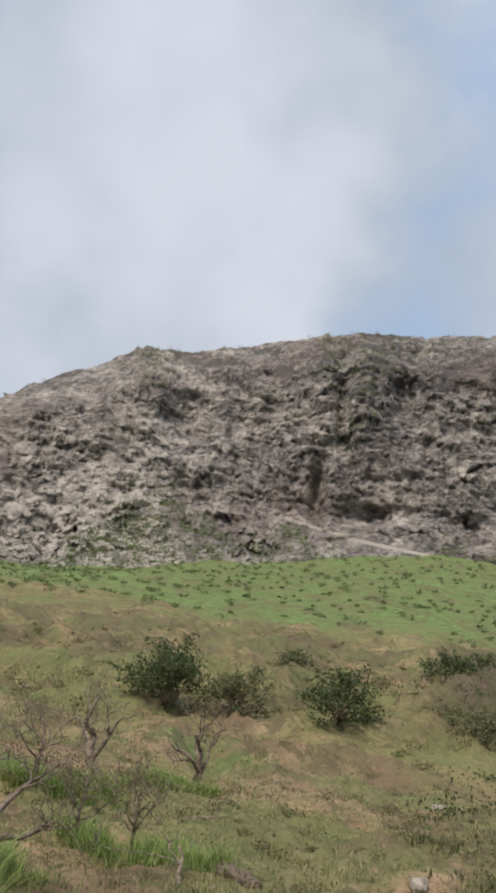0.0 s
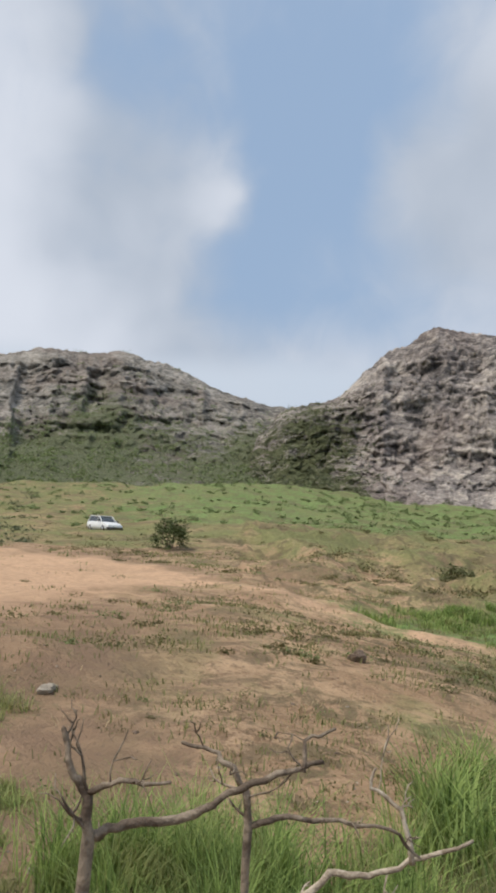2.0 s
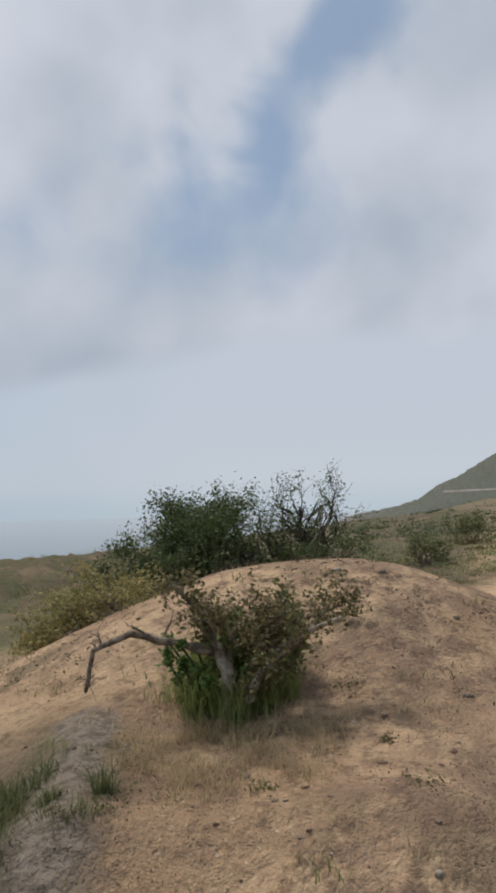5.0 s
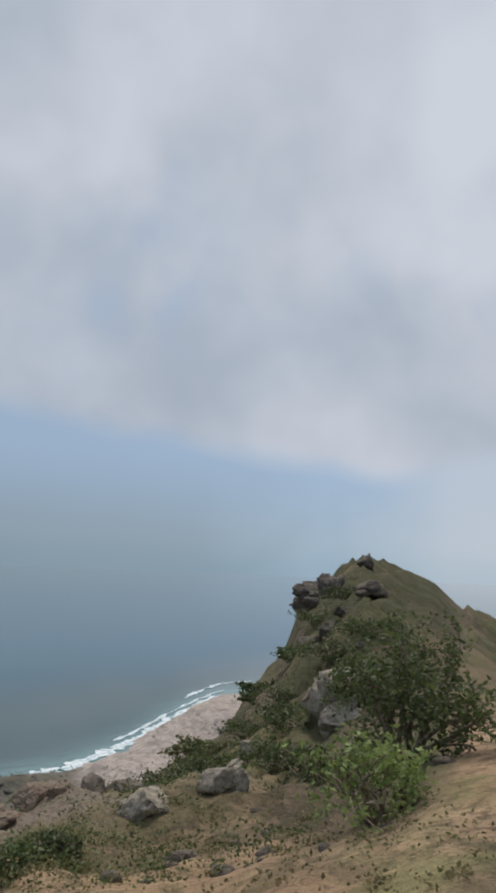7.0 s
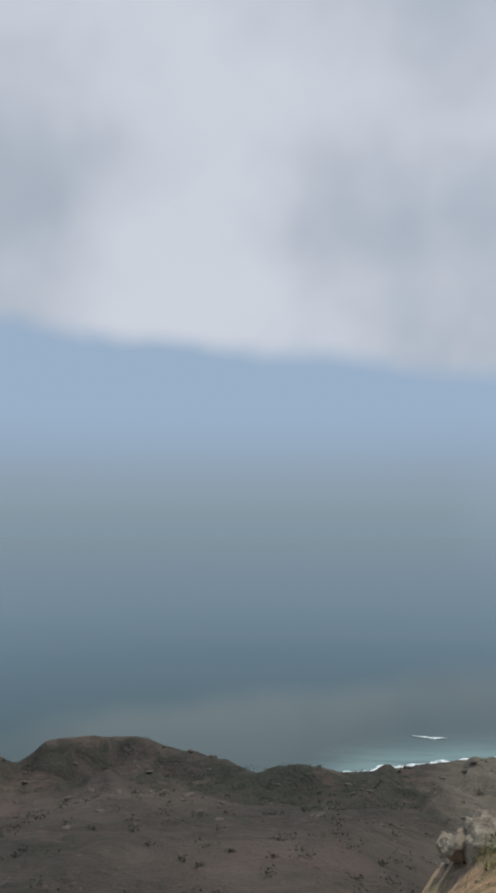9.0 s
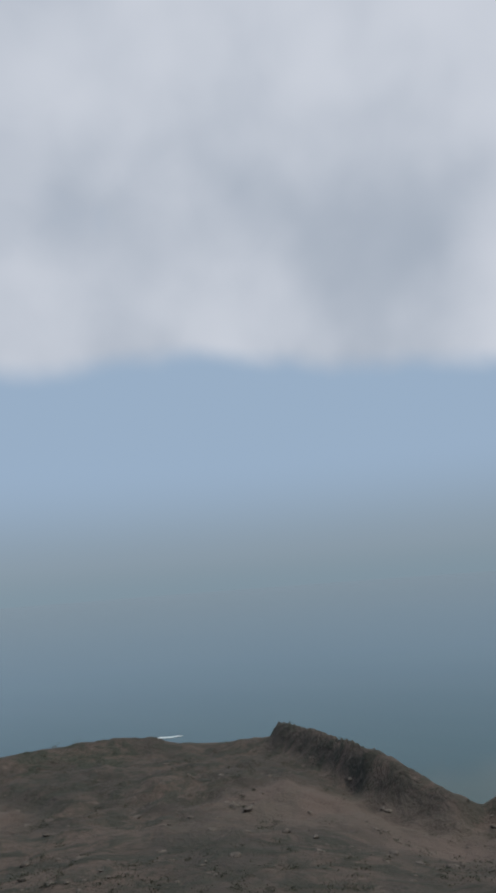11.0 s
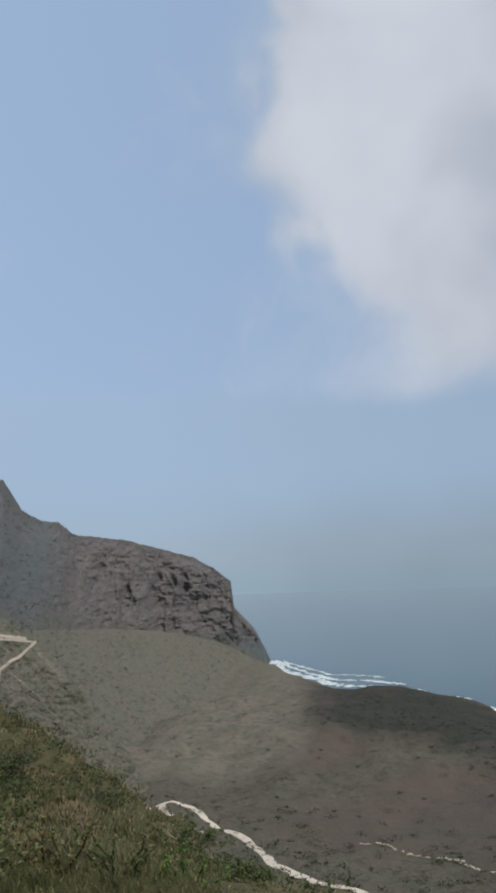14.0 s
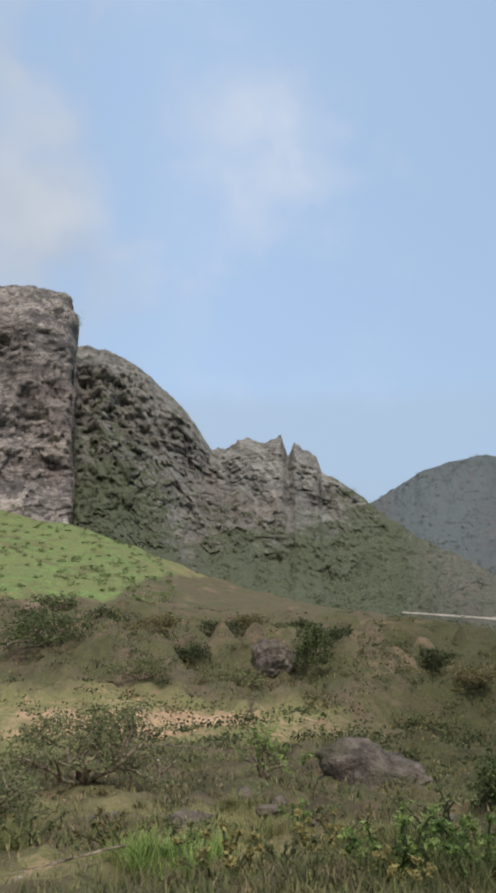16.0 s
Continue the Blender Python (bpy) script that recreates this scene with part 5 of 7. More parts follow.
LEAF_FAR = mat_leaf("hill_scrub_leaves", (0.20, 0.215, 0.12), (0.10, 0.11, 0.062), 0.7)
LEAF_BANK = mat_leaf("bank_scrub_leaves", (0.105, 0.125, 0.05), (0.04, 0.05, 0.022), 0.6)
# leaf colour greyed by painted haze, for the far mountain only
LEAF_HAZE = mat_leaf("hazed_scrub_leaves", (0.115, 0.126, 0.098), (0.07, 0.08, 0.062), 0.8)
BARK = mat_bark("grey_bark", (0.34, 0.27, 0.195), (0.13, 0.095, 0.068))
BARK_DARK = mat_bark("dark_bark", (0.15, 0.115, 0.085), (0.06, 0.045, 0.034))
BARK_PALE = mat_bark("bleached_bark", (0.55, 0.46, 0.35), (0.27, 0.21, 0.15))
STONE_PALE = mat_stone("pale_stone", (0.58, 0.50, 0.40), (0.20, 0.165, 0.125), (0.34, 0.28, 0.19), 8.0)
STONE_COAST = mat_stone("dark_coast_rock", (0.14, 0.12, 0.10), (0.065, 0.058, 0.05), (0.10, 0.088, 0.07), 0.6)
STONE_PITTED = mat_stone("pale_pitted_stone", (0.44, 0.375, 0.29), (0.11, 0.09, 0.065), (0.22, 0.19, 0.12), 9.0)
STONE_GREY = mat_stone("grey_stone", (0.22, 0.18, 0.145), (0.06, 0.048, 0.04), (0.17, 0.135, 0.085), 5.0)
STONE_DARK = mat_stone("dark_weathered_stone", (0.215, 0.178, 0.145), (0.055, 0.045, 0.037), (0.10, 0.095, 0.055), 3.0)
STONE_CLOD = mat_stone("earth_clod", (0.30, 0.19, 0.13), (0.13, 0.08, 0.058), (0.2, 0.125, 0.088), 9.0)
STONE_BROWN = mat_stone("brown_stone", (0.30, 0.22, 0.16), (0.12, 0.085, 0.065), (0.21, 0.17, 0.12), 4.0)

# ---- plants ----
def shrub(name, az, d, high, wide, leaf, label, seed, leaves=900, size=0.06, bark=None, limbs=7, group="", bare=0.0, depth=2, category="shrub", fill=None):
    """A shrub of several limbs from one foot, with a broken, leafy crown. Parts: branches, foliage."""
    rng = np.random.default_rng(seed)
    foot = place(az, d, -0.03)
    ob = thing(name, foot, label, category, group)
    stems, tips = [], []
    for i in range(limbs):
        a = 2 * math.pi * (i + rng.uniform(-0.3, 0.3)) / limbs
        out = rng.uniform(0.2, 1.0) * wide / high * 0.62
        stem = Soup()
        grow(stem, (0.04 * high * math.cos(a), 0.04 * high * math.sin(a), 0), (math.cos(a) * out, math.sin(a) * out, 1), high * rng.uniform(0.42, 0.62), (0.02 * high + 0.006) * (1.7 if category == "tree" else 1.0) if depth > 1 else 0.009 * high + 0.002, depth, rng, tips, 0.28, 0.7, 0.12)
        stems.append(stem)
    # keep the crown inside its size
    soup = np.concatenate([v for stem in stems for v in stem.verts])
    k = Vector((wide / 2 / max(np.percentile(np.abs(soup[:, :2]), 97), 0.01), 0, high / max(soup[:, 2].max(), 0.01)))
    scale = np.array([k.x, k.x, k.z])
    if depth < 2:
        for stem in stems:
            stem.verts = [np.concatenate(stem.verts) * scale]
            part("stem", stem, bark or LEAF_BANK, ob)
    else:
        wood = Soup()
        for stem in stems:
            wood.add(np.concatenate(stem.verts) * scale, [])
            start = wood.count - sum(len(v) for v in stem.verts)
            wood.faces.extend([[i + start for i in f] for f in stem.faces])
        part("wood", wood, bark or BARK, ob)
    keep = [t for t in tips if rng.uniform() >= bare]
    if keep and leaves:
        pts = np.array([tuple(t) for t in keep]) * scale
        each = max(1, leaves // len(pts))
        spots = np.repeat(pts, each, axis=0) + rng.normal(0, 0.032 * (high + wide) / 2, (len(pts) * each, 3))
        spots[:, 2] = np.maximum(spots[:, 2], 0.03)
        fill = name in ("thorn_bush", "leafy_tree", "leafy_shrub") and bare < 0.2 if fill is None else fill
        if fill:
            # rounded sprays that close the crown, uneven at its rim
            k = 26 if category == "tree" else 16
            a, u = rng.uniform(0, 2 * np.pi, k), rng.uniform(0.05, 0.86, k)
            r = np.sqrt(1 - u * u) * rng.uniform(0.45, 0.95, k)
            sprays = np.stack([np.cos(a) * r * wide / 2, np.sin(a) * r * wide / 2, u * high * rng.uniform(0.75, 1.0, k)], 1)
            more = np.repeat(sprays, leaves // k, axis=0)
            spots = np.vstack([spots, more + rng.normal(0, 1, more.shape) * np.array([0.085 * wide, 0.085 * wide, 0.08 * high])])
            spots[:, 2] = np.maximum(spots[:, 2], 0.03)
        part("foliage", Soup().leaves(spots, size, size * 0.5, rng), leaf, ob)
    return ob


def dead_tree(name, az, d, high, wide, label, seed, bark=None, depth=3, limbs=3, thick=0.05, leaves=0):
    """A leafless, gnarled little tree with a short trunk. Parts: trunk, branches."""
    rng = np.random.default_rng(seed)
    ob = thing(name, place(az, d, -0.04), label, "dead tree", "dead trees on the slope")
    trunk, wood, tips = Soup(), Soup(), []
    points, p = [Vector((0, 0, 0))], Vector((0, 0, 0))
    for i in range(5):
        p = p + Vector((rng.normal(0, 0.03) * high, rng.normal(0, 0.03) * high, 0.09 * high))
        points.append(p.copy())
    trunk.tube(points, [thick * (1.5 - 0.16 * i) for i in range(6)], 8, rng, 0.2)
    part("trunk", trunk, bark or BARK, ob)
    for i in range(limbs):
        a = 2 * math.pi * (i + rng.uniform(-0.25, 0.25)) / limbs
        grow(wood, points[3 + i % 3], (math.cos(a) * wide / high * 0.7, math.sin(a) * wide / high * 0.7, 0.8), high * 0.34, thick * 0.62, depth, rng, tips, 0.32, 0.75, 0.12, 5)
    part("wood", wood, bark or BARK, ob)
    if leaves:
        pts = np.array([tuple(t) for t in tips])
        spots = pts[rng.integers(0, len(pts), leaves)] + rng.normal(0, 0.05, (leaves, 3))
        part("foliage", Soup().leaves(spots, 0.03, 0.015, rng), LEAF_BROWN, ob)
    return ob


def limb(ob, name, places, radii, bark, rng, twigs=0, tips=None):
    """A limb along places (azimuth, distance, height) in the world, as a part of ob."""
    inv = ob.matrix_world.inverted()
    pts = [inv @ polar(*q) for q in places]
    fine, rad = [], []
    for i in range(len(pts) - 1):
        for s in range(4):
            f = s / 4
            fine.append(pts[i].lerp(pts[i + 1], f) + Vector(rng.normal(0, 0.004, 3)))
            rad.append((radii[0] + (radii[1] - radii[0]) * (i + f) / (len(pts) - 1)) * rng.uniform(0.9, 1.12))
    fine.append(pts[-1])
    rad.append(radii[1])
    wood = Soup().tube(fine, rad, 8, rng, 0.08)
    ends = tips if tips is not None else []
    for _ in range(twigs):
        j = rng.integers(len(fine) // 4, len(fine))
        grow(wood, fine[j], Vector(rng.normal(0, 1, 3)) + Vector((0, 0, 0.7)), rng.uniform(0.06, 0.15), rad[j] * 0.4, 1, rng, ends, 0.35, 0.8, 0.1, 4)
    part(name, wood, bark, ob)


def build_dry_fence_shrub():
    """Bare limbs that reach across the grass close to the viewer."""
    rng = np.random.default_rng(71)
    first = thing("dead_shrub", place(52.3, 2.65), "bare dead shrub with a long bent limb over fresh grass", "dead shrub")
    limb(first, "trunk", [(52.0, 2.65, -0.32), (52.1, 2.65, 0.2), (52.4, 2.65, 0.76), (52.5, 2.65, 0.87), (53.5, 2.65, 0.94), (54.1, 2.67, 1.03)], (0.022, 0.007), BARK, rng, 7)
    limb(first, "limb", [(52.2, 2.66, 0.77), (50.4, 2.68, 0.79), (46.6, 2.7, 0.81), (44.8, 2.7, 0.87), (42.0, 2.72, 0.92), (39.6, 2.76, 0.95)], (0.014, 0.007), BARK, rng, 2)
    limb(first, "twig", [(40.7, 2.74, 0.93), (40.6, 2.8, 0.99), (38.9, 2.84, 1.02)], (0.007, 0.004), BARK, rng, 1)
    limb(first, "twig", [(52.5, 2.65, 0.88), (50.8, 2.6, 0.92), (48.0, 2.58, 0.93)], (0.009, 0.004), BARK, rng, 2)
    second = thing("dead_shrub", place(43.5, 2.85), "bare dead shrub with upright stem and drooping limb", "dead shrub")
    limb(second, "trunk", [(43.4, 2.85, -0.3), (43.5, 2.85, 0.3), (43.5, 2.85, 0.74), (43.9, 2.85, 0.84), (44.9, 2.85, 0.9), (45.9, 2.88, 0.93), (47.6, 2.9, 0.94)], (0.015, 0.005), BARK, rng, 4)
    limb(second, "limb", [(43.4, 2.85, 0.74), (41.5, 2.87, 0.76), (39.3, 2.9, 0.75), (35.5, 2.92, 0.74), (33.9, 2.95, 0.66)], (0.010, 0.004), BARK, rng, 2)
    third = thing("fallen_branch", place(38, 3.0), "bleached grey fallen branch lying in dry grass", "branch")
    limb(third, "limb", [(43.0, 3.0, 0.10), (41.2, 3.0, 0.44), (38.8, 3.0, 0.57), (36.5, 3.0, 0.57), (34.4, 3.0, 0.62), (31.0, 3.02, 0.7)], (0.015, 0.005), BARK_PALE, rng, 2)
    limb(third, "limb", [(34.2, 3.0, 0.62), (34.9, 3.02, 0.76), (36.7, 3.04, 0.81), (36.4, 3.06, 0.86)], (0.009, 0.004), BARK_PALE, rng, 2)


def build_mound_shrub():
    """The gnarled shrub on the sandy mound."""
    rng = np.random.default_rng(23)
    ob = thing("gnarled_shrub", place(110.8, 5.25, 0), "gnarled low shrub with pale forked trunk and browning leaves", "shrub")
    tips = []
    base = land(110.8, 5.25) - 0.05
    limb(ob, "trunk", [(110.8, 5.25, base), (110.9, 5.25, base + 0.2), (111.1, 5.25, 0.52), (111.7, 5.25, 0.66)], (0.055, 0.035), BARK_PALE, rng)
    limb(ob, "limb", [(111.7, 5.25, 0.64), (112.8, 5.3, 0.88), (114.6, 5.35, 1.02)], (0.03, 0.012), BARK, rng, 9, tips)
    limb(ob, "limb", [(111.6, 5.25, 0.62), (113.6, 5.2, 0.67), (117.3, 5.15, 0.77), (119.7, 5.15, 0.68), (120.2, 5.15, 0.45)], (0.03, 0.012), BARK, rng, 8)
    limb(ob, "limb", [(110.8, 5.22, base + 0.08), (109.5, 5.2, 0.36), (108.3, 5.2, 0.60), (105.6, 5.2, 0.74), (103.3, 5.2, 0.82)], (0.036, 0.011), BARK_PALE, rng, 14, tips)
    limb(ob, "limb", [(108.6, 5.25, 0.58), (107.8, 5.3, 0.74), (109.3, 5.3, 0.84)], (0.028, 0.01), BARK, rng, 12, tips)
    limb(ob, "limb", [(109.5, 5.3, 0.45), (108.8, 5.5, 0.64), (106.8, 5.6, 0.76)], (0.026, 0.01), BARK, rng, 12, tips)
    for a0, z0, a1, z1, d1 in ((108.3, 0.6, 104.6, 0.84, 5.35), (109.5, 0.4, 106.0, 0.72, 5.0), (108.3, 0.6, 107.0, 0.88, 5.1), (111.0, 0.5, 110.2, 0.8, 5.4), (111.7, 0.64, 112.0, 0.82, 5.1), (105.6, 0.74, 103.2, 0.86, 5.4)):
        limb(ob, "limb", [(a0, 5.22, z0), ((a0 + a1) / 2, (5.22 + d1) / 2, (z0 + z1) / 2 + 0.04), (a1, d1, z1)], (0.016, 0.006), BARK, rng, 11, tips)
    pts = np.array([tuple(t) for t in tips])
    right = pts[rng.integers(0, len(pts), 4600)] + rng.normal(0, 0.04, (4600, 3))
    part("foliage", Soup().leaves(right, 0.036, 0.02, rng), LEAF_BROWN, ob, "small brown and olive leaves")


def tall_grass(name, az, d, wide, count, high, mat, label, seed, width=0.006, lean=0.9):
    rng = np.random.default_rng(seed)
    count, width = count * 2, width * 0.8
    tufts = around(az, d, max(7, count // 130), wide, rng, -0.02)
    which = rng.integers(0, len(tufts), count)
    feet = tufts[which]
    feet[:, :2] += rng.normal(0, 0.05 + 0.065 * wide, (count, 2)) * rng.uniform(0.3, 1.2, (len(tufts), 1))[which]
    feet[:, 2] = sheet_height(np.degrees(np.arctan2(-feet[:, 0], feet[:, 1])) % 360, np.hypot(feet[:, 0], feet[:, 1])) - 0.02
    tall = high * rng.uniform(0.4, 1.6, len(tufts))[which]
    return stuff(name, Soup().blades(feet, tall, width, rng, lean), mat, label, "grass")


def build_near_plants():
    build_dry_fence_shrub()
    build_mound_shrub()
    # dead and half-dead trees on the slope below the cliffs
    dead_tree("dead_tree", 0.8, 16.4, 2.0, 1.9, "leafless grey dead tree standing on the slope", 5, BARK, 3, 4, 0.075)
    dead_tree("dead_tree", 6.8, 13.6, 2.0, 1.6, "forked dead tree with a splintered stump", 8, BARK, 3, 3, 0.08)
    dead_tree("dead_tree", 14.2, 6.3, 1.4, 1.9, "twisted grey dead shrub with many fine twigs", 12, BARK, 5, 5, 0.045, 300)
    dead_tree("dead_tree", 18.6, 7.2, 1.3, 1.2, "thin dead shrub of upright stems", 16, BARK, 3, 4, 0.025, 200)
    dead_tree("dead_tree", 11.6, 11.5, 1.3, 1.6, "thorny grey shrub without leaves", 19, BARK, 4, 5, 0.03, 300)
    dead_tree("dead_tree", 326.6, 12.8, 1.0, 0.5, "thin leaning dead stem", 22, BARK, 1, 2, 0.035)
    dead_tree("dead_tree", 320.2, 24, 1.0, 1.2, "small bare thorn bush", 25, BARK, 3, 4, 0.025)
    dead_tree("dead_tree", 292, 11, 0.8, 1.0, "small bare thorn bush", 27, BARK, 3, 4, 0.02)
    dead_tree("dead_tree", 4.4, 8.3, 0.95, 1.7, "tangled dry thicket of fine grey twigs", 28, BARK, 4, 6, 0.018, 500)
    dead_tree("dead_tree", 8.2, 8.8, 1.0, 1.5, "tangled dry thicket of fine grey twigs", 29, BARK, 4, 6, 0.018, 400)
    dead_tree("dead_tree", 17.2, 8.0, 1.1, 1.6, "tangled dry thicket of fine grey twigs", 30, BARK, 4, 6, 0.018, 300)
    rng = np.random.default_rng(4)
    for i, (az, d, turn) in enumerate(((359.7, 12.2, 20), (12.6, 8.0, 250), (3.2, 7.6, 120), (331, 6.4, 200))):
        ob = thing("fallen_branch", place(az, d, 0.02), "bleached forked branch lying on dry ground", "branch", "fallen branches", turn)
        wood, tips = Soup(), []
        grow(wood, (-0.5, 0, 0.03), (1, 0.1, 0.12), 0.7, 0.022, 2, rng, tips, 0.22, 0.5, -0.02, 6)
        v = np.concatenate(wood.verts)
        v[:, 2] = np.clip(v[:, 2] * 0.45, -0.02, 0.5)
        wood.verts = [v]
        part("wood", wood, BARK, ob)
    # bushes on the hillside
    hill = "bushes on the hillside"
    shrub("thorn_bush", 3.6, 27.5, 2.5, 3.2, LEAF_DARK, "dense dark green thorn bush", 31, 2600, 0.13, limbs=10, group=hill)
    shrub("thorn_bush", 358.6, 27.0, 1.6, 2.2, LEAF_OLIVE, "olive green thorn bush", 32, 1500, 0.11, limbs=9, group=hill)
    shrub("thorn_bush", 351.2, 27.0, 1.8, 2.7, LEAF_DARK, "rounded dark green bush on thin grass", 33, 1900, 0.12, limbs=9, group=hill)
    shrub("thorn_bush", 341.5, 28.5, 1.2, 1.9, LEAF_OLIVE, "low olive bush on thin grass", 34, 1000, 0.11, group=hill)
    shrub("thorn_bush", 343.2, 50, 2.2, 4.0, LEAF_DARK, "dark spreading bush on the rise", 35, 1500, 0.2, group=hill)
    shrub("thorn_bush", 354.5, 40, 1.4, 2.0, LEAF_OLIVE, "small olive bush on thin grass", 36, 900, 0.15, group=hill)
    shrub("euphorbia_bush", 21, 37, 2.2, 2.6, LEAF_BRIGHT, "pale green spiky bush in a green patch", 37, 1300, 0.16, BARK_PALE, 11, hill, 0.3)
    shrub("thorn_bush", 29, 40, 1.0, 1.8, LEAF_OLIVE, "low olive bush on thin grass", 38, 700, 0.14, group=hill)
    shrub("thorn_bush", 50.2, 45, 1.9, 2.3, LEAF_DARK, "dark bush beside the parked car", 39, 1200, 0.14, group=hill)
    shrub("thorn_bush", 81.6, 60, 2.6, 4.8, LEAF_DARK, "wide dark bush beside the track", 40, 2200, 0.18, limbs=12, group=hill)
    shrub("thorn_bush", 79.2, 34, 0.9, 1.6, LEAF_BROWN, "low browning bush at the track edge", 41, 700, 0.09, group=hill)
    shrub("thorn_bush", 72.4, 98, 2.6, 5.0, LEAF_DARK, "dark bush on the green slope", 42, 1500, 0.25, group=hill)
    shrub("thorn_bush", 96.5, 26, 1.2, 1.6, LEAF_OLIVE, "small olive bush behind the mound", 43, 900, 0.1, group=hill)
    shrub("thorn_bush", 93, 36, 1.5, 2.2, LEAF_OLIVE, "olive bush on the far grass", 44, 900, 0.12, group=hill)
    shrub("thorn_bush", 99.5, 18, 0.8, 1.3, LEAF_OLIVE, "low bush at the mound's foot", 45, 700, 0.07, group=hill)
    shrub("thorn_bush", 88.5, 48, 1.4, 2.2, LEAF_DARK, "dark bush on the far grass", 46, 900, 0.15, group=hill)
    # the two small trees behind the mound
    shrub("leafy_tree", 112.6, 17.0, 2.45, 3.4, LEAF_DARK, "low wind-bent tree with dense dark green crown", 51, 14000, 0.075, limbs=12, depth=3, category="tree")
    shrub("half_bare_tree", 105.3, 17.4, 2.85, 2.5, LEAF_DARK, "gnarled tree, half bare, with dark leaves", 52, 3600, 0.06, BARK_DARK, limbs=13, bare=0.7, depth=3, category="tree")
    shrub("leafy_shrub", 117.0, 16.2, 1.55, 2.2, LEAF_DARK, "dark leafy bush at the foot of the tree", 56, 4000, 0.07, limbs=9)
    shrub("thorn_bush", 103.6, 15.5, 1.3, 1.8, LEAF_DARK, "dark tangled bush at the trees' foot", 53, 1500, 0.06, group=hill)
    shrub("leafy_shrub", 118.8, 9.2, 0.95, 1.7, LEAF_YELLOW, "shrub with yellowing leaves on the mound's edge", 54, 2400, 0.05, limbs=8)
    shrub("leafy_shrub", 122.6, 9.0, 0.6, 1.0, LEAF_YELLOW, "low shrub with yellowing leaves", 55, 1200, 0.05, limbs=8)
    for az, d, high, wide, seed in ((112.3, 5.4, 0.5, 0.55, 57), (108.9, 5.5, 0.45, 0.6, 58), (110.7, 5.65, 0.5, 0.6, 59)):
        shrub("broadleaf_weed", az, d, high, wide, LEAF_GRASSY, "dark green leafy weed under the gnarled shrub", seed, 1500, 0.045, limbs=8, group="weeds under the shrub", depth=0)
    # plants on the sandy flat
    shrub("broadleaf_shrub", 69.7, 8.0, 0.9, 1.25, LEAF_OLIVE, "upright shrub with broad grey-green leaves", 61, 420, 0.085, limbs=8)
    shrub("broadleaf_shrub", 67.0, 7.9, 0.75, 0.9, LEAF_OLIVE, "upright shrub with broad grey-green leaves", 62, 240, 0.08, limbs=6)
    shrub("broadleaf_weed", 70.4, 6.1, 0.36, 0.4, LEAF_OLIVE, "small weed with broad grey-green leaves", 63, 110, 0.075, limbs=6, depth=0)
    shrub("broadleaf_weed", 77.9, 7.2, 0.36, 0.4, LEAF_OLIVE, "small weed with broad grey-green leaves", 64, 100, 0.07, limbs=6, depth=0)
    shrub("thorn_bush", 69.6, 20.0, 0.95, 1.8, LEAF_BROWN, "half-dry bush on a grassy hump in the sand", 65, 700, 0.07, group=hill)
    # hillside above the valley
    slope = "shrubs on the valley side"
    shrub("leafy_shrub", 331.5, 11.8, 1.1, 2.3, LEAF_OLIVE, "grey-green rounded shrub with twiggy base", 71, 2600, 0.06, limbs=11, group=slope)
    shrub("leafy_shrub", 337, 9.6, 0.7, 1.4, LEAF_OLIVE, "low grey-green shrub with dense leaves", 72, 1200, 0.05, group=slope)
    shrub("broadleaf_shrub", 319.3, 13.2, 0.9, 1.1, LEAF_BRIGHT, "fresh green broad-leaved shrub", 73, 420, 0.09, group=slope)
    shrub("thorn_bush", 300.8, 11.3, 0.95, 1.55, LEAF_DARK, "dark green bush on the steep grass", 74, 2400, 0.07, limbs=10, group=slope)
    shrub("thorn_bush", 303.2, 11.8, 0.7, 1.1, LEAF_DARK, "dark green bush on the steep grass", 75, 1300, 0.07, group=slope)
    shrub("thorn_bush", 315.6, 32, 1.5, 2.0, LEAF_DARK, "dark round bush beside a boulder", 76, 1200, 0.12, group=slope)
    shrub("thorn_bush", 335, 33, 1.5, 4.0, LEAF_DARK, "spreading dark bush on the bank", 77, 1500, 0.13, group=slope)
    shrub("thorn_bush", 328, 29, 0.9, 2.2, LEAF_OLIVE, "low olive bush on the bank", 78, 900, 0.1, group=slope)
    for i, (az, d, high, wide, leaf) in enumerate(((321.3, 31.5, 0.7, 2.6, LEAF_OLIVE), (324.4, 34, 0.8, 2.0, LEAF_BANK), (326.6, 38, 0.8, 2.4, LEAF_BROWN), (322.6, 47, 1.1, 3.2, LEAF_BANK), (320.4, 52, 1.0, 2.4, LEAF_BROWN), (326.0, 58, 1.3, 3.0, LEAF_BANK),
                                               (313.6, 48, 1.1, 2.6, LEAF_BANK), (314.8, 40, 0.8, 2.0, LEAF_OLIVE), (309.4, 46, 0.9, 2.4, LEAF_BROWN), (306.8, 38, 0.8, 2.0, LEAF_BANK), (316.6, 62, 1.4, 3.4, LEAF_BANK), (311.2, 60, 1.2, 3.0, LEAF_OLIVE),
                                               (304.4, 30, 0.7, 1.8, LEAF_BROWN), (301.2, 34, 0.8, 2.2, LEAF_BANK), (298.2, 26, 0.7, 1.8, LEAF_BANK), (307.6, 27, 0.5, 1.4, LEAF_OLIVE), (331.0, 46, 1.2, 3.0, LEAF_BANK), (334.6, 62, 1.6, 3.6, LEAF_DARK))):
        shrub("low_shrub", az, d, high, wide, leaf, "low scrubby bush on the brown bank", 640 + i, 800, 0.05 + 0.0022 * d, limbs=8, group="bushes on the bank", fill=True)
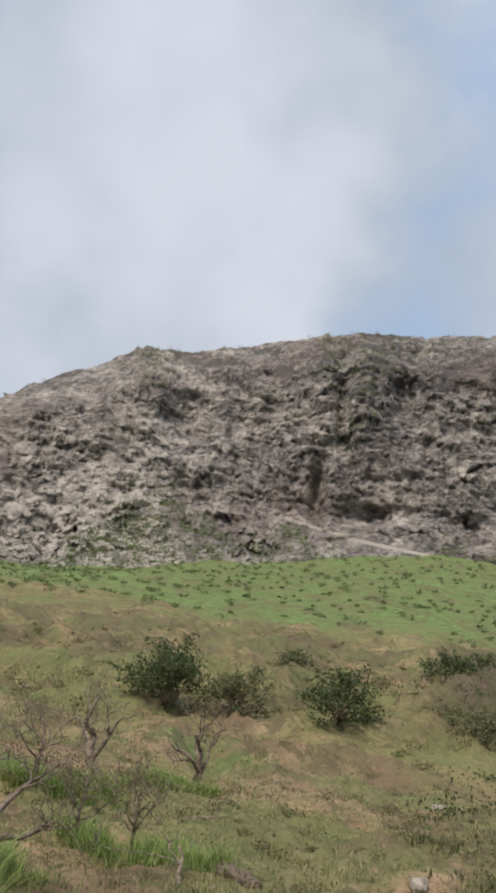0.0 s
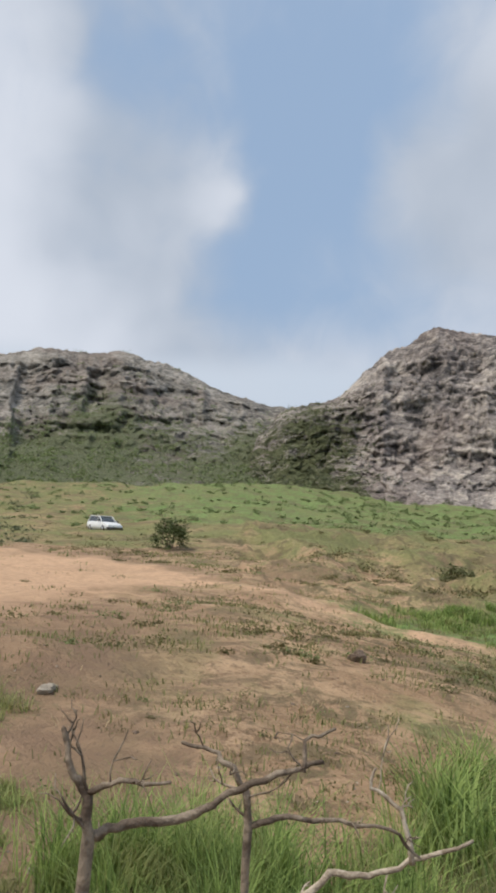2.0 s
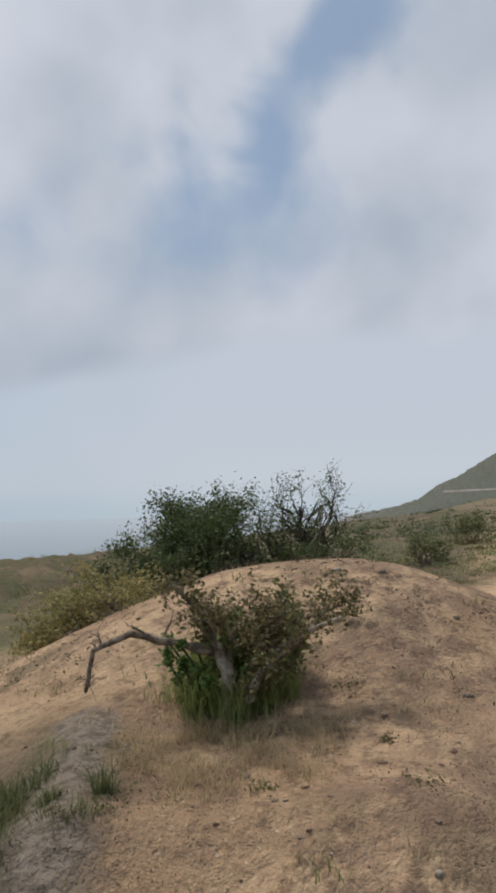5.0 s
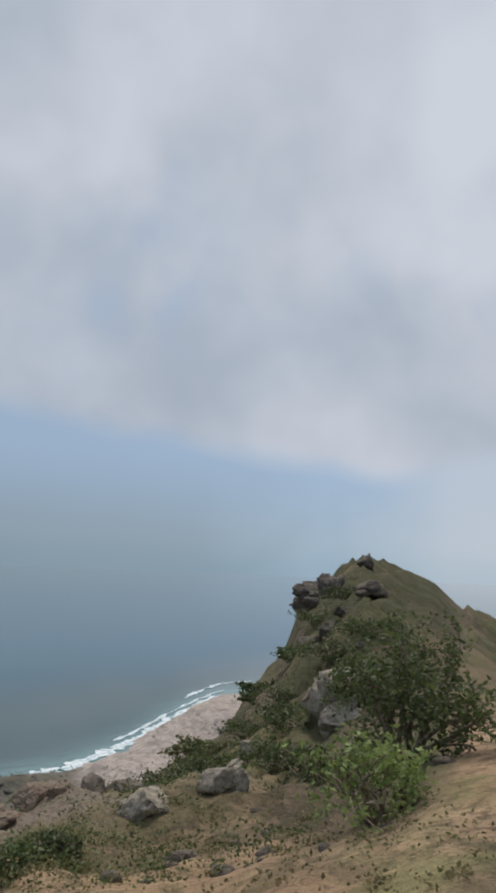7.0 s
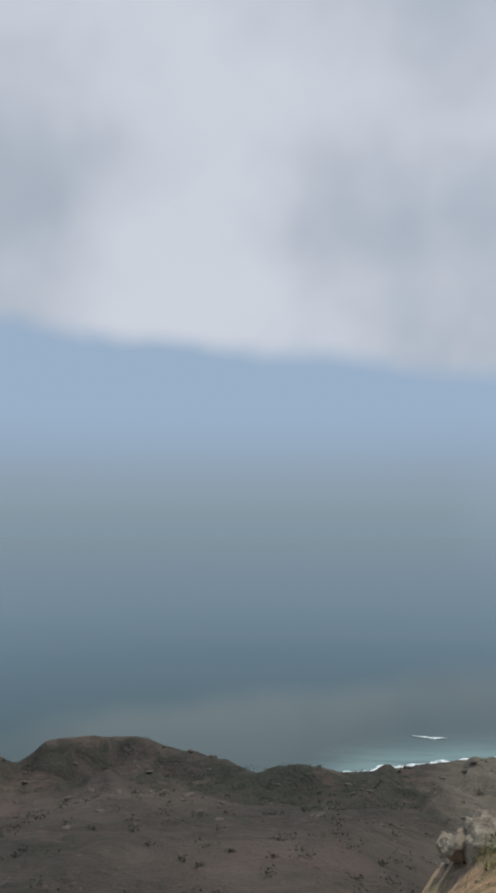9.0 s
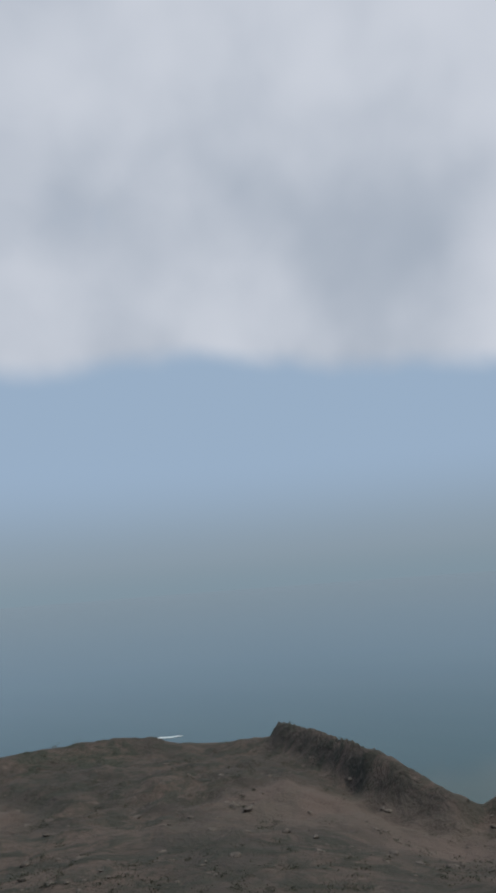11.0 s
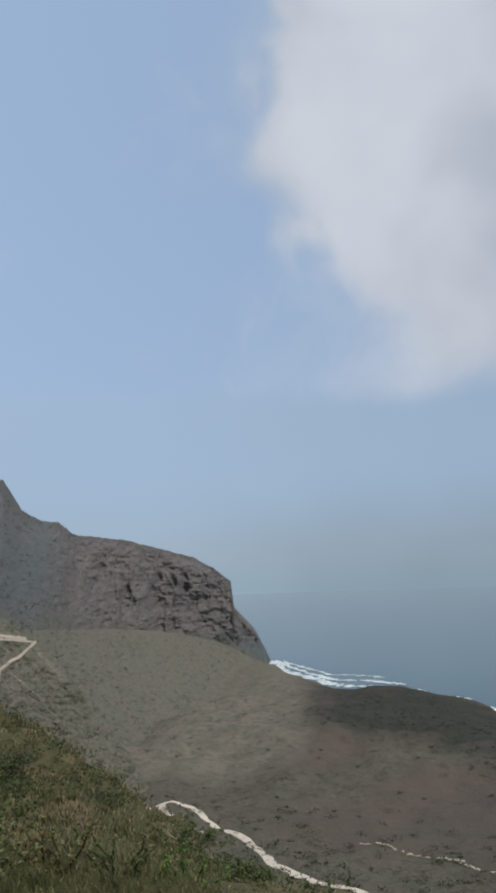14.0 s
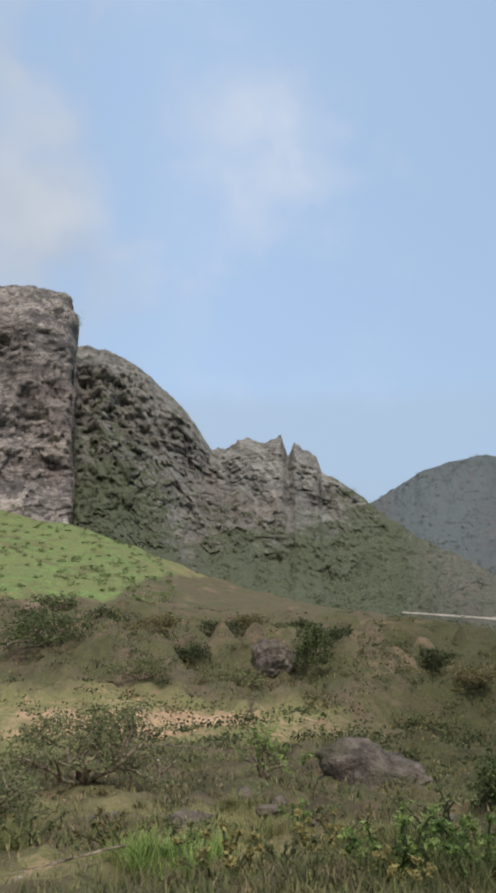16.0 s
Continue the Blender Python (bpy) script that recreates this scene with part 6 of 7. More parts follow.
    shrub("thorn_bush", 286, 19.5, 0.75, 2.0, LEAF_DARK, "dark thorn bush at the edge of the drop", 79, 1600, 0.08, limbs=9, group=slope, bare=0.3)
    shrub("thorn_bush", 282.5, 16.5, 0.5, 1.6, LEAF_DARK, "dark thorn bush at the edge of the drop", 80, 1200, 0.07, group=slope)
    shrub("thorn_bush", 277.5, 12.0, 0.7, 1.2, LEAF_DARK, "low thorn bush at the edge of the drop", 81, 800, 0.06, group=slope, bare=0.4)
    for i, (az, d, high, wide, leaf) in enumerate(((325, 7.2, 0.25, 0.5, LEAF_OLIVE), (316, 7.6, 0.3, 0.6, LEAF_YELLOW), (310.5, 6.6, 0.5, 0.7, LEAF_BRIGHT), (307.5, 8.2, 0.6, 0.8, LEAF_OLIVE),
                                               (302, 7.4, 0.4, 0.9, LEAF_GRASSY), (297, 8.6, 0.5, 0.8, LEAF_OLIVE), (294, 9.4, 0.6, 1.0, LEAF_BROWN), (290, 9.6, 0.55, 0.9, LEAF_OLIVE), (285.5, 10.5, 0.5, 0.9, LEAF_GRASSY))):
        shrub("broadleaf_weed", az, d, high, wide, leaf, "leafy weed on the steep grass", 90 + i, 700, 0.05, limbs=9, group="weeds on the valley side", depth=0)
    # slope above the beach
    shore = "shrubs above the beach"
    shrub("leafy_shrub", 136.6, 8.4, 1.5, 1.7, LEAF_DARK, "dark green leafy bush above the beach", 101, 2600, 0.06, limbs=10, group=shore)
    shrub("leafy_shrub", 138.6, 6.6, 0.7, 1.0, LEAF_BRIGHT, "low green broad-leaved bush", 102, 700, 0.06, group=shore)
    shrub("leafy_shrub", 143.5, 14.5, 0.4, 1.6, LEAF_DARK, "low dark bush on the grassy slope", 103, 1100, 0.07, group=shore)
    shrub("leafy_shrub", 148.5, 14.5, 0.35, 1.6, LEAF_DARK, "low dark bush on the grassy slope", 104, 1100, 0.07, group=shore)
    shrub("leafy_shrub", 146.0, 21, 0.45, 1.4, LEAF_DARK, "dark scrub along the slope's edge", 105, 1300, 0.1, group=shore)
    shrub("leafy_shrub", 150.2, 17, 0.4, 1.3, LEAF_OLIVE, "olive scrub along the slope's edge", 106, 1300, 0.09, group=shore)
    shrub("leafy_shrub", 162.0, 6.9, 0.3, 0.8, LEAF_DARK, "low dark green plant below a rock", 107, 600, 0.05, group=shore)
    shrub("leafy_shrub", 166.0, 6.9, 0.3, 0.8, LEAF_DARK, "low dark green plant below a rock", 108, 600, 0.05, group=shore)
    shrub("leafy_shrub", 139.4, 13.0, 0.8, 1.4, LEAF_DARK, "dark bush beside a pale boulder", 109, 1100, 0.07, group=shore)
    for i, (az, d, high, wide, leaf) in enumerate(((141.5, 18, 0.4, 1.8, LEAF_DARK), (144.5, 17, 0.4, 1.8, LEAF_BANK), (140.0, 26, 0.45, 2.2, LEAF_BANK), (142.0, 27, 0.45, 1.8, LEAF_DARK), (138.6, 17, 0.45, 1.8, LEAF_DARK), (147.0, 16.5, 0.4, 1.4, LEAF_DARK), (149.8, 14.0, 0.35, 1.6, LEAF_BANK), (143.9, 23, 0.4, 1.4, LEAF_DARK), (152.6, 12.0, 0.3, 1.3, LEAF_DARK),
                                               (151.5, 13.5, 0.4, 1.2, LEAF_BANK), (145.2, 11.5, 0.4, 1.1, LEAF_DARK), (142.2, 10, 0.45, 1.0, LEAF_BANK), (153.9, 12.5, 0.25, 0.8, LEAF_DARK), (160.4, 7.2, 0.22, 0.8, LEAF_BANK))):
        shrub("low_shrub", az, d, high, wide, leaf, "low cushion of dark scrub above the beach", 120 + i, 900, 0.05 + 0.001 * d, limbs=9, group=shore, fill=True)
    for i, (az, d, high, wide, leaf) in enumerate(((313.5, 6.6, 0.3, 0.6, LEAF_GRASSY), (318.5, 7.0, 0.25, 0.5, LEAF_OLIVE), (306, 7.0, 0.4, 0.8, LEAF_GRASSY), (299.5, 8.0, 0.45, 0.9, LEAF_OLIVE), (322, 6.2, 0.3, 0.5, LEAF_YELLOW), (309, 7.6, 0.4, 0.8, LEAF_BRIGHT), (304.5, 7.8, 0.4, 0.7, LEAF_BRIGHT), (317.2, 9.4, 0.35, 0.5, LEAF_BRIGHT), (311.5, 6.2, 0.25, 0.5, LEAF_YELLOW), (335.5, 8.2, 0.35, 0.9, LEAF_OLIVE), (329, 7.6, 0.3, 0.8, LEAF_BROWN), (314.5, 8.4, 0.3, 0.8, LEAF_BROWN), (300.5, 6.8, 0.35, 0.7, LEAF_BRIGHT))):
        shrub("broadleaf_weed", az, d, high, wide, leaf, "leafy weed on the steep grass", 140 + i, 800, 0.045, limbs=9, group="weeds on the valley side", depth=0)
    # tall grass close by
    tall_grass("fresh_grass", 44, 3.7, 1.15, 4800, 0.3, GRASS_BRIGHT, "fresh tall green grass", 201, 0.0042)
    tall_grass("low_grass", 61, 3.9, 0.5, 900, 0.06, GRASS_DULL, "fresh tall green grass", 202, 0.0042)
    tall_grass("fresh_grass", 23, 5.8, 1.2, 3600, 0.36, GRASS_BRIGHT, "fresh tall green grass", 203, 0.0075)
    tall_grass("fresh_grass", 16.5, 7.2, 0.8, 2000, 0.22, GRASS_BRIGHT, "fresh tall green grass", 204, 0.0054)
    tall_grass("mixed_grass", 4.5, 8.6, 1.0, 1800, 0.2, GRASS_BRIGHT, "green grass in a dry thicket", 205, 0.0048)
    tall_grass("fresh_grass", 10.2, 12.4, 1.1, 2250, 0.25, GRASS_BRIGHT, "fresh green grass round a dead tree", 206, 0.0072)
    tall_grass("fresh_grass", 3.4, 15.6, 1.2, 2000, 0.22, GRASS_BRIGHT, "fresh green grass round a dead tree", 207, 0.0078)
    tall_grass("dry_grass", 33.5, 3.3, 0.5, 1125, 0.204, GRASS_DRY, "tangled dry grass", 208, 0.003, 0.9)
    tall_grass("dry_grass", 25, 4.6, 0.6, 1125, 0.19, GRASS_DULL, "tangled dull grass", 209, 0.0036, 0.9)
    tall_grass("low_grass", 69, 7.8, 1.25, 7000, 0.11, GRASS_MID, "low green grass round a shrub", 210, 0.0048)
    tall_grass("low_grass", 75, 8.6, 0.8, 1500, 0.09, GRASS_DULL, "low grass at the track edge", 211, 0.0048)
    tall_grass("low_grass", 61.5, 5.2, 0.7, 3200, 0.07, GRASS_MID, "low green grass on sandy ground", 212, 0.0042)
    tall_grass("low_grass", 72.5, 5.4, 0.45, 1800, 0.08, GRASS_DULL, "low grass on sandy ground", 213, 0.0036)
    tall_grass("low_grass", 69.6, 20.2, 1.4, 3000, 0.26, GRASS_MID, "green grass hump in the sand", 214, 0.0096)
    tall_grass("fresh_grass", 110.6, 5.5, 0.42, 2200, 0.24, GRASS_MID, "long green grass under the gnarled shrub", 215, 0.0036, 0.8)
    tall_grass("dry_grass", 125.5, 4.3, 0.55, 1600, 0.11, GRASS_WEEDY, "dry and green grass below the worn bank", 226, 0.003, 1.2)
    tall_grass("dry_grass", 110, 4.75, 0.7, 2200, 0.085, GRASS_DRY, "flattened dry grass", 216, 0.0024, 1.4)
    tall_grass("low_grass", 325, 6.9, 0.5, 1250, 0.177, GRASS_BRIGHT, "fresh tuft of green grass", 217, 0.0036)
    tall_grass("low_grass", 304, 6.8, 1.5, 4200, 0.14, GRASS_WEEDY, "rough grass on the valley side", 218, 0.0048)
    tall_grass("low_grass", 291, 8.4, 1.8, 4500, 0.15, GRASS_OLIVE, "rough grass on the valley side", 219, 0.0054)
    tall_grass("low_grass", 315, 9.0, 1.6, 2200, 0.12, GRASS_DULL, "rough grass on the valley side", 220, 0.0048)
    tall_grass("low_grass", 340, 8.5, 1.2, 2500, 0.17, GRASS_DULL, "rough grass on the slope", 221, 0.0048)
    tall_grass("low_grass", 163, 7.6, 1.0, 1875, 0.136, GRASS_DULL, "green grass above the drop", 222, 0.0042)
    tall_grass("fresh_grass", 27.5, 21, 3.0, 3250, 0.17, GRASS_BRIGHT, "green grassy patch on the slope", 223, 0.0132)


def scatter_cover():
    """What nobody could count: tufts, weeds, field scrub, pebbles."""
    rng = np.random.default_rng(900)

    def tufts(count, d0, d1, az0, az1, spread):
        az, d = rng.uniform(az0, az1, count), np.exp(rng.uniform(math.log(d0), math.log(d1), count))
        cover = ground_cover(az % 360, d, 0, 0)
        keep = rng.uniform(0, 1, count) > np.clip(cover["sand"] * 1.4 + 0.75 * blob(az % 360, d, 104, 6, 8, 7) + 0.3, 0, 0.97)
        return az[keep], d[keep], cover["lush"][keep]

    for name, mat, count, high, blades, label in (("short_grass", GRASS_DULL, 14000, 0.06, 12, "short dull grass tufts on the hillside"), ("straw_grass", GRASS_DRY, 5000, 0.045, 10, "short straw-coloured tufts on the hillside")):
        az, d, _ = tufts(count, 2.5, 42, -75, 126, 1)
        feet = np.repeat(on_ground(az, d), blades, axis=0)
        reach = np.repeat(0.05 + 0.008 * d, blades)
        feet[:, :2] += rng.normal(0, 1, (len(feet), 2)) * reach[:, None]
        tall = high * (1 + 0.03 * np.repeat(d, blades))
        soup = Soup()
        soup.blades(feet, tall, 0.002 + 0.0005 * np.repeat(d, blades), rng, 1.0)
        stuff(name, soup, mat, label, "grass")
    for name, mat, count, d0, d1, size, label in (("low_weeds", LEAF_WEED, 2600, 3, 60, 0.045, "low olive weeds dotted over the hillside"), ("dark_weeds", LEAF_BELT, 800, 5, 75, 0.045, "low dark weeds dotted over the hillside"),
                                                  ("dry_scrub", LEAF_BROWN, 2200, 4, 75, 0.05, "low dry brown scrub dotted over the hillside")):
        az, d, _ = tufts(count, d0, d1, -80, 126, 1)
        k = 56
        base = np.repeat(on_ground(az, d), k, axis=0)
        big = np.repeat((0.04 + 0.0065 * d) * rng.uniform(0.4, 1.6, len(d)), k)
        off = rng.normal(0, 1, (len(base), 3)) * np.array([0.8, 0.8, 0.3])
        off[:, 2] = np.abs(off[:, 2]) + 0.05
        soup, grade = Soup(), np.repeat(np.digitize(d, (10, 25)), k)
        for g, s in ((0, size * 0.45), (1, size), (2, size * 1.9)):
            soup.leaves((base + off * big[:, None])[grade == g], s, s * 0.55, rng, upright=0.3)
        stuff(name, soup, mat, label, "weeds")
    for name, mat, count, high, a0, a1, label in (("heath_grass", GRASS_OLIVE, 3000, 0.10, 284, 305, "dark olive tufts on the bank above the valley"), ("heath_straw", GRASS_HEATH, 4000, 0.08, 284, 346, "dull straw tufts on the bank above the valley"), ("heath_green", GRASS_WEEDY, 2000, 0.08, 309, 346, "green tufts on the bank above the valley")):
        az, d = rng.uniform(a0, a1, count), np.exp(rng.uniform(math.log(4.5), math.log(60), count))
        clump = fractal(d * np.sin(np.radians(az)) / 2.0, d * np.cos(np.radians(az)) / 2.0, 0.3, 3, 0.55, 57)
        keep = (clump > rng.uniform(-0.6, 0.5, count)) & (ground_cover(az, d, 0, 0)["sand"] < 0.16)
        az, d, blades = az[keep], d[keep], 12
        feet = np.repeat(on_ground(az, d), blades, axis=0)
        feet[:, :2] += rng.normal(0, 1, (len(feet), 2)) * np.repeat(0.05 + 0.007 * d, blades)[:, None]
        soup = Soup()
        soup.blades(feet, high * (1 + 0.03 * np.repeat(d, blades)), 0.003 + 0.0006 * np.repeat(d, blades), rng, 1.0)
        stuff(name, soup, mat, label, "grass")
    count = 700
    az, d = rng.uniform(-72, 40, count), rng.uniform(24, 74, count)
    keep = fractal(d * np.sin(np.radians(az)) / 7, d * np.cos(np.radians(az)) / 7, 0.7, 2, 0.5, 59) > rng.uniform(-0.3, 0.5, count)
    k = 60
    base = np.repeat(on_ground(az[keep], d[keep]), k, axis=0)
    off = rng.normal(0, 1, (len(base), 3)) * np.array([0.55, 0.55, 0.4])
    off[:, 2] = np.abs(off[:, 2])
    stuff("brown_scrub", Soup().leaves(base + off * np.repeat(rng.uniform(0.2, 0.75, keep.sum()), k)[:, None], 0.15, 0.06, rng, upright=0.5), LEAF_BROWN, "dry brown scrub scattered below the green belt", "scrub")
    # scrub on the green belt
    count = 1500
    az, d = rng.uniform(-34, 66, count), 76 + 84 * rng.uniform(0, 1, count) ** 0.8
    keep = rng.uniform(0, 1, count) < np.where(az > 40, 0.5, 1.0)
    az, d = az[keep], d[keep]
    k = 36
    base = np.repeat(on_ground(az, d), k, axis=0)
    big = np.repeat(rng.uniform(0.25, 0.75, len(d)), k)
    off = rng.normal(0, 1, (len(base), 3)) * np.array([0.5, 0.5, 0.36])
    off[:, 2] = np.abs(off[:, 2]) + 0.1
    stuff("field_scrub", Soup().leaves(base + off * big[:, None], 0.28, 0.16, rng, upright=0.3), LEAF_BELT, "low green scrub dotted over the belt below the cliffs", "scrub")
    # scrub on the grass towards the far hill, and on the steep side below
    for name, mat, count, a0, a1, d0, d1, r0, r1, size, label in (
            ("mound_scrub", LEAF_WEED, 500, 92, 131, 18, 46, 0.10, 0.32, 0.09, "dark scrub on the rise behind the mound"),
            ("far_scrub", LEAF_FAR, 900, 60, 112, 45, 210, 0.25, 0.9, 0.36, "grey-green scrub on the saddle"),
            ("coast_scrub", LEAF_COAST, 9000, 140, 284, 90, 520, 0.6, 2.2, 0.8, "dark scrub on the coastal flat"),
            ("valley_scrub", LEAF_COAST, 3600, 256, 300, 130, 740, 0.5, 1.9, 0.8, "dark scrub on the valley floor"),
            ("bank_scrub", LEAF_BANK, 1500, 290, 345, 18, 80, 0.12, 0.5, 0.14, "olive scrub on the bank above the valley"),
            ("edge_scrub", LEAF_BANK, 500, 291, 306, 22, 85, 0.2, 0.6, 0.16, "dark scrub along the edge of the valley"),
            ("brink_weeds", LEAF_BROWN, 700, 133, 174, 4.5, 40, 0.05, 0.22, 0.045, "dry brown scrub on the slope above the beach"),
            ("brink_scrub", LEAF_DARK, 1000, 133, 172, 6, 45, 0.06, 0.26, 0.05, "dark scrub on the slope above the beach")):
        az, d = rng.uniform(a0, a1, count), np.exp(rng.uniform(math.log(d0), math.log(d1), count))
        reach = 3.5 if d1 < 50 else 40
        clump = fractal(d * np.sin(np.radians(az)) / reach, d * np.cos(np.radians(az)) / reach, 0.3, 2, 0.5, 31)
        spots = on_ground(az, d)
        keep = (clump > (rng.uniform(0.2, 0.7, count) if reach < 10 else rng.uniform(-0.9, 0.5, count))) & (spots[:, 2] > SEA_LEVEL + 1.5)
        if name in ("coast_scrub", "valley_scrub"):
            cover = ground_cover(az, d, 0, 0)
            keep &= rng.uniform(0, 1, count) < 0.3 + 0.7 * cover["thick"] - 0.27 * cover["plain"]
        spots, k = spots[keep], 36
        base = np.repeat(spots, k, axis=0)
        big = np.repeat(rng.uniform(r0, r1, len(spots)), k)
        off = rng.normal(0, 1, (len(base), 3)) * np.array([0.8, 0.8, 0.4])
        off[:, 2] = np.abs(off[:, 2])
        stuff(name, Soup().leaves(base + off * big[:, None], size * 0.7, size * 0.4, rng, upright=0.2), mat, label, "scrub")
    # litter and clods on the mound
    count = 3000
    az, d = rng.uniform(74, 126, count), np.exp(rng.uniform(math.log(2.8), math.log(13), count))
    drift = fractal(d * np.sin(np.radians(az)) / 0.9, d * np.cos(np.radians(az)) / 0.9, 0.2, 3, 0.6, 83)
    az, d = az[drift > 0.0], d[drift > 0.0]
    k = 7
    base = np.repeat(on_ground(az, d, 0.012), k, axis=0)
    base[:, :2] += rng.normal(0, 1, (len(base), 2)) * np.repeat(0.03 + 0.008 * d, k)[:, None]
    litter = Soup()
    for near, size in ((True, 0.016), (False, 0.03)):
        litter.leaves(base[np.repeat(d < 5.5, k) == near], size, size * 0.35, rng, upright=-0.2)
    stuff("dry_litter", litter, LEAF_LITTER, "dry leaf litter and broken twigs on the mound", "litter")
    # pebbles
    for name, mat, count, s0, s1, d0, d1, a0, a1, label in (("pale_pebbles", STONE_PALE, 260, 0.01, 0.036, 2.6, 34, -40, 128, "pale pebbles strewn over the soil"),
                                                    ("brown_pebbles", STONE_BROWN, 380, 0.01, 0.042, 2.6, 30, -60, 128, "brown clods and pebbles strewn over the soil"),
                                                    ("mound_clods", STONE_CLOD, 320, 0.006, 0.03, 3, 13, 76, 126, "reddish brown clods of earth on the mound"),
                                                    ("slope_stones", STONE_GREY, 130, 0.02, 0.13, 6, 30, 134, 172, "grey stones on the slope above the beach"),
                                                    ("coast_rocks", STONE_COAST, 500, 0.25, 1.1, 190, 430, 160, 250, "dark rocks strewn over the coastal flat"), ("valley_stones", STONE_GREY, 90, 0.03, 0.16, 8, 60, 288, 345, "grey stones on the bank above the valley")):
        soup = Soup()
        az, d = rng.uniform(a0, a1, count), np.exp(rng.uniform(math.log(d0), math.log(d1), count))
        for p, s, far in zip(on_ground(az, d), rng.uniform(0, 1, count) ** 3, d):
            soup.stone(p, (s0 + (s1 - s0) * s) * (1 + 0.03 * min(far, 40)), rng, 0.6 if far < 100 else 0.4, 1 if far < 100 else 2, 0.28 if far < 100 else 0.5)
        stuff(name, soup, mat, label, "pebbles")


def slope_scrub(ob, name, mat, count, seed, size, r0, r1, least, label):
    """Bushes rooted on a rock slope where it is green."""
    rng = np.random.default_rng(seed)
    n = len(ob.data.vertices)
    co, green = np.empty(n * 3), np.empty(n)
    ob.data.vertices.foreach_get("co", co)
    ob.data.attributes["scrub"].data.foreach_get("value", green)
    co = co.reshape(-1, 3)
    weight = np.clip(green - least, 0, 1)
    weight[co[:, 2] < sheet_height(np.degrees(np.arctan2(-co[:, 0], co[:, 1])) % 360, np.hypot(co[:, 0], co[:, 1])) - 0.5] = 0
    picks = rng.choice(n, count, p=weight / weight.sum())
    k = 34
    base = np.repeat(co[picks], k, axis=0)
    big = np.repeat(rng.uniform(r0, r1, count), k)
    off = rng.normal(0, 1, (len(base), 3)) * np.array([0.9, 0.9, 0.5])
    stuff(name, Soup().leaves(base + off * big[:, None], size * 0.65, size * 0.4, rng, upright=0.2), mat, label, "scrub")


# ---- rocks ----
def boulder(az, d, size, mat, label, seed, flat=0.75, sink=0.3, group="boulders", pieces=1, name="boulder", jag=0.3):
    """A boulder, with smaller ones of its kind beside it where there are more pieces."""
    rng = np.random.default_rng(seed)
    for i in range(pieces):
        s = size * (1 if i == 0 else rng.uniform(0.4, 0.8))
        across, along = rng.normal(0, 1.0, 2) * size if i else (0, 0)
        ob = new(name, Soup().stone((0, 0, 0), s, rng, flat, 4, 0.5 if mat is STONE_PITTED else jag).mesh(name, mat))
        ob.location = place(az + math.degrees(across / d), d + along, s * flat * (1 - sink) * 0.5)
        tagged(ob, label, "rock", group)


def furrowed_boulder(az, d, wide, high, label, seed):
    """A boulder with a blunt high end, a sloping back and furrows worn down its face."""
    bm = bmesh.new()
    bmesh.ops.create_icosphere(bm, subdivisions=5, radius=1.0)
    v = np.array([p.co[:] for p in bm.verts])
    faces = [[p.index for p in f.verts] for f in bm.faces]
    bm.free()
    v = np.sign(v) * np.abs(v) ** 0.75
    back = np.clip((v[:, 0] + 1) / 2, 0, 1)
    v[:, 2] *= 1 - 0.68 * (1 - back) ** 1.15 - 0.1 * smoothstep(back, 0.85, 1.0)
    v[:, 0] = np.where(v[:, 0] > 0, v[:, 0] * (0.86 + 0.14 * v[:, 2]), v[:, 0])
    run = v[:, 0] * 3.4 + v[:, 2] * 1.6
    furrow = fractal(run * 1.5, v[:, 1] * 2.2, v[:, 2] * 0.5, 4, 0.6, seed, True)
    lump = fractal(v[:, 0] * 1.8, v[:, 1] * 1.8, v[:, 2] * 1.8, 4, 0.55, seed + 5)
    block, crack = cells(v[:, 0] * 2.6 + 0.3 * lump, v[:, 2] * 2.2 + v[:, 1], seed + 9)
    v = v * (1 + 0.085 * furrow + 0.14 * lump + 0.06 * block - 0.07 * (1 - smoothstep(crack, 0, 0.12)))[:, None]
    v = v * np.array([wide / 2, wide * 0.3, high * 0.78])
    ob = new("boulder", make_mesh("boulder", v, faces, STONE_DARK))
    at = place(az, d, high * 0.06)
    ob.matrix_world = pose(at.x, at.y, at.z, 0, 0, az + 168)
    tagged(ob, label, "rock", "boulders")


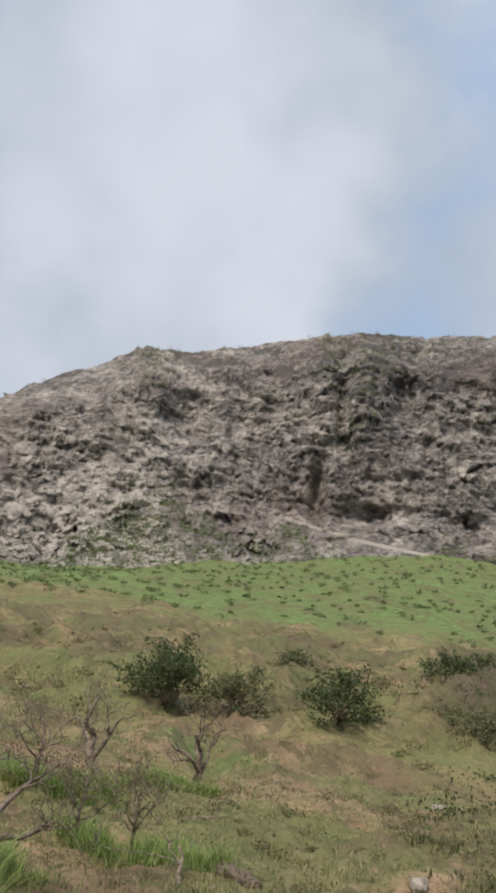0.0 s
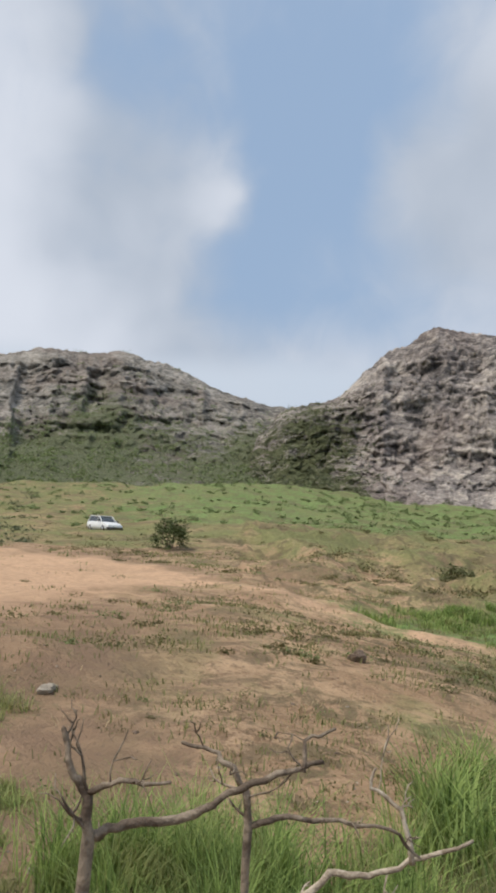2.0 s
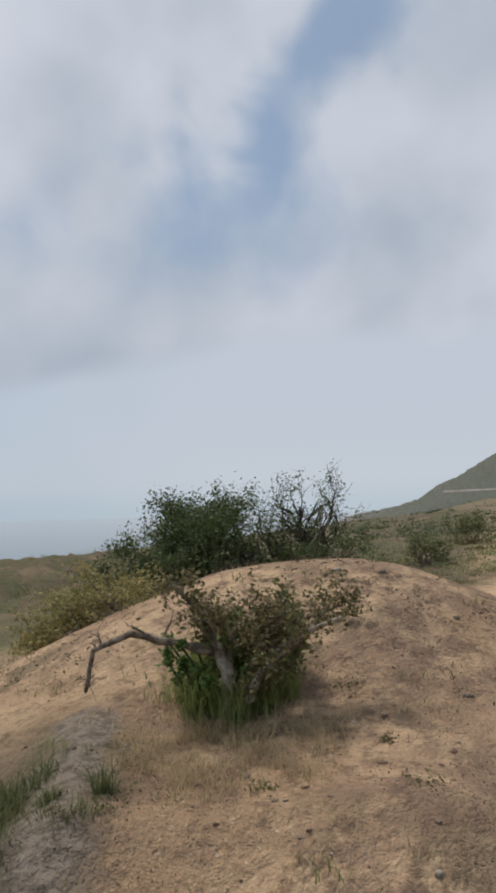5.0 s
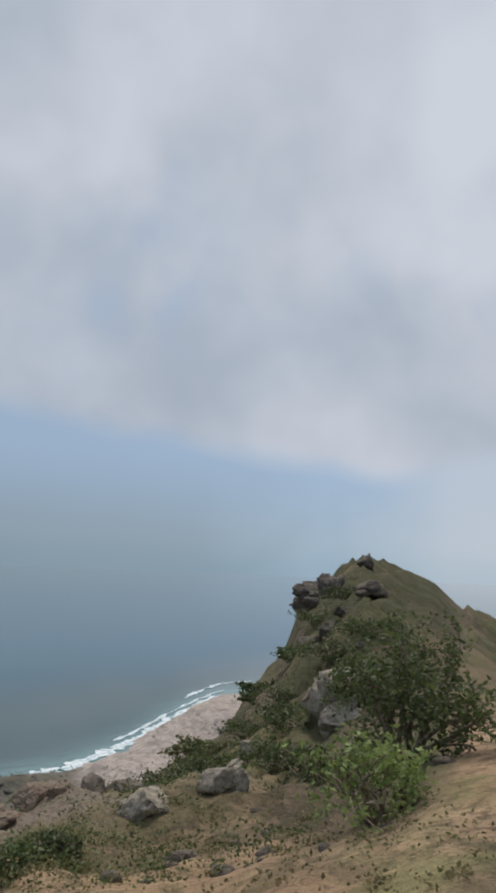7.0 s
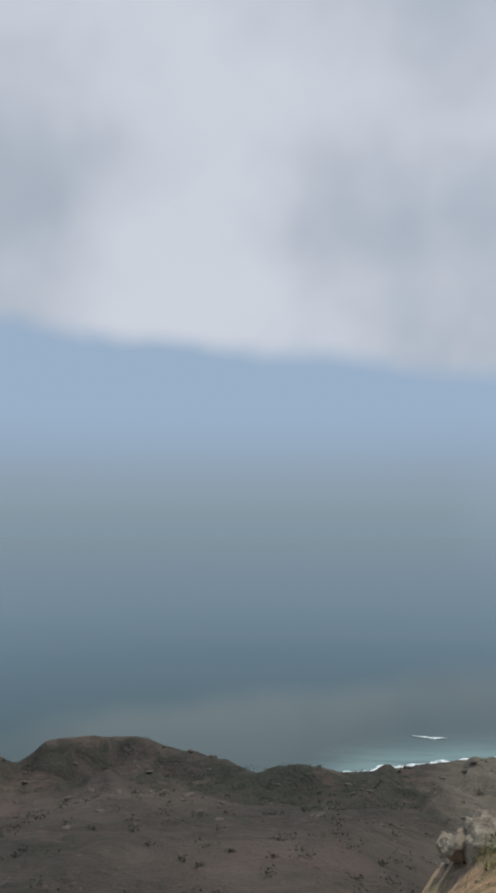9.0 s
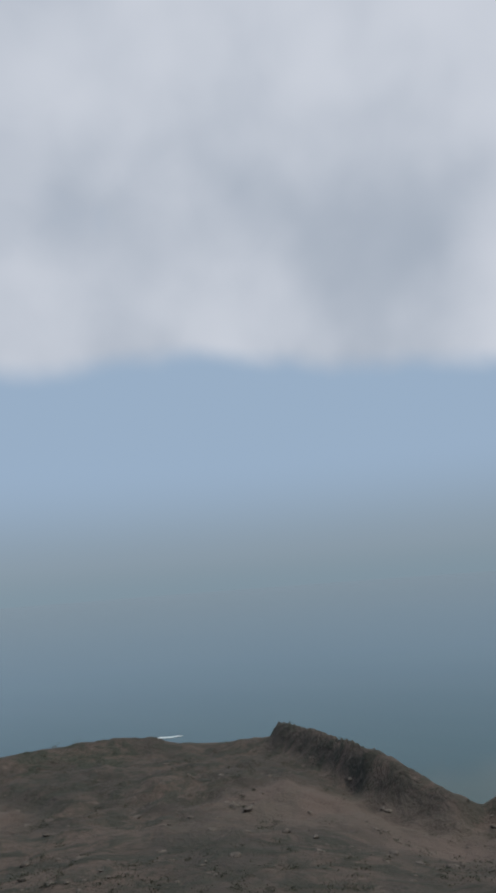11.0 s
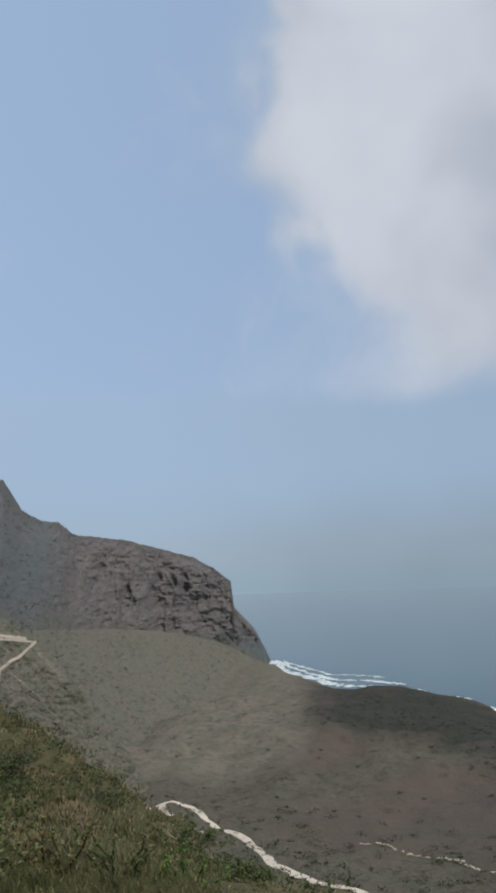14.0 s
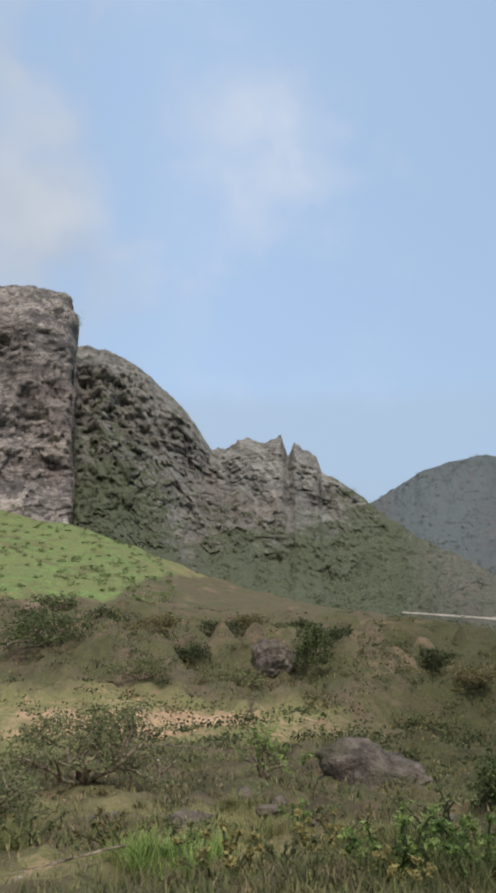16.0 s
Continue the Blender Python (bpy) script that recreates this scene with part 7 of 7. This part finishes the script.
def build_rocks():
    boulder(357.7, 7.9, 0.16, STONE_BROWN, "rough brown stone half sunk in soil", 301)
    boulder(346.2, 8.8, 0.13, STONE_PALE, "small pale stone on dry grass", 302)
    boulder(344.4, 20.5, 0.15, STONE_PALE, "small pale stone on dry grass", 303)
    boulder(13.8, 28.5, 0.3, STONE_PALE, "pale stone on the green slope", 304, 1.1)
    boulder(30.7, 40, 0.3, STONE_PALE, "pale stone on the slope", 305)
    boulder(71.6, 12.2, 0.12, STONE_BROWN, "brown stone on the sandy track", 306, 1.0)
    boulder(82.4, 4.1, 0.075, STONE_PALE, "pale stone in a tuft of weeds", 307, 0.7)
    boulder(57.6, 8.3, 0.12, STONE_PALE, "flat pale stone on bare soil", 308, 0.5)
    boulder(36.2, 11.5, 0.16, STONE_BROWN, "brown stone beside the path", 309)
    boulder(88.8, 13.4, 0.14, STONE_PALE, "pale stone at the track edge", 310, 0.5)
    boulder(109.3, 12.8, 0.5, STONE_GREY, "grey rubble heap below the trees", 312, 0.4, 0.4, pieces=4, name="rubble_heap")
    furrowed_boulder(311.3, 14.3, 1.95, 1.0, "large grey-brown furrowed boulder leaning in the grass", 313)
    furrowed_boulder(318.2, 32.5, 2.0, 1.25, "dark furrowed boulder on the scrubby bank", 315)
    boulder(324, 8.8, 0.3, STONE_GREY, "low grey rock ledge among weeds", 316, 0.35, 0.5, pieces=3, name="rock_ledge")
    boulder(318, 9.8, 0.3, STONE_GREY, "low grey rock ledge among weeds", 317, 0.35, 0.5, pieces=3, name="rock_ledge")
    boulder(336, 53, 0.9, STONE_BROWN, "brown rock on the scrubby bank", 318)
    shore = "rocks above the beach"
    boulder(140.6, 13.4, 0.62, STONE_PITTED, "large pale pitted boulder", 321, 0.75, 0.3, shore, 3)
    boulder(147.8, 14.0, 0.3, STONE_PITTED, "pale pitted rock in low scrub", 322, 0.9, 0.2, shore, 2)
    boulder(149.5, 9.4, 0.22, STONE_PITTED, "pale pitted rock in low scrub", 323, 0.9, 0.2, shore, 2)
    boulder(153.8, 8.8, 0.24, STONE_PITTED, "pale pitted rock with grass round it", 324, 0.8, 0.2, shore, 2)
    boulder(155.2, 12.4, 0.3, STONE_GREY, "grey rock beside the path", 325, 0.8, 0.2, shore, 2)
    boulder(169.2, 8.4, 0.34, STONE_PITTED, "grey-brown rock outcrop on the brink", 326, 0.6, 0.4, shore, 4, "rock_outcrop")
    boulder(165.0, 9.8, 0.34, STONE_BROWN, "grey-brown rock outcrop on the brink", 327, 0.6, 0.4, shore, 4, "rock_outcrop")
    boulder(160.8, 10.2, 0.3, STONE_BROWN, "grey-brown rock outcrop on the brink", 328, 0.6, 0.4, shore, 4, "rock_outcrop")
    boulder(157.5, 10.4, 0.26, STONE_GREY, "grey rock on the brink", 329, 0.7, 0.3, shore, 2)
    boulder(142.6, 38, 0.8, STONE_DARK, "overhanging dark rock at the knoll's edge", 330, 0.8, 0.1, shore, 5, "rock_outcrop")
    boulder(141.4, 34, 0.8, STONE_DARK, "dark rock face on the knoll", 331, 0.8, 0.1, shore, 4, "rock_outcrop")
    boulder(138.6, 22, 0.4, STONE_GREY, "grey rock lying on the knoll", 332, 0.7, 0.2, shore, 3)
    boulder(141.4, 22, 0.35, STONE_GREY, "grey rock lying on the knoll", 333, 0.7, 0.2, shore, 3)


# ---- shore and roads ----
def mat_foam():
    mat, n = material("sea_foam")
    p = spot(n)
    a = n.noise(p, 0.35, 6.0, 0.65, 0.8)
    finish(n, n.mix(n.remap(a, 0.4, 0.6), (0.33, 0.42, 0.43), (0.78, 0.81, 0.81)), 0.8, a, 0.6, 0.5, 0.3)
    return mat


def mat_road():
    mat, n = material("pale_dirt_road")
    p = spot(n)
    a, b = n.noise(p, 0.5, 6.0, 0.6), n.noise(p, 6.0, 4.0, 0.6)
    colour = n.mix(n.remap(a, 0.35, 0.65), (0.50, 0.44, 0.36), (0.62, 0.56, 0.47))
    finish(n, n.mix(n.remap(b, 0.5, 0.75, 0, 0.4), colour, (0.36, 0.29, 0.22)), 0.95, b, 0.5, 0.1, 0.15)
    return mat


FOAM, ROAD = mat_foam(), mat_road()


def ribbon(name, line, half, mat, label, category, seed, ragged=0.0, steps=8, lift=0.25, level=None, thick=0.12, kind="structure"):
    """A strip laid along (azimuth, distance) stations: on the ground, or at a level."""
    pts = np.array(line, float)
    s = np.linspace(0, len(pts) - 1, (len(pts) - 1) * steps + 1)
    az, d = np.interp(s, range(len(pts)), pts[:, 0]), np.interp(s, range(len(pts)), pts[:, 1])
    c = on_ground(az, d)[:, :2]
    t = np.gradient(c, axis=0)
    t /= np.linalg.norm(t, axis=1, keepdims=True)
    out = np.stack([-t[:, 1], t[:, 0]], 1)
    w1 = half * (1 + ragged * fractal(s * 1.7, 0 * s, 0, 3, 0.6, seed))
    w2 = half * (1 + ragged * fractal(s * 1.9, 0 * s + 5, 0, 3, 0.6, seed + 3))
    taper = np.clip(np.minimum(s, s[-1] - s) * 1.6, 0.05, 1) if ragged else np.ones_like(s)
    rows = []
    for f in (-1, -0.5, 0, 0.5, 1):
        q = c + out * (f * np.where(f < 0, w1, w2) * taper)[:, None]
        dd, aa = np.hypot(q[:, 0], q[:, 1]), np.degrees(np.arctan2(-q[:, 0], q[:, 1])) % 360
        z = (sheet_height(aa, dd) + lift) if level is None else np.full(len(q), level)
        z = z - (thick if abs(f) == 1 else 0)
        rows.append(np.column_stack([q, z]))
    verts = np.stack(rows, 1).reshape(-1, 3)
    return tagged(new(name, make_mesh(name, verts, grid_faces(len(s), 5), mat)), label, category, kind=kind)


def build_shore():
    water = SEA_LEVEL + 0.3

    def surf(a0, a1, off, half, seed, count=14):
        az = np.linspace(a0, a1, count)
        rng = np.random.default_rng(seed)
        line = [(a, float(SHORE(a)) * (1 + off) + rng.normal(0, 1.5)) for a in az]
        ribbon("surf", line, half, FOAM, "white breaking surf along the shore", "surf", seed, 0.95, 8, level=water)

    surf(149, 163, 0.004, 3.4, 401, 22)
    surf(149, 157, 0.045, 1.2, 402)
    surf(163, 179, 0.006, 1.5, 403, 24)
    surf(147, 152, 0.10, 1.6, 404)
    surf(247.5, 255.5, 0.008, 5.0, 406, 16)
    surf(256, 266, 0.012, 6.0, 407, 20)
    surf(257, 264, 0.05, 1.8, 408)
    surf(268, 280, 0.010, 5.5, 409, 24)
    surf(269.5, 279, 0.06, 3.6, 410, 20)
    surf(271, 278.5, 0.11, 2.4, 411)
    ribbon("surf", [(171, 402), (172, 401), (173.5, 402)], 2.0, FOAM, "white foam over an offshore rock", "surf", 412, 0.6, 8, level=water)
    ribbon("surf", [(223, 552), (224, 551), (225.4, 553)], 2.6, FOAM, "white foam behind the headland", "surf", 413, 0.6, 8, level=water)
    # dirt roads in the valley
    ribbon("road_valley", [(287.2, 275.5), (287.7, 290), (286.6, 292), (285.4, 289), (284.5, 277), (281.6, 255), (279.8, 217), (276.3, 199), (272, 182), (268, 170)], 1.5, ROAD, "pale dirt road across the valley floor", "road", 421)
    ribbon("road_branch", [(290.4, 300), (288.8, 288), (287.2, 275.5), (285.6, 264), (284.2, 253)], 1.5, ROAD, "pale dirt road branch", "road", 422)
    rng = np.random.default_rng(430)
    wall = Soup()
    for az in np.arange(256, 273.5, 0.16):
        d = float(np.interp(az, [256, 260, 264, 268, 273.5], [212, 213, 214, 228, 246])) + rng.normal(0, 0.6)
        if rng.uniform() < 0.8:
            wall.stone(on_ground([az], [d])[0], rng.uniform(0.35, 0.8), rng, 0.7, 1)
    stuff("field_wall", wall, STONE_PALE, "tumbled pale stone field wall", "wall")


build_shore()
build_rocks()
build_near_plants()
scatter_cover()
slope_scrub(SLOPES["mountain_west"], "slope_scrub_west", LEAF_BELT, 700, 501, 0.9, 0.5, 1.5, 0.22, "green scrub on the mountain's lower slopes")
slope_scrub(SLOPES["ridge_pinnacles"], "slope_scrub_ridge", LEAF_FAR, 900, 502, 0.8, 0.5, 1.4, 0.22, "green scrub below the pinnacles")
slope_scrub(SLOPES["cliff_main"], "slope_scrub_cliff", LEAF_BELT, 700, 503, 0.6, 0.3, 1.0, 0.22, "scrub on the ledges of the cliff")
slope_scrub(SLOPES["cliff_crag"], "slope_scrub_crag", LEAF_FAR, 500, 504, 0.6, 0.3, 0.9, 0.12, "scrub on the ledges of the crag")
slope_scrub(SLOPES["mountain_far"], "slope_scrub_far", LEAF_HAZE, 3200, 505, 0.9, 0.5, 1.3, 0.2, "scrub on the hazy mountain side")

# ---- parked cars ----
PAINT_SILVER = mat_plain("silver_paint", (0.62, 0.62, 0.60), 0.35, 0.3, 0.25)
PAINT_WHITE = mat_plain("white_paint", (0.80, 0.80, 0.78), 0.3, 0.0, 0.2)
GLASS_DARK = mat_plain("dark_car_glass", (0.035, 0.045, 0.05), 0.06, 0.0, 0.1, 0.8)
RUBBER = mat_plain("black_rubber", (0.025, 0.025, 0.025), 0.85, 0.0, 0.4, 0.2)
RIM = mat_plain("alloy_rim", (0.55, 0.55, 0.55), 0.35, 0.8, 0.1)
LAMP_RED = mat_plain("red_lamp_glass", (0.48, 0.035, 0.03), 0.2, 0.0, 0.05)
LAMP_CLEAR = mat_plain("clear_lamp_glass", (0.75, 0.76, 0.75), 0.15, 0.0, 0.05)
TRIM_BLACK = mat_plain("black_trim", (0.04, 0.04, 0.042), 0.6, 0.0, 0.3)
PLATE = mat_plain("plate", (0.75, 0.74, 0.7), 0.5)


def block(soup, low, high, bevel=0.0, taper=None):
    """A bevelled block; taper shrinks its top by (x, y)."""
    bm = bmesh.new()
    bmesh.ops.create_cube(bm, size=1.0)
    size, mid = Vector(high) - Vector(low), (Vector(high) + Vector(low)) / 2
    for v in bm.verts:
        k = taper if taper and v.co.z > 0 else (1, 1)
        v.co = Vector((v.co.x * size.x * k[0], v.co.y * size.y * k[1], v.co.z * size.z)) + mid
    if bevel:
        bmesh.ops.bevel(bm, geom=bm.edges[:], offset=bevel, segments=2, affect="EDGES", profile=0.6)
    bm.verts.index_update()
    soup.add([v.co[:] for v in bm.verts], np.zeros((0, 3), int))
    base = soup.count - len(bm.verts)
    soup.faces.extend([[v.index + base for v in f.verts] for f in bm.faces])
    bm.free()
    return soup


def loft(stations, sides=1.0):
    """A car shell from cross sections (y, half width, sill, belt height): a closed skin."""
    soup, ring = Soup(), []
    for y, half, low, high in stations:
        ring.append([(-half * 0.94, y, low), (-half, y, low + (high - low) * 0.35), (-half * 0.97, y, high - 0.05), (-half * 0.86, y, high), (half * 0.86, y, high), (half * 0.97, y, high - 0.05), (half, y, low + (high - low) * 0.35), (half * 0.94, y, low)])
    n = len(ring)
    verts = [p for r in ring for p in r]
    soup.add(verts, [[i * 8 + k, i * 8 + (k + 1) % 8, (i + 1) * 8 + (k + 1) % 8, (i + 1) * 8 + k] for i in range(n - 1) for k in range(8)])
    soup.faces += [list(range(7, -1, -1)), [(n - 1) * 8 + k for k in range(8)]]
    return soup


def wheel(ob, x, y, r=0.31, wide=0.2):
    def disc(radius, half, lip):
        s = Soup()
        rows = [(-half, radius - lip), (-half * 0.7, radius), (half * 0.7, radius), (half, radius - lip)]
        verts = [(x + a, y + q * math.cos(2 * math.pi * k / 20), r + q * math.sin(2 * math.pi * k / 20)) for a, q in rows for k in range(20)]
        s.add(verts, [[i * 20 + k, i * 20 + (k + 1) % 20, (i + 1) * 20 + (k + 1) % 20, (i + 1) * 20 + k] for i in range(3) for k in range(20)])
        s.faces += [list(range(19, -1, -1)), [60 + k for k in range(20)]]
        return s
    tyre = part("wheel", disc(r, wide / 2, 0.03), RUBBER, ob, "black dusty tyre")
    part("rim", disc(r * 0.62, wide / 2 + 0.012, 0.02), RIM, tyre, "grey alloy rim")


def car(name, az, d, heading, paint, label, long=4.2, wide=1.7, roof=1.45, hatch=0.55):
    """A hatchback or estate, nose towards +y of its own frame."""
    foot = place(az, d, 0.06)
    ob = thing(name, foot, label, "car", "parked cars", heading)
    h, f = wide / 2, long / 2
    part("body", loft([(-f, h * 0.86, 0.42, 0.78), (-f + 0.08, h * 0.95, 0.28, 0.92), (-f + 0.5, h, 0.2, 0.95), (0, h, 0.2, 0.93), (f - 1.2, h, 0.2, 0.92), (f - 0.5, h * 0.97, 0.22, 0.82), (f - 0.08, h * 0.9, 0.28, 0.68), (f, h * 0.8, 0.4, 0.6)]), paint, ob)
    cabin = Soup()
    rear, front = -f + 0.12, f - 1.15
    verts = []
    for y, half, z in ((rear, h * 0.86, 0.92), (front, h * 0.86, 0.9)):
        verts += [(-half, y, z), (half, y, z)]
    for y, half in ((rear + hatch * 0.5, h * 0.70), (front - 0.75, h * 0.70)):
        verts += [(-half, y, roof - 0.05), (half, y, roof - 0.05)]
    cabin.add(verts, [[0, 1, 5, 4], [3, 2, 6, 7], [2, 0, 4, 6], [1, 3, 7, 5], [4, 5, 7, 6]])
    part("cabin_glass", cabin, GLASS_DARK, ob, "dark tinted window glass", False)
    part("roof", block(Soup(), (-h * 0.74, rear + hatch * 0.38, roof - 0.07), (h * 0.74, front - 0.66, roof), 0.025), paint, ob)
    for s in (-1, 1):
        for (y0, y1) in ((rear, rear + hatch * 0.5), (front, front - 0.75)):
            part("pillar", Soup().tube([(s * h * 0.86, y0, 0.9), (s * h * 0.71, y1, roof - 0.05)], [0.05, 0.045], 6), paint, ob)
        part("pillar", Soup().tube([(s * h * 0.865, -0.1, 0.9), (s * h * 0.71, -0.1, roof - 0.05)], [0.04, 0.035], 6), paint, ob)
        part("tail_light", block(Soup(), (s * h * 0.66 - 0.17, -f - 0.02, 0.62), (s * h * 0.66 + 0.17, -f + 0.12, 0.86), 0.02), LAMP_RED, ob, "red tail light")
        part("headlight", block(Soup(), (s * h * 0.6 - 0.15, f - 0.14, 0.52), (s * h * 0.6 + 0.15, f - 0.01, 0.66), 0.03), LAMP_CLEAR, ob, "clear headlight")
        part("mirror", block(Soup(), (s * (h + 0.1) - 0.09, front - 0.28, 0.92), (s * (h + 0.1) + 0.09, front - 0.16, 1.05), 0.03), TRIM_BLACK, ob, "black door mirror")
        wheel(ob, s * (h - 0.1), -f + 0.8)
        wheel(ob, s * (h - 0.1), f - 0.8)
    part("rear_bumper", block(Soup(), (-h * 0.93, -f - 0.07, 0.30), (h * 0.93, -f + 0.15, 0.55), 0.04), TRIM_BLACK, ob, "dark plastic bumper")
    part("front_bumper", block(Soup(), (-h * 0.9, f - 0.16, 0.26), (h * 0.9, f + 0.06, 0.46), 0.04), TRIM_BLACK, ob, "dark plastic bumper")
    part("plate", block(Soup(), (-0.26, -f - 0.035, 0.60), (0.26, -f - 0.005, 0.71)), PLATE, ob, "pale number plate")
    bar = Soup()
    block(bar, (-0.2, -f - 0.045, 0.63), (0.2, -f - 0.034, 0.68))
    part("plate_bar", bar, TRIM_BLACK, ob, "dark bar on plate")
    return ob


car("estate_car", 76.9, 41, 74, PAINT_SILVER, "dusty silver hatchback parked on the sandy track", 4.1, 1.74, 1.5)
car("white_car", 55.2, 70, -97, PAINT_WHITE, "white hatchback parked on the grass", 4.0, 1.7, 1.45)
